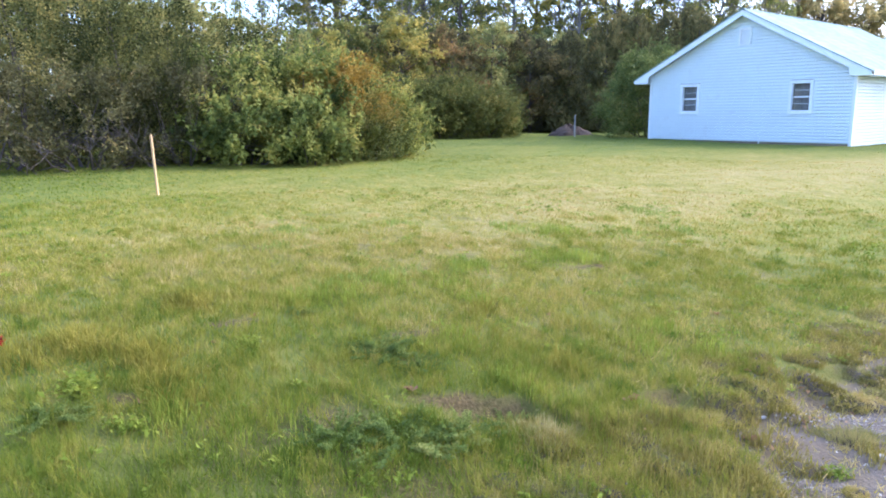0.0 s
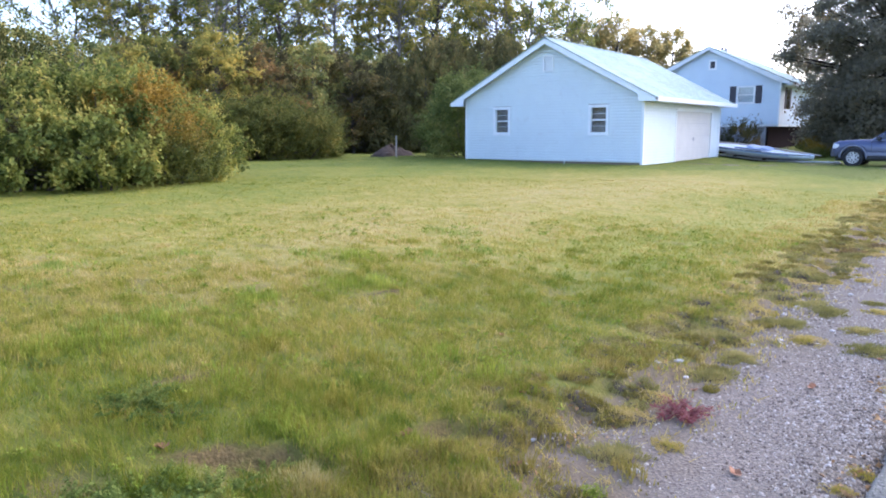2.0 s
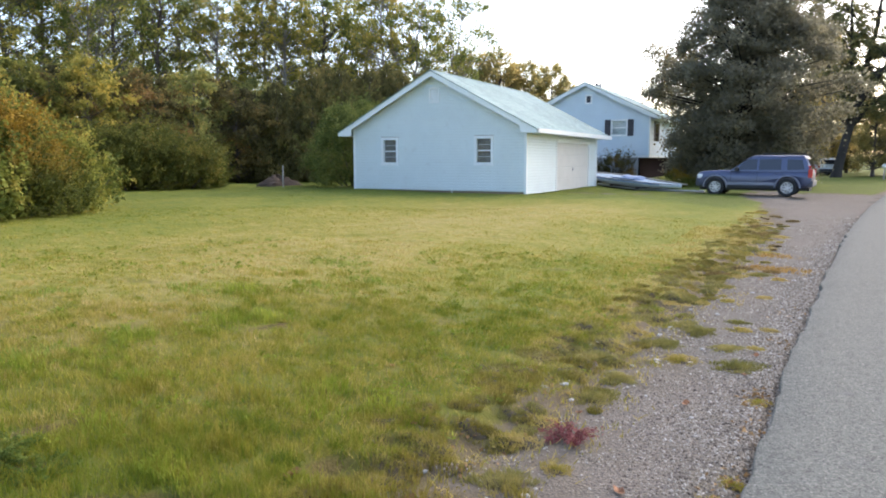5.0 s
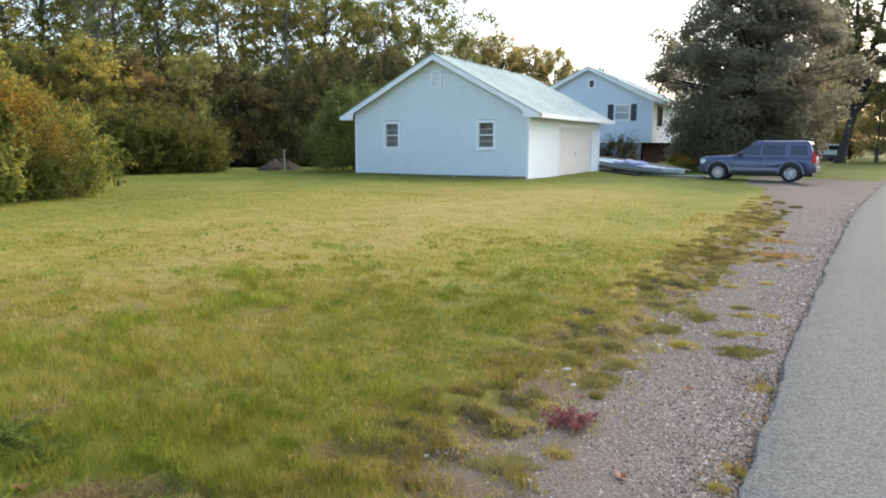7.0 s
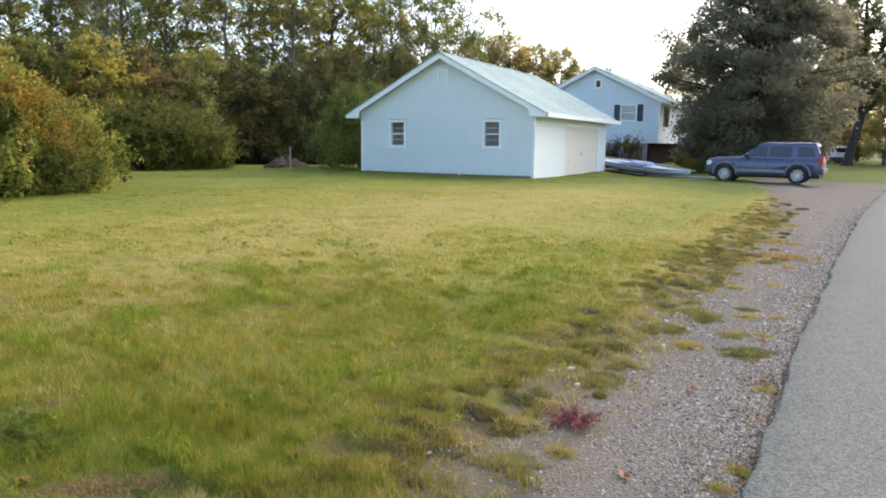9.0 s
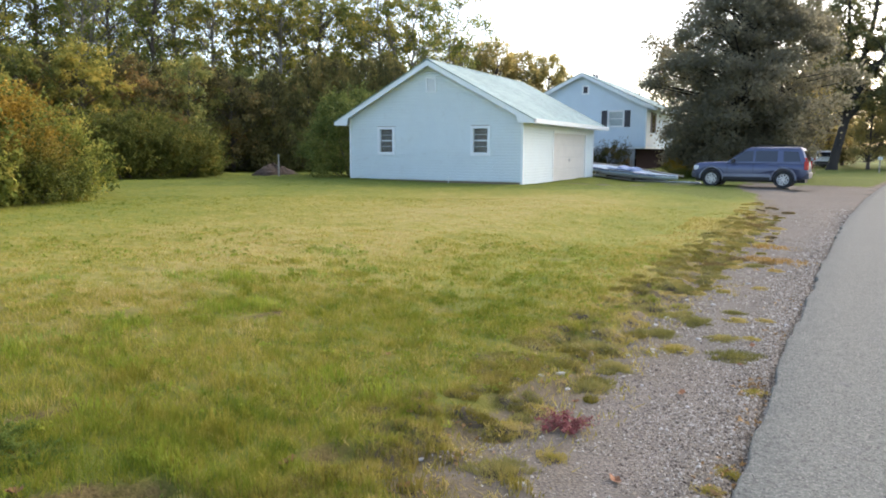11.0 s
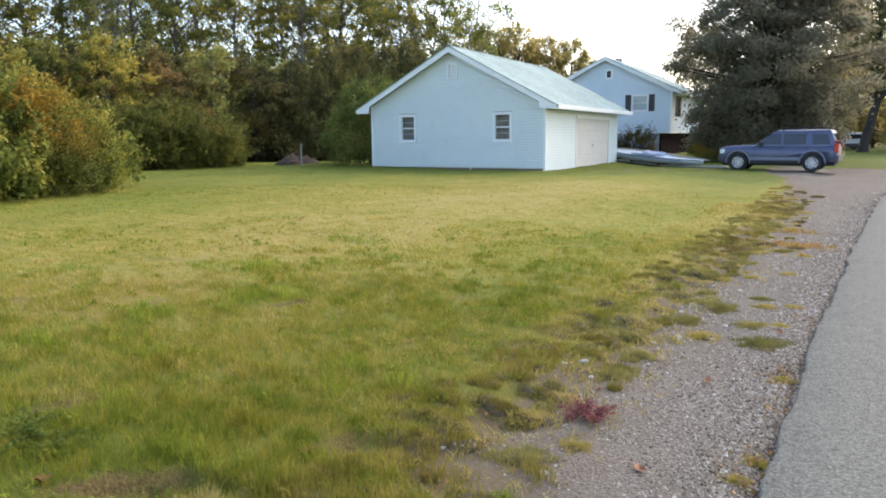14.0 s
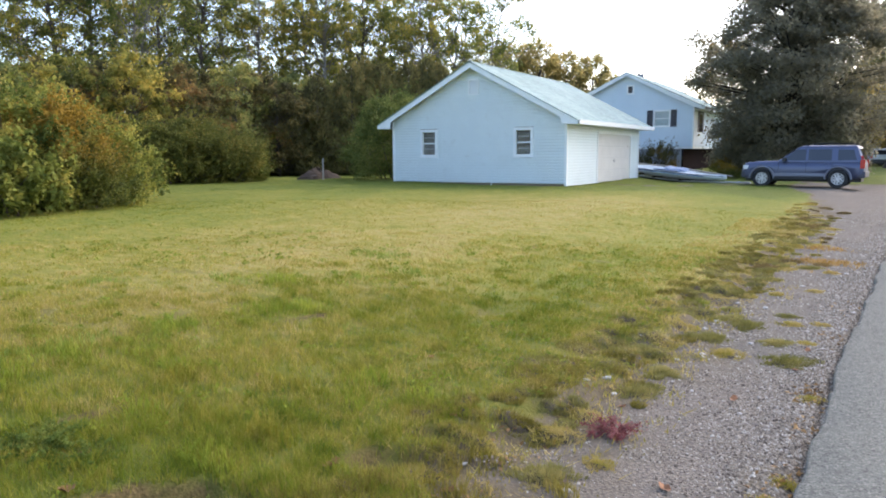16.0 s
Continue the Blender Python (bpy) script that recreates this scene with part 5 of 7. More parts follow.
def make_maple(seed, H, n):
    """A broad dense maple, widest low down and narrowing upwards, with leafy boughs to the ground and loose sprays at its outline."""
    rng = np.random.default_rng(seed)
    t = new("maple_tree")
    pipes = [([(0, 0, -0.2), (0.1, 0, H * 0.25), (-0.1, 0.1, H * 0.55), (0.05, 0, H * 0.95)], [0.55, 0.38, 0.24, 0.03], 9)]
    k = 560
    zf = rng.uniform(0.02, 1.0, k) ** 1.1
    a = rng.uniform(0, 2 * math.pi, k)
    girth = np.interp(zf, [0, 0.12, 0.26, 0.38, 0.5, 0.7, 0.85, 1.0], [3.7, 4.1, 4.8, 5.6, 4.9, 3.6, 2.2, 0.5])
    girth = girth * (1 + 0.12 * np.sin(3 * a + 1.0) + 0.10 * np.sin(7 * a + 9 * zf))
    girth = girth * (1 + 0.30 * np.exp(-((a - math.pi) / 0.5) ** 2 - ((zf - 0.55) / 0.14) ** 2))
    r = girth * rng.uniform(0.02, 1.0, k) ** 0.55
    c = np.stack([r * np.cos(a), r * np.sin(a), 0.5 + (H - 0.6) * zf - 0.06 * r], -1)
    size = rng.uniform(0.55, 1.20, k) * (1.15 - 0.45 * zf)
    for i in range(k):
        b = np.array([0, 0, max(1.2, c[i, 2] - 0.45 * r[i])])
        m = (b + c[i]) / 2 + np.array([0, 0, 0.12 * r[i]]) + rng.normal(0, 0.15, 3)
        pipes.append(([b, m, c[i]], [0.075, 0.04, 0.012], 4))
    v1, f1 = tubes(pipes[:1])
    v2, f2 = tubes(pipes[1:])
    mesh_np("trunk", np.concatenate([v1, v2]), np.concatenate([f1, f2 + len(v1)]), M_BARK_DARK, t)
    pts = clump_points(c, size, int(n * 0.80), rng, 0.62, 0.42)
    loose = rng.integers(k, size=n - len(pts))
    pts = np.concatenate([pts, c[loose] + np.clip(rng.normal(0, 0.62, (len(loose), 3)), -1.1, 1.1) * size[loose, None] * np.array([1.1, 1.1, 0.8])])
    pts = pts[pts[:, 2] > 0.15]
    lv, lf = leaf_quads(pts, rng, 0.160, 0.118, up=0.6)
    mesh_np("crown", lv, lf, M_LEAF_DARK, t)
    return tagged(t, "big dark dense maple with foliage down to the ground", "tree")


def make_leaning_tree(seed, n):
    """A thick dark trunk leaning to one side, forking into long limbs with an open, gappy crown."""
    rng = np.random.default_rng(seed)
    t = new("roadside_tree")
    limbs = [([(0, 0, -0.3), (0.10, 0, 0.6), (0.45, 0, 2.6), (0.95, 0.1, 5.2), (1.6, 0.2, 8.6), (2.4, 0.2, 13.0), (2.9, 0.2, 19.0)], [0.62, 0.42, 0.38, 0.35, 0.27, 0.17, 0.05], 10),
             ([(0.85, 0, 4.8), (0.75, 0.3, 8.0), (0.6, 0.4, 12.0), (0.2, 0.2, 17.5)], [0.34, 0.25, 0.17, 0.05], 8),
             ([(1.1, 0, 6.0), (2.4, -0.5, 8.4), (4.2, -0.8, 11.0), (6.2, -1.0, 14.0)], [0.30, 0.24, 0.16, 0.04], 8),
             ([(0.8, 0, 4.4), (2.6, 0.6, 6.6), (5.2, 1.0, 8.4), (8.0, 1.4, 9.6)], [0.24, 0.18, 0.12, 0.04], 7),
             ([(0.7, 0, 6.2), (-0.8, 0.5, 9.0), (-1.7, 0.9, 12.5), (-2.2, 1.0, 16.0)], [0.22, 0.16, 0.10, 0.04], 7)]
    pipes, c, size = list(limbs), [], []
    for i in range(330):
        path = np.array(limbs[rng.integers(len(limbs))][0], float)
        s = rng.uniform(0.30, 1.0) * (len(path) - 1.001)
        j = int(s)
        b = path[j] * (1 - s + j) + path[j + 1] * (s - j)
        if b[2] < 4.0:
            continue
        d = rng.normal(0, 1, 3) * np.array([1, 1, 0.55]) + np.array([0, 0, 0.10])
        e = b + d / np.linalg.norm(d) * rng.uniform(0.9, 3.0)
        e[2] = max(e[2], 5.2 + rng.uniform(0, 0.9))
        m = (b + e) / 2 + rng.normal(0, 0.16, 3)
        pipes.append(([b, m, e], [0.07, 0.042, 0.012], 4))
        c.append(e)
        size.append(rng.uniform(0.35, 0.85))
    big, small = [p for p in pipes if p[2] > 4], [p for p in pipes if p[2] == 4]
    groups = [tubes([p]) for p in big] + [tubes(small)]
    vs, fs, at = [], [], 0
    for v, f in groups:
        vs.append(v)
        fs.append(f + at)
        at += len(v)
    mesh_np("trunk", np.concatenate(vs), np.concatenate(fs), M_BARK_DARK, t, smooth=True)
    pts = clump_points(np.array(c), np.array(size), int(n * 0.8), rng, 0.7, 0.6)
    loose = rng.integers(len(c), size=n - len(pts))
    pts = np.concatenate([pts, np.array(c)[loose] + np.clip(rng.normal(0, 0.8, (len(loose), 3)), -1.3, 1.3) * np.array(size)[loose, None]])
    lv, lf = leaf_quads(pts, rng, 0.21, 0.14)
    mesh_np("crown", lv, lf, M_LEAF_OPEN, t)
    return tagged(t, "tall open-crowned tree with a thick dark leaning trunk", "tree")


def make_shrub(name, seed, H, R, leaf, n, leafmat, label, clumps=40, stems=9, twigs=0, upright=0.0, whips=0.40):
    """Many stems and a skin of leafy sprigs in clumps, dark and open inside, down to the ground."""
    rng = np.random.default_rng(seed)
    s = new(name)
    cs, rs, pipes = [], [], []
    for i in range(clumps * 2):
        a = rng.uniform(0, 6.28)
        zf = rng.uniform(0.0, 1.0) ** 1.1
        prof = math.sqrt(max(0.0, 1 - zf ** 2.4)) * (0.84 + 0.10 * math.sin(3 * a + seed) + 0.08 * math.sin(7 * a + 5 * zf))
        r = R * prof * rng.uniform(0.62, 1.0)
        z = H * (0.06 + 0.86 * zf) * (1 + upright * rng.uniform(-0.2, 0.35))
        cs.append((r * math.cos(a), r * math.sin(a), z))
        rs.append(min(R, H) * rng.uniform(0.07, 0.21))
    cs, rs = np.array(cs), np.array(rs)
    for i in range(stems + twigs):
        c = cs[rng.integers(len(cs))]
        if i >= stems:
            a = rng.uniform(0, 6.28)
            c = np.array([R * 0.95 * math.cos(a), R * 0.95 * math.sin(a), rng.uniform(0.15, 0.5) * H])
        b = np.array([c[0] * 0.25, c[1] * 0.25, -0.1])
        m = (b + c) / 2 + rng.normal(0, 0.10 * R, 3)
        pipes.append(([b, m, c], [0.030, 0.018, 0.006], 5))
        if i >= stems:
            for _ in range(5):
                e = c + rng.normal(0, 0.22, 3) * R * 0.6
                e[2] = max(e[2], 0.08)
                pipes.append(([m * 0.4 + c * 0.6, (m * 0.4 + c * 0.6 + e) / 2 + rng.normal(0, 0.04, 3), e], [0.012, 0.008, 0.003], 3))
    big, small = [p for p in pipes if p[2] == 5], [p for p in pipes if p[2] == 3]
    v, f = tubes(big)
    if small:
        v2, f2 = tubes(small)
        v, f = np.concatenate([v, v2]), np.concatenate([f, f2 + len(v)])
    mesh_np("stem_frame", v, f, M_TWIG, s)
    # leaves: in the clumps, along whips that stand out of the outline, and a thin fill
    pts = clump_points(cs, rs, int(n * (0.92 - whips)), rng, 0.85, 0.5)
    k = max(8, int(n * whips) // 14)
    w = cs[rng.integers(len(cs), size=k)]
    out = w * np.array([1, 1, 0.0]) / (np.linalg.norm(w[:, :2], axis=1, keepdims=True) + 1e-6)
    dirs = out * 0.5 + rng.normal(0, 0.35, w.shape)
    dirs[:, 2] = np.abs(dirs[:, 2]) + 0.55 + upright
    steps = rng.uniform(0, 1, (k, 14))
    reach = rng.uniform(0.15, 0.42 + 0.3 * upright, (k, 1, 1)) * min(R, H)
    wp = (w[:, None, :] + dirs[:, None, :] * steps[:, :, None] * reach).reshape(-1, 3) + rng.normal(0, leaf * 0.35, (k * 14, 3))
    fill = clump_points(cs * np.array([0.7, 0.7, 0.9]), rs * 2.0, int(n * 0.08), rng)
    pts = np.concatenate([pts, wp, fill])
    pts = pts[pts[:, 2] > 0.02]
    lv, lf = leaf_quads(pts, rng, leaf, leaf * 0.55)
    mesh_np("foliage", lv, lf, leafmat, s)
    tagged(s, label, "shrub")
    return s


def make_cedar(name, seed, H, R, n, label):
    """A dense dark evergreen, broad below and tapering, of upright sprays."""
    rng = np.random.default_rng(seed)
    t = new(name)
    v, f = tube([(0, 0, -0.2), (0, 0, H * 0.5), (0, 0, H * 0.96)], [0.16, 0.10, 0.02], 7)
    mesh_np("trunk", v, f, M_BARK, t)
    zf = 1 - rng.uniform(0, 1, n) ** 0.62 * 1.0
    a = rng.uniform(0, 6.28, n)
    lobes = 1 + 0.16 * np.sin(5 * a + zf * 9 + seed) + 0.10 * np.sin(11 * a - zf * 23)
    prof = np.clip((1 - zf) ** 0.55, 0.05, 1) * lobes
    r = R * prof * rng.uniform(0.55, 1.0, n) ** 0.5 * rng.uniform(0.85, 1.1, n)
    c = np.stack([r * np.cos(a), r * np.sin(a), 0.1 + H * zf], -1)
    out = np.stack([np.cos(a), np.sin(a), np.zeros(n)], -1)
    u = out * 0.55 + np.array([0, 0, 1.0]) + rng.normal(0, 0.35, (n, 3))
    u /= np.linalg.norm(u, axis=1, keepdims=True)
    s = np.cross(u, rng.normal(0, 1, (n, 3)))
    s /= np.linalg.norm(s, axis=1, keepdims=True)
    L = rng.uniform(0.14, 0.32, (n, 1))
    vs = np.stack([c, c + u * L * 0.5 + s * L * 0.20, c + u * L, c + u * L * 0.5 - s * L * 0.20], 1).reshape(-1, 3)
    mesh_np("crown", vs, np.arange(4 * n).reshape(-1, 4), M_LEAF_CEDAR, t)
    tagged(t, label, "tree")
    return t


def stand(ob, x, y, turn=0.0, s=1.0, sz=None):
    """Sets a thing down on the ground."""
    ob.matrix_basis = pose(x, y, float(height(x, y)) - 0.02, 0, 0, turn) @ Matrix.Diagonal((s, s, sz or s, 1))
    return ob


def again(ob, x, y, turn, s=1.0, sz=None, label=""):
    m = pose(x, y, float(height(x, y)) - 0.02, 0, 0, turn) @ Matrix.Diagonal((s, s, sz or s, 1))
    keep = ob.matrix_basis.copy()
    ob.matrix_basis = Matrix()
    c = copy_thing(ob, m)
    ob.matrix_basis = keep
    if label:
        tagged(c, label)
    return c


prng = random.Random(11)

# shrubs along the lawn's far side
sh_olive = tagged(stand(make_shrub("olive_shrub", 3, 4.3, 2.5, 0.078, 17000, M_LEAF_GREY, "tall loose olive-green shrub at the lawn's edge", 60, 10, 0, 0.5), *spot(-74, 20.3)), group="hedgerow shrubs")
sh_green = tagged(stand(make_shrub("green_shrub", 4, 2.7, 2.1, 0.108, 11500, M_LEAF_SHRUB, "rounded mid-green shrub at the lawn's edge", 52, 9), *spot(-62.5, 18.8)), group="hedgerow shrubs")
sh_gold = tagged(stand(make_shrub("golden_shrub", 5, 2.55, 1.75, 0.080, 13000, M_LEAF_GOLDTOP, "shrub turning orange-gold at the lawn's edge", 44, 8), *spot(-59.0, 19.0)), group="hedgerow shrubs")
sh_thorn = tagged(stand(make_shrub("bare_shrub", 6, 2.4, 1.9, 0.085, 6500, M_LEAF_THORN, "thin grey-leaved twiggy shrub", 36, 10, 16), *spot(-71, 18.3)), group="hedgerow shrubs")
sh_fresh = tagged(stand(make_shrub("low_green_shrub", 8, 1.7, 1.6, 0.125, 5200, M_LEAF_SHRUB, "low spreading green shrub", 40, 8), *spot(-66.5, 17.6)), group="hedgerow shrubs")
for src, az, d, s, sz, turn in ((sh_olive, -81, 21.5, 1.05, 1.1, 40), (sh_olive, -88, 22, 1.1, 1.1, 130), (sh_olive, -96, 23, 1.1, 1.1, 210), (sh_olive, -78, 24.5, 1.1, 1.25, 77), (sh_olive, -69.5, 22.5, 1.0, 1.02, 250), (sh_olive, -64.5, 23.5, 1.0, 0.92, 310), (sh_olive, -104, 23, 1.1, 1.1, 20),
                                (sh_thorn, -77.5, 18.2, 1.0, 0.95, 90), (sh_thorn, -84, 18.4, 1.1, 1.05, 200), (sh_thorn, -91, 18.6, 1.1, 1.05, 300), (sh_thorn, -99, 19, 1.1, 1.0, 20),
                                (sh_green, -67.5, 19.8, 1.0, 1.0, 120), (sh_green, -60, 20.6, 1.0, 1.0, 200), (sh_green, -55.4, 20.2, 0.72, 0.72, 20), (sh_fresh, -61.5, 17.6, 0.95, 0.95, 60), (sh_fresh, -64, 18.4, 0.9, 1.0, 110),
                                (sh_gold, -57.2, 18.6, 0.80, 0.70, 170), (sh_olive, -71.5, 18.9, 0.58, 0.66, 150), (sh_olive, -74.5, 19.2, 0.55, 0.60, 20), (sh_gold, -57.0, 21.5, 0.9, 0.92, 70), (sh_fresh, -54.6, 21.4, 0.8, 0.8, 200),
                                (sh_green, -58.5, 22.5, 0.9, 0.95, 10)):
    again(src, *spot(az, d), turn, s, sz)
# second bank of shrubs by the back of the lawn
sh_bank = tagged(stand(make_shrub("dark_shrub", 14, 2.7, 2.2, 0.10, 15000, M_LEAF_BANK, "rounded dark olive shrub at the back of the lawn", 52, 9), *spot(-51.5, 33.5), 15, 1.15, 1.1), group="hedgerow shrubs")
for src, az, d, s, sz, turn in ((sh_bank, -49.3, 34.5, 1.1, 1.05, 75), (sh_bank, -47.6, 33.8, 1.0, 0.88, 140), (sh_bank, -50.4, 33.0, 1.05, 0.95, 20), (sh_bank, -46.4, 35.5, 0.9, 0.80, 210), (sh_fresh, -45.8, 34.6, 0.8, 0.7, 33),
                                (sh_bank, -53.3, 33, 1.0, 0.85, 250)):
    again(src, *spot(az, d), turn, s, sz)
round_bush = stand(make_shrub("round_bush", 12, 4.25, 3.0, 0.10, 34000, M_LEAF_BUSH, "large rounded dense green bush beside the garage", 120, 8, whips=0.06), -1.7, 2.5)

# dark evergreens behind the garage
cedar = tagged(stand(make_cedar("cedar", 21, 6.6, 2.3, 14000, "dense dark cedar in a tall screen"), *spot(-37.5, 44.5)), group="cedar screen")
for az, d, s, sz in ((-40.2, 43.5, 0.9, 0.86), (-35.2, 45, 1.0, 1.0), (-33, 45.5, 1.05, 1.02), (-30.8, 46, 1.0, 1.03), (-28.6, 46, 1.0, 1.0), (-26.4, 46.5, 0.95, 0.97), (-36.4, 47.5, 1.0, 1.08), (-31.5, 48, 1.0, 1.1), (-42.4, 44.5, 0.85, 0.72), (-44.2, 46.5, 0.9, 0.75)):
    again(cedar, *spot(az, d), prng.uniform(0, 360), s, sz)
# understory behind the lawn
under_rust = tagged(stand(make_tree("small_tree", 31, 5.9, 2.4, 0.06, 0.10, 0.16, 9500, M_LEAF_RUST, M_BARK, 80, label="small rust-tinged tree in the wood's edge"), *spot(-49.5, 41)), group="understory")
under_green = tagged(stand(make_tree("small_tree", 32, 6.3, 2.5, 0.05, 0.11, 0.16, 9500, M_LEAF_GREEN, M_BARK, 85, label="small dark green tree in the wood's edge"), *spot(-46.3, 42)), group="understory")
under_gold = tagged(stand(make_tree("small_tree", 33, 6.0, 2.3, 0.08, 0.11, 0.16, 9500, M_LEAF_YELLOW, M_BARK, 80, label="small yellowing tree in the wood's edge"), *spot(-53.5, 38)), group="understory")
for src, az, d, s, sz in ((under_rust, -43.3, 43, 1.0, 0.95), (under_rust, -45.2, 45, 1.0, 1.0), (under_gold, -51.5, 43, 1.0, 1.0), (under_rust, -55.5, 38.5, 0.9, 0.95), (under_gold, -57.5, 37, 0.95, 0.95), (under_gold, -47.5, 46, 1.0, 1.05),
                          (under_gold, -60, 33, 0.85, 0.8), (under_green, -41.3, 46.5, 1.0, 0.95), (under_rust, -52.5, 45.5, 1.1, 1.0), (under_gold, -43.6, 47.5, 1.0, 1.0), (under_green, -62.5, 31, 0.8, 0.75), (under_gold, -39, 49, 1.0, 1.0),
                          (under_green, -69.3, 30, 0.95, 0.92), (under_gold, -73, 29, 0.9, 0.85), (under_green, -76.5, 30, 1.0, 1.0), (under_green, -66.5, 33, 0.9, 0.85), (under_rust, -58.8, 41, 1.0, 1.0), (under_green, -64, 36, 0.85, 0.75), (under_green, -80, 30, 0.95, 0.95), (under_green, -87, 30, 1.0, 1.05), (under_gold, -74, 31, 0.85, 0.85), (under_green, -94, 30, 1.0, 1.05),
                          (under_rust, -48.4, 48.5, 1.05, 1.1), (under_rust, -45.5, 50, 1.1, 1.1), (under_green, -49.5, 52, 1.1, 1.1), (under_rust, -54, 50, 1.1, 1.1), (under_green, -42.5, 52, 1.0, 1.1)):
    again(src, *spot(az, d), prng.uniform(0, 360), s, sz)
# tall trees behind
tall_a = tagged(stand(make_tree("tall_tree", 41, 17, 3.4, 0.25, 0.20, 0.21, 8800, M_LEAF_TALL, M_BARK, 130, gap=0.7, label="tall slender dark green tree in the wood"), *spot(-48.5, 55)), group="wood")
tall_b = tagged(stand(make_tree("tall_tree", 42, 16, 3.2, 0.28, 0.18, 0.21, 8400, M_LEAF_YELLOW, M_BARK_PALE, 125, gap=0.7, label="tall slender yellow-green tree in the wood"), *spot(-39.5, 56)), group="wood")
tall_c = tagged(stand(make_tree("tall_tree", 43, 15, 4.0, 0.22, 0.20, 0.20, 8000, M_LEAF_TALL, M_BARK_PALE, 120, forks=2, gap=0.7, label="tall forked tree with thin foliage in the wood"), *spot(-30.0, 58)), group="wood")
for src, az, d, s, sz in ((tall_b, -44.5, 58, 1.0, 1.0), (tall_a, -36.5, 60, 1.0, 1.0), (tall_b, -32, 57, 0.9, 0.95), (tall_c, -27.0, 60, 0.95, 0.98), (tall_a, -51.5, 58, 1.1, 1.1), (tall_c, -53.5, 52, 0.9, 1.0), (tall_b, -56, 52, 1.0, 1.0),
                          (tall_b, -60.5, 48, 0.8, 0.8), (tall_a, -58.5, 50, 1.0, 0.9), (tall_c, -46.5, 64, 1.0, 1.1), (tall_b, -41, 58, 0.8, 0.95), (tall_a, -42.6, 66, 1.0, 1.1), (tall_b, -37.6, 68, 1.0, 1.1), (tall_c, -50, 68, 1.1, 1.15), (tall_a, -54.5, 62, 1.0, 1.0),
                          (tall_b, -28.6, 66, 1.0, 1.0), (tall_c, -34.0, 62, 0.9, 1.05), (tall_a, -34.8, 70, 1.0, 1.1), (tall_a, -72, 46, 0.9, 0.62), (tall_c, -63.2, 50, 0.8, 0.92), (tall_b, -80, 42, 1.0, 0.8), (tall_a, -85, 44, 1.0, 0.9), (tall_c, -92, 42, 1.0, 0.9)):
    again(src, *spot(az, d), prng.uniform(0, 360), s, sz)
# golden trees past the garage roof
gold_tree = tagged(stand(make_tree("autumn_tree", 51, 11.3, 3.6, 0.12, 0.20, 0.25, 10000, M_LEAF_GOLD, M_BARK, 130, squash=1.25, puff=(0.09, 0.22), label="round autumn-gold tree beyond the garage"), *spot(-22.8, 68)), group="autumn trees")
for az, d, s, sz in ((-20.6, 70, 0.95, 0.93), (-18.6, 72, 0.95, 0.92), (-25.0, 69, 1.0, 1.0), (-16.5, 75, 0.9, 0.72), (-14, 76, 0.9, 0.7), (3.9, 78, 0.75, 0.62), (6.0, 84, 0.9, 0.7), (-0.3, 84, 0.7, 0.55), (7.5, 96, 1.1, 0.8), (-1.0, 96, 1.2, 0.9), (-4, 95, 1.2, 0.9), (10, 95, 1.2, 0.9), (13, 98, 1.2, 1.0)):
    again(gold_tree, *spot(az, d), prng.uniform(0, 360), s, sz)
for az in range(-2, 24, 4):
    again(under_green if az % 8 else under_rust, *spot(az + prng.uniform(-0.6, 0.6), 112 + prng.uniform(-4, 6)), prng.uniform(0, 360), 1.5, 1.25 + prng.uniform(-0.15, 0.15))
# the big dark maple by the house
stand(make_maple(64, 14.6, 175000), *spot(-4.5, 47.5))
# the tall tree further along the road
stand(make_leaning_tree(71, 44000), 19.8, 47.5)
again(gold_tree, 19.4, 62.0, 60, 0.85, 1.30, "tall orange-brown tree behind the maple")
again(gold_tree, 17.6, 66.0, 160, 0.75, 1.0, "orange-brown tree behind the maple")
side_tree = stand(make_tree("side_tree", 72, 9.5, 4.5, 0.12, 0.30, 0.28, 11000, M_LEAF_GOLD, M_BARK, 90, gap=0.6, label="broad orange-gold tree beyond the road bend"), *spot(6.5, 82))
again(under_rust, *spot(-8.9, 66), 40, 1.1, 1.85, "tall rust-tinged tree behind the house")
for az, d, turn in ((-1.0, 92, 10), (0.7, 95, 130), (2.3, 97, 220), (-2.6, 94, 300)):
    again(under_rust, *spot(az, d), turn, 1.6, 1.75, "rust-brown tree beyond the road bend")
again(side_tree, *spot(11, 86), 100)
again(side_tree, *spot(-3.0, 88), 200, 1.0, 0.8)

# planting by the house wall
bed = tagged(stand(make_shrub("house_shrub", 81, 1.5, 1.35, 0.11, 5200, M_LEAF_RUST, "brownish shrub with long bare shoots by the house wall", 30, 8, 14, 0.5), 6.0, 22.3), group="house shrubs")
again(bed, 4.0, 22.6, 130, 0.9)
again(sh_fresh, 11.5, 21.0, 20, 0.8, 0.7, "low green shrub by the house")
again(sh_gold, 10.5, 19.5, 20, 0.50, 0.42, "low yellowing shrub beside the trailer")
again(sh_gold, 11.3, 16.2, 80, 0.48, 0.31, "low yellowing shrub beside the trailer")
again(sh_fresh, 13.2, 17.0, 120, 0.7, 0.5, "low green shrub beside the drive")


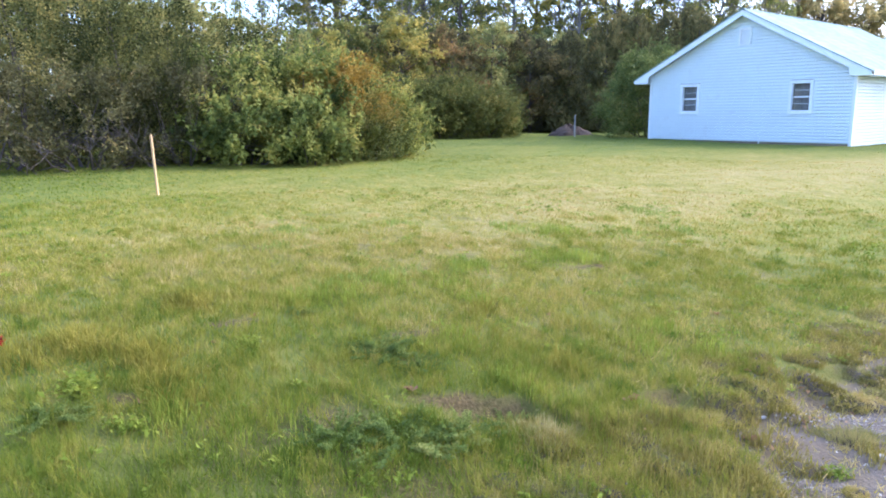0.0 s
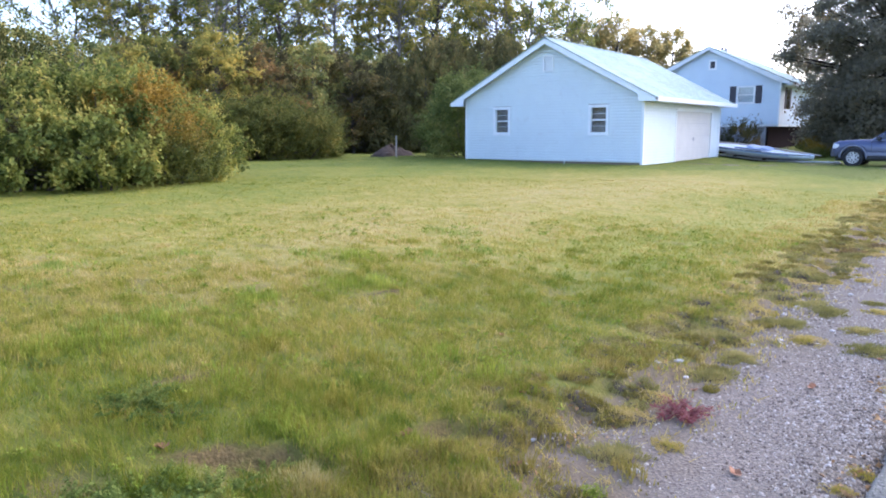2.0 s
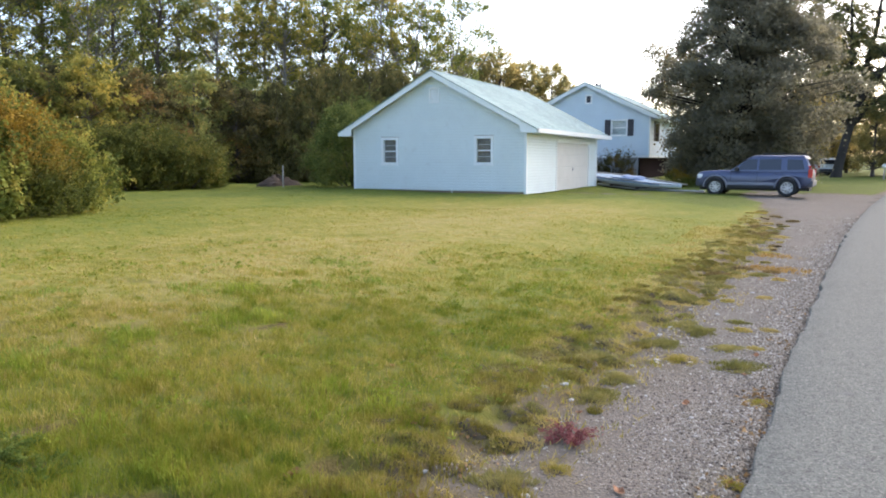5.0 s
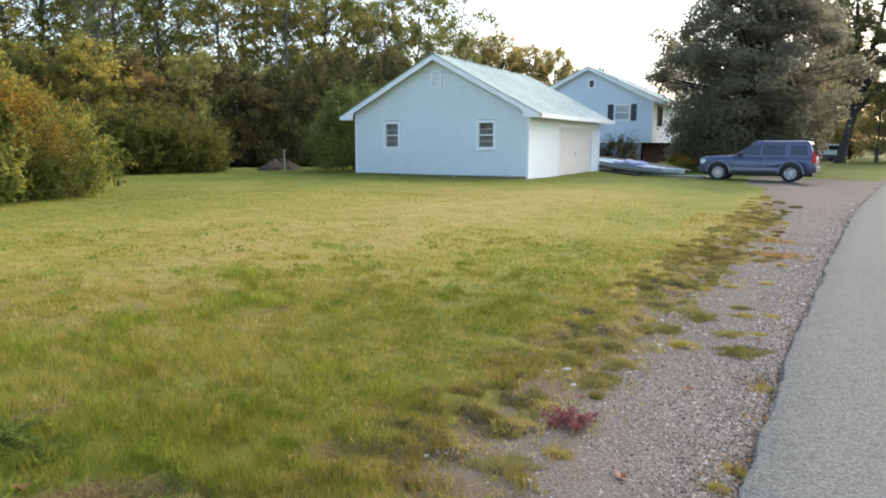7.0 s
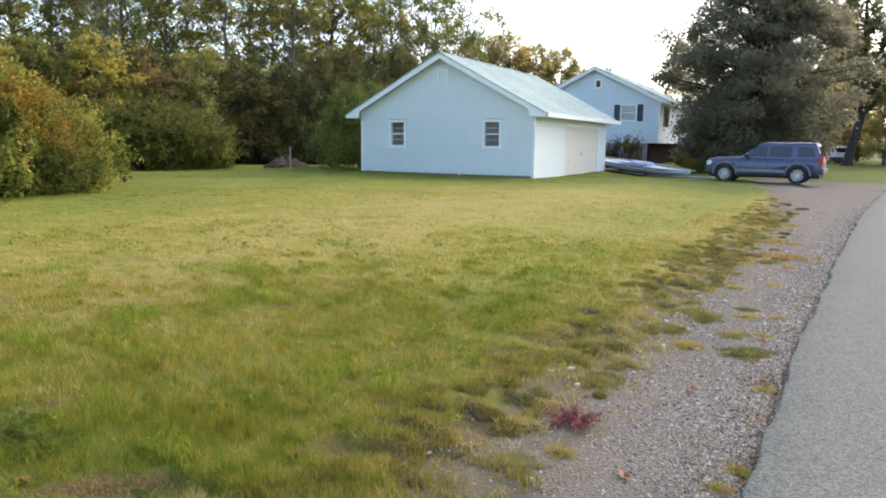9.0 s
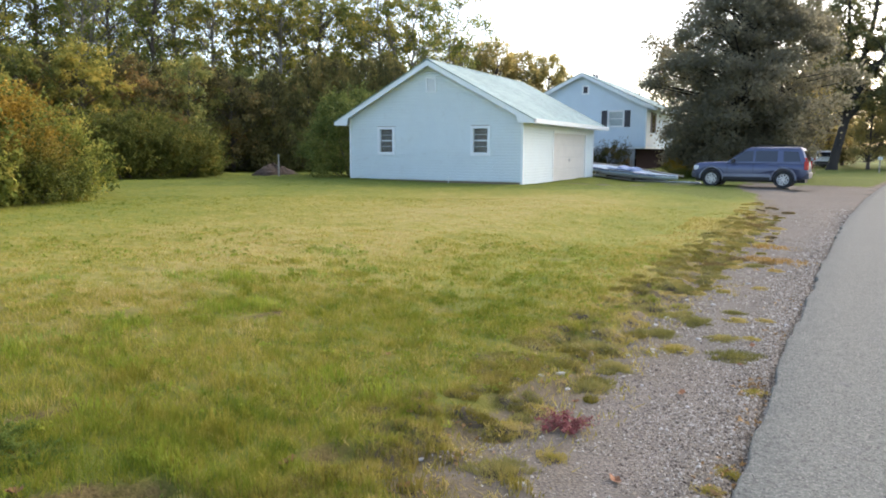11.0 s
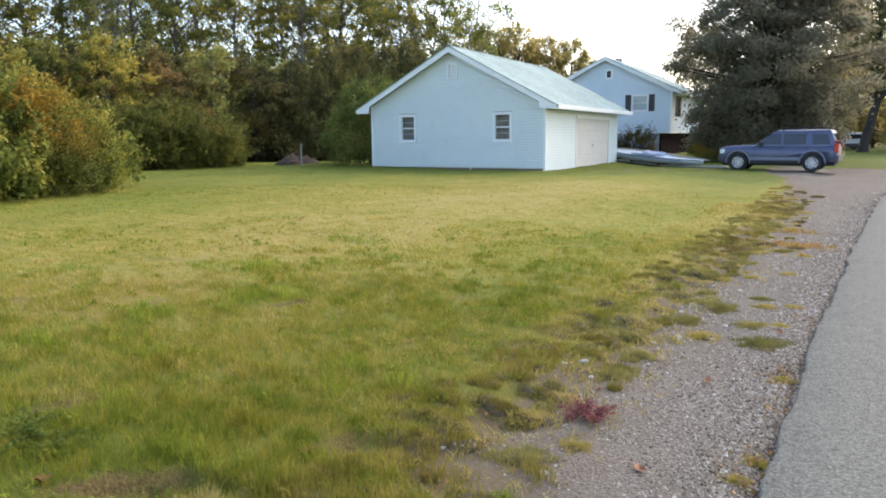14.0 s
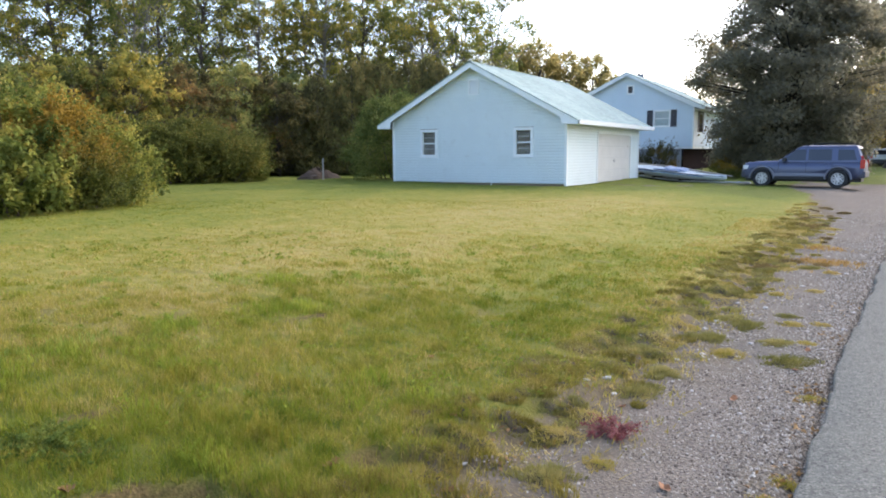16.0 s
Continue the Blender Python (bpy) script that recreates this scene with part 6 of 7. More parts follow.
# ---- stakes, heap, pipe ----
def make_stake(name, x, y, h, w, tilt_x, tilt_y, mat, label):
    z = float(height(x, y))
    s = new(name)
    s.matrix_basis = pose(x, y, z, tilt_x, tilt_y, 24)
    bm = bmesh.new()
    box(bm, -w / 2, w / 2, -w / 2, w / 2, -0.15, h, bevel=0.004)
    part("shaft", bm, mat, s)
    part("chamfered_top", prism([(-w / 2, h), (w / 2, h), (w / 4, h + 0.02), (-w / 4, h + 0.02)], "y", -w / 2 + 0.002, w / 2 - 0.002), mat, s)
    tagged(s, label, "stake")


make_stake("survey_stake", 5.764, -22.502, 0.95, 0.032, -4.0, -7.5, M_STAKE, "pale wooden survey stake leaning in the lawn")
make_stake("survey_stake", -4.115, 0.077, 1.0, 0.055, 0.5, 0.5, M_STAKE_GREY, "weathered wooden stake at the back of the lawn")
make_stake("marker_pipe", 4.85, -0.25, 0.16, 0.04, 0, 0, M_TRIM, "short white pipe stub by the garage wall")


def make_heap():
    rng = np.random.default_rng(9)
    n, k = 40, 18
    vs = []
    for i in range(k):
        f = i / (k - 1)
        for j in range(n):
            a = 2 * math.pi * j / n
            r = (1 - f) * (1 + 0.15 * math.sin(3 * a + 1) + 0.08 * math.sin(7 * a))
            z = 0.60 * (1 - (1 - f) ** 1.6) * (0.92 + 0.10 * math.sin(2 * a)) - 0.08
            vs.append((1.15 * r * math.cos(a) + rng.normal(0, 0.03), 1.0 * r * math.sin(a) + rng.normal(0, 0.03), z + rng.normal(0, 0.03)))
    fs = [(i * n + j, i * n + (j + 1) % n, (i + 1) * n + (j + 1) % n, (i + 1) * n + j) for i in range(k - 1) for j in range(n)]
    ob = mesh_np("dirt_heap", vs, fs, M_DIRT, smooth=False)
    ob.matrix_basis = pose(-5.6, 1.4, float(height(-5.6, 1.4)) - 0.02, 0, 0, 30)
    tagged(ob, "low heap of brown earth and cuttings", "heap")


make_heap()


def make_mailbox(x, y):
    b = thing("mailbox", x, y, float(height(x, y)), -80)
    part("post", boxes((-0.05, 0.05, -0.05, 0.05, -0.1, 1.0), bevel=0.008), M_STAKE_GREY, b)
    prof = [(-0.11, 1.0), (0.11, 1.0), (0.11, 1.13)] + [(0.11 * math.cos(t), 1.13 + 0.11 * math.sin(t)) for t in np.linspace(0.3, 2.84, 7)] + [(-0.11, 1.13)]
    part("box", prism(prof, "x", -0.26, 0.26), M_TRIM, b, "pale metal letter box")
    tagged(b, "pale mailbox on a grey post by the road", "mailbox")


make_mailbox(*spot(4.6, 66))


# ---- grass, weeds, gravel ----
def blades(name, pts, h, w, mat, rng, lean=0.45, label="", segs=1, lift=0.0):
    """Grass blades as narrow bent triangles."""
    n = len(pts)
    x, y = pts[:, 0], pts[:, 1]
    z = height(x, y) - 0.005 + lift
    a = rng.uniform(0, 6.28, n)
    t = rng.uniform(0, 6.28, n)
    ln = np.abs(rng.normal(0, lean, n)) * h
    base = np.stack([x, y, z], -1)
    side = np.stack([np.cos(a), np.sin(a), np.zeros(n)], -1) * (w / 2)[:, None]
    lean_v = np.stack([np.cos(t) * ln, np.sin(t) * ln, np.zeros(n)], -1)
    tip = base + lean_v + np.array([0, 0, 1.0]) * h[:, None]
    if segs == 1:
        vs = np.stack([base - side, base + side, tip], 1).reshape(-1, 3)
        ob = mesh_np(name, vs, np.arange(3 * n).reshape(-1, 3), mat)
    else:
        mid = base + lean_v * 0.30 + np.array([0, 0, 0.6]) * h[:, None]
        vs = np.stack([base - side, base + side, mid + side * 0.7, tip, mid - side * 0.7], 1).reshape(-1, 3)
        idx = np.arange(n)[:, None] * 5
        tri = np.concatenate([idx + np.array([0, 1, 2]), idx + np.array([0, 2, 4]), idx + np.array([4, 2, 3])], 0)
        ob = mesh_np(name, vs, tri, mat)
    tagged(ob, label, "grass", kind="stuff")
    return ob


def scatter(rng, n, d0, d1, az0, az1):
    """Places spread evenly over a fan of ground seen from the verge."""
    d = np.sqrt(rng.uniform(d0 ** 2, d1 ** 2, n))
    a = np.radians(rng.uniform(az0, az1, n))
    return np.stack([VERGE[0] + d * np.sin(a), VERGE[1] + d * np.cos(a)], -1)


def grows(p, rng, edge=0.0):
    """Which places carry turf: thick on the lawn, patchy towards the gravel, none in the buildings or on the road."""
    x, y = p[:, 0], p[:, 1]
    patch = 0.55 * rough_noise(x, y, 0.75, 11) + 0.45 * rough_noise(x, y, 0.22, 12)
    ok = turf(x, y) + 0.75 * patch + edge + rng.normal(0, 0.08, len(x)) > 0.55
    inside = (x > -0.1) & (x < GW + 0.1) & (y > -0.05) & (y < GL + 0.1)
    near = sm(-15.0, -20.0, y)
    bare = rough_noise(x, y, 0.7, 41) + 0.35 * rough_noise(x, y, 0.2, 42) > 0.66 - 0.10 * near
    ok &= ~bare | (rng.uniform(0, 1, len(x)) < 0.15)
    ok &= bareness(x, y) + rng.normal(0, 0.12, len(x)) < 0.32
    ok &= ~on_lip(x, y, rng)
    return ok & ~inside & (x < road_edge(y) - 0.15)


def on_lip(x, y, rng):
    """Places on the broken face of the lip and on the bare soil before it."""
    step, cut = x - lip_edge(y), lip_cut(x, y)
    face = (step > -0.015) & (step < 0.06 + 0.10 * cut) & (cut + rng.normal(0, 0.10, len(x)) > 0.30)
    fore = (step > 0.0) & (step < 0.55) & (cut > 0.25) & (rough_noise(x, y, 0.3, 23) + rng.normal(0, 0.12, len(x)) > 0.12)
    return face | fore


def tallness(x, y):
    """Longer grass on the unmown bank by the road, shorter over the lawn."""
    bank = sm(-21.0, -23.5, y) * 0.6 + sm(3.0, 0.5, np.abs(x - lawn_edge(y) + 1.6)) * 0.45 * sm(-12, -18, y)
    return 1.0 + bank + 0.15 * rough_noise(x, y, 0.9, 3) + 0.9 * rough_noise(x, y, 0.16, 4)


grng = np.random.default_rng(77)
for d0, d1, per, hh, ww in ((1.8, 4.2, 10500, 0.036, 0.0046), (4.2, 7.5, 5200, 0.034, 0.0066), (7.5, 12, 1700, 0.030, 0.0105), (12, 20, 460, 0.024, 0.017), (20, 36, 150, 0.013, 0.024)):
    area = math.pi * (d1 ** 2 - d0 ** 2) * 105 / 360
    p = scatter(grng, int(area * per), d0, d1, -96, 9)
    p = p[grows(p, grng)]
    p = p[grng.uniform(0, 1, len(p)) < np.clip(0.66 + 0.8 * rough_noise(p[:, 0], p[:, 1], 0.13 + d0 * 0.012, 21), 0.15, 1)]
    hgt = hh * np.clip(tallness(p[:, 0], p[:, 1]), 0.3, 2.6) * grng.uniform(0.5, 1.3, len(p))
    blades("lawn_grass", p, hgt, ww * grng.uniform(0.6, 1.3, len(p)), M_BLADE, grng, 0.75, "short mown grass, green with straw patches")

p = scatter(grng, 200000, 1.8, 16, 9, 264)
p = p[grows(p, grng)]
blades("lawn_grass", p, 0.036 * grng.uniform(0.5, 1.35, len(p)), 0.014 * grng.uniform(0.6, 1.3, len(p)), M_BLADE, grng, 1.3, "short mown grass, green with straw patches")

# tussocks of longer grass towards the road: deep green, olive and withered
for count, tall, wide, reach, mat, key, label in ((900, 0.060, 0.055, 9, M_BLADE_GREEN, 51, "longer tussocks of deep green grass on the bank"), (300, 0.055, 0.060, 9, M_BLADE_OLIVE, 55, "olive tussocks of coarse grass on the bank"),
                                                  (70, 0.055, 0.065, 8, M_BLADE_RUST, 58, "withered orange-brown tussocks on the bank")):
    c = scatter(grng, count, 2.2, reach, -92, 2)
    away = np.hypot(c[:, 0] - VERGE[0], c[:, 1] - VERGE[1])
    c = c[(grows(c, grng, -0.1)) & (rough_noise(c[:, 0], c[:, 1], 1.3, key) > -0.1) & (grng.uniform(0, 1, len(c)) < 1.3 - away / 9)]
    k = 90
    size = grng.uniform(0.45, 1.3, len(c)) ** 1.3
    p = np.repeat(c, k, 0) + grng.normal(0, 1, (len(c) * k, 2)) * np.repeat(wide * size, k)[:, None]
    far = np.hypot(p[:, 0] - VERGE[0], p[:, 1] - VERGE[1])
    blades("grass_tussock", p, np.repeat(tall * size, k) * grng.uniform(0.5, 1.25, len(p)), 0.005 * (0.8 + far / 9), mat, grng, 0.6, label, 1)


# loose straw and clippings lying in the grass
p = scatter(grng, 1500, 2.2, 11, -92, 4)
p = p[grows(p, grng, -0.05) & (rough_noise(p[:, 0], p[:, 1], 0.8, 71) > 0.0)]
blades("loose_straw", p, grng.uniform(0.020, 0.040, len(p)), 0.005 * grng.uniform(0.6, 1.4, len(p)) * (0.8 + np.hypot(p[:, 0] - VERGE[0], p[:, 1] - VERGE[1]) / 10), M_STRAW, grng, 2.2, "loose pale straw and clippings lying in the grass")


def grass_patch(name, spots, per, tall, mat, lean, label, wide=0.0065):
    """Blades of one kind of longer grass in soft-edged patches: x, y, radius each."""
    rng = np.random.default_rng(len(name) + len(spots))
    ps, hs = [], []
    for cx, cy, r in spots:
        n = int(per * r * r)
        q = rng.normal(0, 0.5, (n, 2)) * r * np.array([1.35, 0.8])
        q = q[rough_noise(q[:, 0] + cx, q[:, 1] + cy, 0.16, 61) > -0.15]
        n = len(q)
        ps.append(q + np.array([cx, cy]))
        hs.append(tall * np.exp(-1.2 * (q ** 2).sum(1) / r ** 2) * rng.uniform(0.55, 1.25, n))
    p, h = np.concatenate(ps), np.concatenate(hs)
    keep = (bareness(p[:, 0], p[:, 1]) < 0.35) & ~on_lip(p[:, 0], p[:, 1], rng)
    blades(name, p[keep], h[keep] + 0.015, wide * rng.uniform(0.7, 1.3, keep.sum()), mat, rng, lean, label, 2)


grass_patch("lush_grass", ((12.98, -23.93, 0.30), (13.04, -23.59, 0.34), (12.95, -23.1, 0.30), (12.99, -22.25, 0.28), (13.69, -22.79, 0.28), (13.3, -20.97, 0.38), (13.05, -21.3, 0.34), (12.91, -22.14, 0.34), (13.18, -22.65, 0.3), (14.9, -22.15, 0.3), (15.3, -22.2, 0.25), (15.05, -22.5, 0.25),
                           (14.6, -25.0, 0.35), (14.1, -25.3, 0.3), (14.9, -23.6, 0.3), (12.3, -20.3, 0.4), (14.2, -23.4, 0.3)),
            3600, 0.09, M_GRASS_LUSH, 0.5, "lusher bright green grass in patches on the bank")
grass_patch("yellow_grass", ((14.53, -22.58, 0.20), (14.66, -23.08, 0.20), (13.87, -25.19, 0.34), (13.5, -25.2, 0.30), (13.22, -25.24, 0.34), (13.0, -25.43, 0.34), (13.0, -25.75, 0.3), (14.5, -22.7, 0.14), (13.9, -22.9, 0.2), (14.95, -23.2, 0.2), (14.3, -23.25, 0.22), (12.6, -24.6, 0.3)),
            6000, 0.12, M_GRASS_YELLOW, 0.8, "yellowed coarse grass in patches on the bank")
grass_patch("olive_grass", ((15.78, -23.16, 0.22), (15.82, -22.91, 0.22), (15.95, -22.72, 0.20), (15.78, -23.40, 0.24), (15.55, -23.62, 0.26), (16.10, -23.10, 0.20), (16.50, -22.86, 0.14), (15.86, -22.45, 0.14), (16.0, -23.5, 0.26), (15.95, -23.8, 0.3), (15.3, -23.9, 0.28), (15.6, -24.0, 0.3), (16.3, -23.6, 0.2), (15.9, -21.6, 0.2), (16.0, -21.2, 0.2)),
            6500, 0.085, M_GRASS_OLIVE, 0.55, "dry olive grass between the turf and the gravel")

grass_patch("crab_grass", ((12.81, -22.04, 0.22), (13.02, -22.35, 0.20), (11.63, -20.56, 0.30), (12.05, -20.65, 0.26), (11.9, -19.14, 0.34), (13.1, -20.96, 0.28), (10.93, -21.44, 0.30), (12.04, -18.14, 0.40), (12.73, -19.58, 0.34), (12.98, -18.87, 0.36),
                           (12.82, -23.84, 0.20), (12.79, -23.6, 0.26), (12.78, -23.35, 0.28), (12.74, -22.98, 0.30), (12.77, -22.7, 0.26), (13.9, -21.3, 0.2), (11.2, -23.2, 0.3), (10.4, -22.6, 0.35)),
            1900, 0.060, M_GRASS_PALE, 0.55, "paler broad-bladed grass in tufts over the lawn", 0.0095)

grass_patch("withered_grass", ((17.45, -14.3, 0.42), (17.15, -14.2, 0.36), (17.2, -12.6, 0.40), (17.35, -15.2, 0.2)),
            2600, 0.06, M_GRASS_ORANGE, 0.9, "withered orange grass on the shoulder", 0.011)

# dry grass along the gravel edge
p = scatter(grng, 200000, 2.0, 18, -72, 3)
off_edge = p[:, 0] - lawn_edge(p[:, 1])
keep = (off_edge > -1.3) & (off_edge < 0.75) & grows(p, grng, 0.25 + 0.22 * sm(-20.5, -22.5, p[:, 1])) & (grng.uniform(0, 1, len(p)) < np.clip(0.55 + 0.9 * rough_noise(p[:, 0], p[:, 1], 0.5, 31), 0.05, 1))
p = p[keep]
blades("dry_grass", p, 0.042 * grng.uniform(0.4, 1.5, len(p)), 0.006 * grng.uniform(0.7, 1.4, len(p)) * (1 + np.hypot(p[:, 0] - VERGE[0], p[:, 1] - VERGE[1]) / 8), M_BLADE_DRY, grng, 0.9, "dry straw grass along the gravel edge")


MOUNDS = []


def make_clumps(name, seed, n, y0, y1, off0, off1, size, tall, mat, label):
    """Ragged turf clumps on small soil mounds, coloured dark for the shade at their feet, where the lawn breaks up into
    gravel.
    """
    rng = np.random.default_rng(seed)
    y = rng.uniform(y0, y1, n)
    off = off0 + (off1 - off0) * rng.beta(1.3, 2.0, n)
    x = lawn_edge(y) + off + 0.15 * rough_noise(y, y * 0, 0.8, seed)
    ok = (x < road_edge(y) - 0.12) & (rough_noise(x, y, 0.9, seed + 3) > -0.25) & (np.hypot(x - 16.62, y + 22.02) > 0.38) & (bareness(x, y) < 0.15)
    x, y, off = x[ok], y[ok], off[ok]
    n = len(x)
    r = size * rng.uniform(0.45, 1.3, n) * (1.15 - 0.5 * np.clip(off / off1, 0, 1))
    m = 10
    a = np.linspace(0, 2 * math.pi, m, endpoint=False)[None] + rng.uniform(0, 6, (n, 1))
    wob = 1 + rng.normal(0, 0.16, (n, m))
    sx = rng.uniform(0.8, 1.5, (n, 1))
    rings = []
    for f, h in ((0.85, -0.012), (0.68, 0.008), (0.34, 0.012)):
        px, py = x[:, None] + r[:, None] * f * wob * np.cos(a) * sx, y[:, None] + r[:, None] * f * wob * np.sin(a)
        rings.append(np.stack([px, py, height(px, py) + h + (0.006 * rng.normal(0, 1, px.shape) if h > 0 else 0)], -1))
    V = np.concatenate(rings, 1)
    F = []
    for k in range(2):
        for j in range(m):
            F.append((k * m + j, k * m + (j + 1) % m, (k + 1) * m + (j + 1) % m, (k + 1) * m + j))
    F += [(2 * m, 2 * m + j, 2 * m + j + 1, 2 * m + j + 2) for j in (1, 3, 5, 7)]
    F4 = np.array(F)
    faces = (np.arange(n)[:, None, None] * 3 * m + F4[None]).reshape(-1, 4)
    MOUNDS.append((V.reshape(-1, 3), faces))
    k = 290
    d = np.sqrt(rng.uniform(0, 1, (n, k)))
    b = rng.uniform(0, 6.28, (n, k))
    px, py = x[:, None] + 1.12 * r[:, None] * d * np.cos(b) * sx, y[:, None] + 1.12 * r[:, None] * d * np.sin(b)
    p = np.stack([px.ravel(), py.ravel()], -1)
    far = np.hypot(p[:, 0] - VERGE[0], p[:, 1] - VERGE[1])
    h = (tall * (1.15 - 0.6 * d) * rng.uniform(0.5, 1.3, (n, k)) * np.clip(r / size, 0.5, 1.1)[:, None]).ravel()
    blades(name, p, h + 0.012, 0.0048 * (0.8 + far / 7), mat, rng, 0.9, label, lift=0.006)


make_clumps("edge_turf", 9, 230, -24.6, -6.0, -0.55, 0.60, 0.085, 0.030, M_GRASS_OLIVE, "ragged olive turf clumps breaking into the gravel")
make_clumps("edge_turf", 5, 170, -24.6, -6.0, -0.55, 0.50, 0.085, 0.030, M_TUFT, "ragged green turf clumps breaking into the gravel")
make_clumps("edge_turf", 6, 80, -24.6, -2.0, -0.5, 0.6, 0.085, 0.030, M_BLADE_DRY, "ragged dry turf clumps breaking into the gravel")
make_clumps("brown_weeds", 7, 36, -15.0, -2.0, -0.1, 1.0, 0.12, 0.05, M_LEAF_BROWN, "withered brown weeds along the shoulder")
starts = np.cumsum([0] + [len(v) for v, f in MOUNDS])
tagged(mesh_np("turf_mound", np.concatenate([v for v, f in MOUNDS]), np.concatenate([f + s for (v, f), s in zip(MOUNDS, starts)]), M_SOIL_SHADE), "small soil mounds, darkened as the shade under the ragged turf", "soil", kind="stuff")


def make_tuft(seed, r, h, n, mat, label):
    """A mound of grass."""
    rng = np.random.default_rng(seed)
    a, d = rng.uniform(0, 6.28, n), 1.15 * r * rng.uniform(0, 1, n) ** 0.7
    d = d * (0.75 + 0.5 * lattice(np.cos(a) * 2, np.sin(a) * 2, 0.6, seed))
    keep = lattice(d * np.cos(a), d * np.sin(a), r * 0.42, seed) + 0.6 * lattice(d * np.cos(a), d * np.sin(a), r * 0.17, seed + 3) - 0.50 * d / r > 0.27
    a, d = a[keep], d[keep]
    n = len(a)
    base = np.stack([d * np.cos(a), d * np.sin(a) * 0.75, np.zeros(n) - 0.01], -1)
    out = np.stack([np.cos(a), np.sin(a), np.zeros(n)], -1)
    hh = h * rng.uniform(0.4, 1.2, n) * (1.1 - 0.6 * d / r)
    tip = base + out * (hh * rng.uniform(0.1, 1.0, n))[:, None] + np.array([0, 0, 1.0]) * hh[:, None]
    s = rng.uniform(0, 6.28, n)
    side = np.stack([np.cos(s), np.sin(s), np.zeros(n)], -1) * 0.0045
    vs = np.stack([base - side, base + side, tip], 1).reshape(-1, 3)
    ob = mesh_np("grass_tuft", vs + np.array([0, 0, 0.006]), np.arange(3 * n).reshape(-1, 3), mat)
    # sod below the blades, its dark colour standing in for the tuft's shade
    m = 16
    turn = np.linspace(0, 2 * math.pi, m, endpoint=False)
    wob = 0.80 + 0.30 * lattice(np.cos(turn) * 2, np.sin(turn) * 2, 0.6, seed)
    rings = [np.stack([r * f * wob * np.cos(turn), r * f * wob * np.sin(turn) * 0.75, np.full(m, h0)], -1) for f, h0 in ((0.80, -0.02), (0.66, 0.006), (0.36, 0.011), (0.02, 0.013))]
    F = [(k * m + q, k * m + (q + 1) % m, (k + 1) * m + (q + 1) % m, (k + 1) * m + q) for k in range(3) for q in range(m)]
    mesh_np("sod", np.concatenate(rings), F, M_SOIL_SHADE, ob)
    tagged(ob, label, "grass tuft", "tufts on the gravel")
    return ob


LAID = (0.03, -0.16)      # where the verge plants' own plan lies in the plot


def set_down(ob, x, y, turn=0.0, s=1.0, sz=None):
    x, y = x + LAID[0], y + LAID[1]
    ob.matrix_basis = pose(x, y, float(height(x, y)), 0, 0, turn) @ Matrix.Diagonal((s, s, sz or s, 1))
    return ob


tuft_green = set_down(make_tuft(1, 0.27, 0.06, 2000, M_TUFT, "low dull green grass tuft in the gravel"), 17.24, -19.79, 30, 0.85, 0.9)
tuft_dry = set_down(make_tuft(2, 0.22, 0.05, 1300, M_BLADE_DRY, "dry yellow grass tuft in the gravel"), 16.785, -19.75, 10, 0.7, 0.8)
for src, x, y, turn, s, sz in ((tuft_green, 17.09, -18.09, 0, 0.45, 0.56), (tuft_dry, 17.26, -16.57, 67, 0.55, 0.69), (tuft_dry, 17.40, -18.32, 134, 0.50, 0.62), (tuft_dry, 17.14, -18.44, 201, 0.60, 0.75), (tuft_green, 16.79, -18.69, 268, 0.75, 0.94), (tuft_dry, 16.79, -19.81, 335, 0.60, 0.75), (tuft_green, 17.10, -19.26, 42, 0.60, 0.75), (tuft_dry, 17.33, -19.13, 109, 0.45, 0.56), (tuft_green, 16.69, -15.98, 176, 0.80, 1.00), (tuft_green, 16.59, -14.34, 243, 0.90, 1.00), (tuft_green, 16.62, -15.07, 310, 0.80, 1.00), (tuft_green, 17.08, -14.72, 17, 0.70, 0.88), (tuft_dry, 17.37, -15.06, 84, 0.60, 0.75), (tuft_green, 16.50, -17.16, 151, 0.70, 0.88), (tuft_green, 16.20, -16.65, 218, 0.70, 0.88), (tuft_green, 16.59, -19.32, 285, 0.70, 0.88), (tuft_green, 16.46, -19.35, 352, 0.60, 0.75), (tuft_green, 16.41, -21.06, 59, 0.75, 0.94), (tuft_dry, 16.53, -22.28, 126, 0.50, 0.62), (tuft_green, 16.35, -22.55, 193, 0.70, 0.88), (tuft_dry, 16.18, -22.01, 260, 0.60, 0.75), (tuft_green, 16.44, -20.51, 327, 0.60, 0.75), (tuft_dry, 17.44, -20.64, 34, 0.45, 0.56), (tuft_dry, 17.39, -22.04, 101, 0.40, 0.50), (tuft_dry, 17.33, -22.29, 168, 0.40, 0.50), (tuft_dry, 15.75, -22.90, 235, 0.80, 1.00), (tuft_green, 15.40, -23.80, 302, 1.00, 1.00), (tuft_dry, 17.07, -12.04, 9, 1.00, 1.00), (tuft_green, 16.77, -10.34, 76, 1.00, 1.00), (tuft_dry, 17.17, -9.04, 143, 1.00, 1.00), (tuft_green, 16.17, -20.04, 210, 1.00, 1.00)):
    x, y = x + LAID[0], y + LAID[1]
    again_m = pose(x, y, float(height(x, y)), 0, 0, turn) @ Matrix.Diagonal((s, s, sz, 1))
    keepm = src.matrix_basis.copy()
    src.matrix_basis = Matrix()
    copy_thing(src, again_m)
    src.matrix_basis = keepm


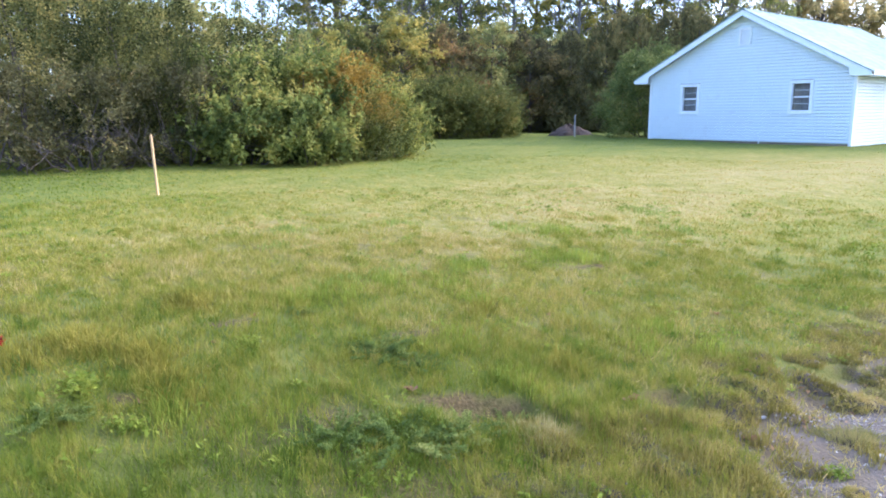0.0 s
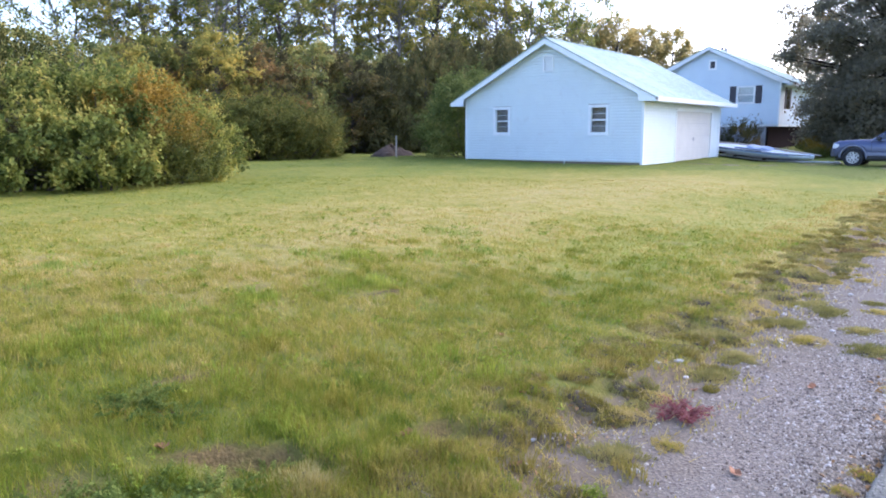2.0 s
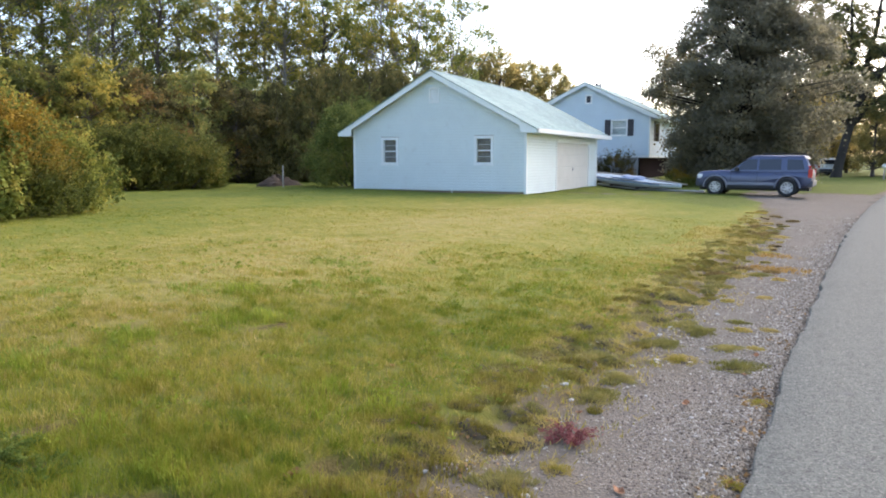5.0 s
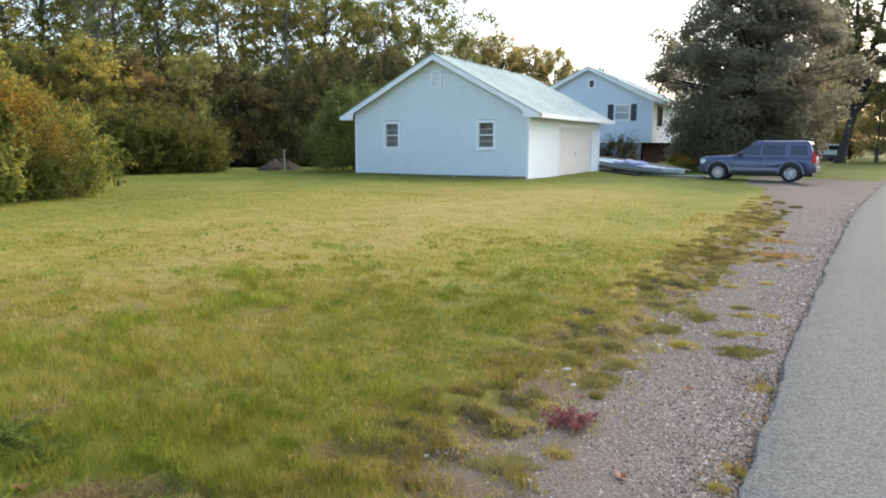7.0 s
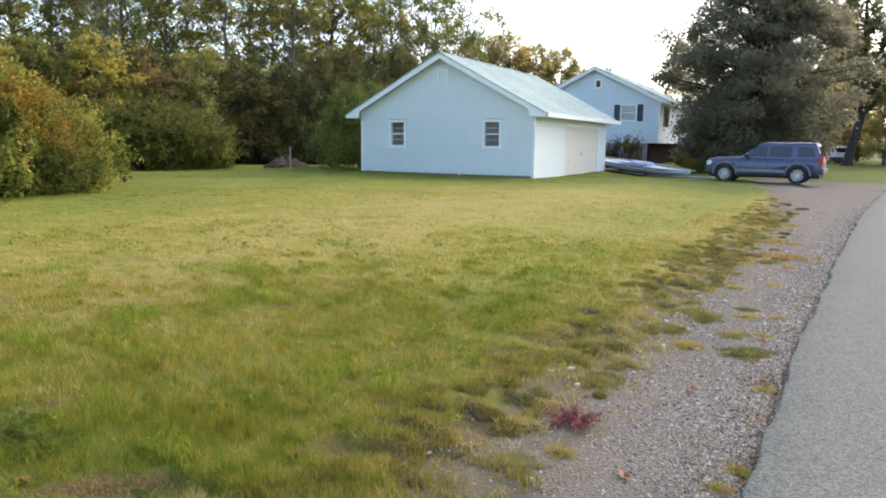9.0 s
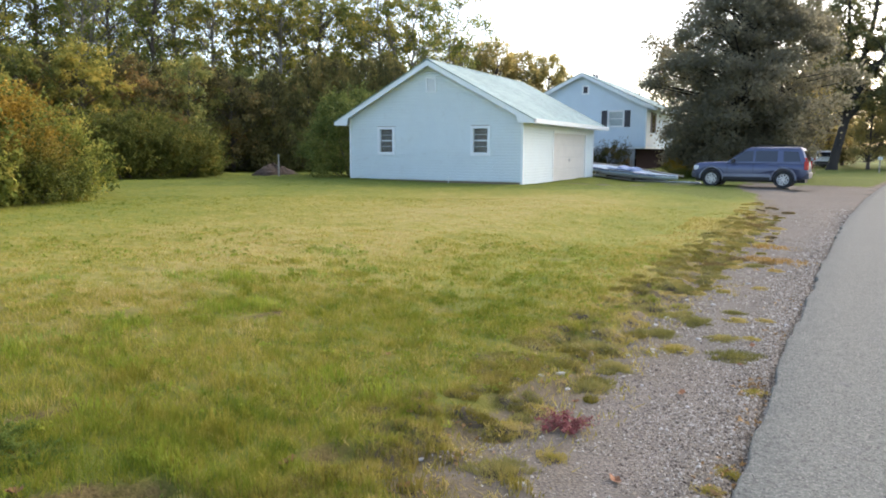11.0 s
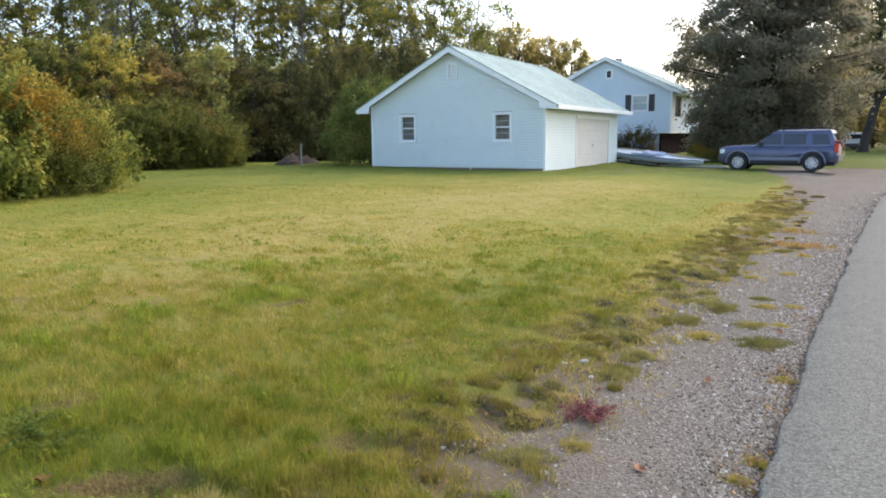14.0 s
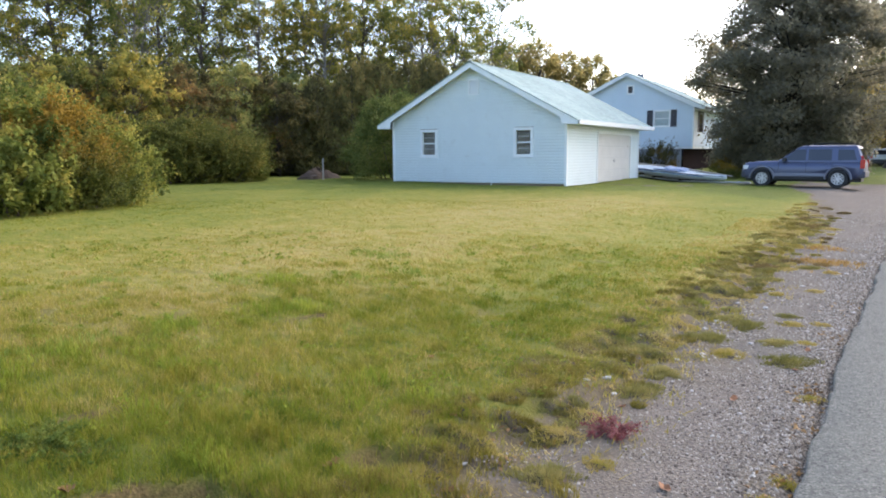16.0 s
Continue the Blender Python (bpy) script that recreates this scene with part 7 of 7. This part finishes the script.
def make_weed(name, seed, r, h, leaf, n, mat, label, wide=0.6):
    """A low broad-leaved plant: thin stems with leaves along them."""
    rng = np.random.default_rng(seed)
    w = new(name)
    k = 26
    a = rng.uniform(0, 6.28, k)
    d = r * np.sqrt(rng.uniform(0.05, 1, k))
    tips = np.stack([d * np.cos(a), d * np.sin(a), h * rng.uniform(0.4, 1.0, k) * (1.1 - 0.5 * d / r)], -1)
    v, f = tubes([([np.array([t[0] * 0.3, t[1] * 0.3, -0.01]), t * 0.6 + np.array([0, 0, 0.01]), t], [0.003, 0.0022, 0.001], 3) for t in tips])
    mesh_np("stem_frame", v, f, mat, w)
    pick = rng.integers(k, size=n)
    s = rng.uniform(0.35, 1.05, (n, 1))
    pts = tips[pick] * s + rng.normal(0, leaf * 0.5, (n, 3))
    pts[:, 2] = np.maximum(pts[:, 2], 0.01)
    lv, lf = leaf_quads(pts, rng, leaf, leaf * wide, up=0.9)
    mesh_np("leaves", lv, lf, mat, w)
    tagged(w, label, "weed", "weeds on the verge")
    return w


set_down(make_weed("red_weed", 5, 0.19, 0.10, 0.026, 620, M_LEAF_RED, "small wine-red weed on the gravel", 0.35), 16.46, -21.84)
clover = set_down(make_weed("clover_patch", 6, 0.34, 0.115, 0.018, 2300, M_LEAF_WEED, "low leafy blue-green clover patch in the grass", 0.75), 15.01, -24.37)
broad = set_down(make_weed("broad_weed", 7, 0.16, 0.12, 0.042, 150, M_GRASS_LUSH, "broad-leaved weed in the long grass", 0.5), 13.60, -25.42)
for src, x, y, turn, s in ((clover, 14.80, -24.60, 70, 0.75), (clover, 15.15, -24.12, 130, 0.7), (clover, 14.12, -23.84, 200, 0.75), (clover, 14.38, -23.78, 100, 0.6), (clover, 15.10, -23.77, 80, 0.5), (clover, 13.81, -25.60, 20, 0.7), (clover, 14.02, -23.80, 60, 0.7),
                           (clover, 13.2, -23.9, 20, 0.45), (broad, 14.12, -25.35, 220, 0.7), (broad, 16.42, -22.98, 20, 0.45), (broad, 13.55, -24.45, 20, 0.6), (broad, 14.75, -23.45, 100, 0.5)):
    x, y = x + LAID[0], y + LAID[1]
    m = pose(x, y, float(height(x, y)), 0, 0, turn) @ Matrix.Diagonal((s, s, s, 1))
    keepm = src.matrix_basis.copy()
    src.matrix_basis = Matrix()
    copy_thing(src, m)
    src.matrix_basis = keepm
set_down(make_weed("red_weed", 15, 0.03, 0.09, 0.022, 30, M_TAIL, "small bright red-leaved plant in the long grass", 0.6), 12.66, -25.63)


def make_pebbles():
    """Loose stones: coarse and thick beside the road, fine and thin over the trodden middle."""
    rng = np.random.default_rng(8)
    n = 230000
    y = VERGE[1] + rng.uniform(0, 1, n) ** 1.6 * 24
    lo, hi = lawn_edge(y) - 0.5, road_edge(y) + 0.05
    x = lo + (hi - lo) * rng.uniform(0, 1, n) ** 0.7
    near_edge = np.exp(-((hi - x) / (0.50 + 0.15 * rough_noise(y, y * 0, 0.9, 6))) ** 2)
    d = np.hypot(x - VERGE[0], y - VERGE[1])
    patch = np.clip(0.35 + 0.8 * rough_noise(x, y, 0.5, 16), 0.08, 1)
    keep = (rng.uniform(0, 1, n) < np.where(turf(x, y) + 0.3 * rough_noise(x, y, 0.75, 11) > 0.45, 0.10, 1.0) * np.maximum(near_edge, patch) * np.exp(-((d - 2) / 13) ** 2)) & (d > 1.5)
    x, y, near_edge, d = x[keep], y[keep], near_edge[keep], d[keep]
    n = len(x)
    r = rng.gamma(1.8, 0.0017, n) + 0.0030 + 0.0048 * near_edge * rng.uniform(0.3, 1.25, n)
    r = np.clip(r, 0.003, 0.018) * (0.66 + d / 26)
    dirs = np.array([(1, 0, -0.3), (0.3, 0.95, -0.3), (-0.8, 0.6, -0.3), (-0.8, -0.6, -0.3), (0.3, -0.95, -0.3), (0.3, 0.2, 0.55), (-0.35, -0.1, 0.5)])
    V = dirs[None] * (1 + rng.normal(0, 0.20, (n, 7, 1))) * r[:, None, None]
    V[:, :, 0] *= rng.uniform(0.8, 1.5, (n, 1))
    t = rng.uniform(0, 6.28, n)
    c, s = np.cos(t)[:, None], np.sin(t)[:, None]
    V = np.stack([V[:, :, 0] * c - V[:, :, 1] * s, V[:, :, 0] * s + V[:, :, 1] * c, V[:, :, 2]], -1)
    V += np.stack([x, y, height(x, y) + r * 0.25], -1)[:, None, :]
    F = np.array([(0, 1, 5), (1, 2, 5), (2, 6, 5), (2, 3, 6), (3, 4, 6), (4, 5, 6), (4, 0, 5)])
    faces = (np.arange(n)[:, None, None] * 7 + F[None]).reshape(-1, 3)
    ob = mesh_np("gravel", V.reshape(-1, 3), faces, M_STONE)
    tagged(ob, "loose grey-brown gravel along the road edge", "gravel", kind="stuff")


make_pebbles()


def make_dead_leaf(seed):
    rng = np.random.default_rng(seed)
    bm = bmesh.new()
    rim = [(0.05, 0), (0.03, 0.022), (0, 0.032), (-0.035, 0.022), (-0.05, 0), (-0.035, -0.022), (0, -0.03), (0.03, -0.02)]
    c = bm.verts.new((0, 0, 0.004))
    vs = [bm.verts.new((x, y, 0.012 + abs(rng.normal(0, 0.010)))) for x, y in rim]
    for i in range(len(vs)):
        bm.faces.new((c, vs[i], vs[(i + 1) % len(vs)]))
    ob = part("dead_leaf", bm, M_DEADLEAF)
    return tagged(ob, "curled brown fallen leaf", "leaf", "fallen leaves")


dl = set_down(make_dead_leaf(3), 15.98, -22.92, 20, 0.8)
for x, y, t, s in ((15.4, -23.1, 60, 1.0), (16.9, -22.4, 140, 0.8), (16.2, -20.3, 200, 0.9), (14.6, -24.0, 10, 1.0), (17.0, -20.9, 75, 0.8), (13.4, -24.6, 15, 0.7), (13.1, -24.2, 95, 0.6), (13.9, -25.2, 210, 0.8), (14.2, -22.4, 120, 0.6), (15.9, -23.3, 33, 0.9), (15.6, -22.2, 250, 0.6), (14.9, -21.3, 170, 0.6), (16.4, -21.4, 12, 0.5), (17.35, -19.4, 80, 0.8), (17.3, -20.0, 300, 0.7)):
    x, y = x + LAID[0], y + LAID[1]
    m = pose(x, y, float(height(x, y)), 0, 0, t) @ Matrix.Diagonal((s, s, s, 1))
    keepm = dl.matrix_basis.copy()
    dl.matrix_basis = Matrix()
    copy_thing(dl, m)
    dl.matrix_basis = keepm


def make_litter():
    """Dry brown and tan leaf scraps caught along the road edge and in the bare turf edge."""
    rng = np.random.default_rng(33)
    spots = ((17.47, -20.75, 0.16, 46), (17.45, -21.3, 0.14, 24), (17.42, -22.1, 0.12, 22), (17.40, -22.45, 0.10, 16), (16.10, -22.35, 0.30, 20), (15.95, -23.2, 0.35, 22), (16.0, -21.4, 0.35, 22), (17.5, -19.0, 0.2, 18), (17.55, -17.5, 0.25, 16))
    c = np.concatenate([np.array([x, y]) + rng.normal(0, 1, (k, 2)) * np.array([r * 0.45, r]) for x, y, r, k in spots])
    c = c[c[:, 0] < road_edge(c[:, 1]) + 0.03]
    pts = np.column_stack([c, height(c[:, 0], c[:, 1]) + rng.uniform(0.006, 0.022, len(c))])
    lv, lf = leaf_quads(pts, rng, 0.040, 0.020, up=1.2)
    tagged(mesh_np("leaf_litter", lv, lf, M_LITTER), "scraps of dry tan leaves along the road edge", "leaf litter", kind="stuff")


make_litter()


def make_lawn_weeds():
    """Small rosettes of broad pale leaves strewn through the grass."""
    rng = np.random.default_rng(34)
    c = scatter(rng, 1900, 2.2, 12, -90, 2)
    c = c[grows(c, rng, -0.05) & (rough_noise(c[:, 0], c[:, 1], 1.1, 81) > -0.05)]
    k = 9
    p = np.repeat(c, k, 0) + rng.normal(0, 0.028, (len(c) * k, 2))
    pts = np.column_stack([p, height(p[:, 0], p[:, 1]) + rng.uniform(0.015, 0.045, len(p))])
    lv, lf = leaf_quads(pts, rng, 0.036, 0.017, up=1.0)
    tagged(mesh_np("lawn_weeds", lv, lf, M_GRASS_LUSH), "small broad-leaved weeds strewn through the turf", "weeds", kind="stuff")


make_lawn_weeds()


def make_stone(seed):
    """A pale stone lying half sunk in the gravel."""
    rng = np.random.default_rng(seed)
    bm = bmesh.new()
    bmesh.ops.create_icosphere(bm, subdivisions=2, radius=1.0)
    for v in bm.verts:
        k = 1 + 0.22 * math.sin(3.1 * v.co.x + seed) * math.cos(2.3 * v.co.y) + rng.normal(0, 0.06)
        v.co = Vector((v.co.x * 0.030 * k, v.co.y * 0.021 * k, v.co.z * 0.013 * k + 0.004))
    return tagged(part("stone", bm, M_PALE_STONE, smooth=False), "pale loose stone lying on the gravel", "stone", "pale stones")


stone = None
for i, (x, y, s) in enumerate(((17.14, -16.42, 1.0), (16.89, -17.93, 1.1), (16.60, -17.79, 0.9), (16.55, -18.80, 1.2), (16.50, -19.14, 1.0), (16.94, -19.51, 0.8), (16.64, -20.03, 0.9), (16.90, -19.98, 0.7), (17.69, -17.77, 1.0), (17.62, -18.58, 0.8), (17.58, -15.19, 1.2),
                               (16.49, -20.25, 0.8), (16.20, -21.15, 1.1), (16.66, -20.1, 0.7), (16.09, -21.27, 0.8), (16.31, -21.34, 0.8), (16.52, -22.80, 0.9), (15.92, -22.75, 0.7), (16.75, -21.0, 0.5), (17.1, -21.3, 0.5))):
    m = pose(x, y, float(height(x, y)), 0, 0, i * 77) @ Matrix.Diagonal((s, s, s, 1))
    if stone is None:
        stone = make_stone(4)
        first = m
    else:
        copy_thing(stone, m)
stone.matrix_basis = first
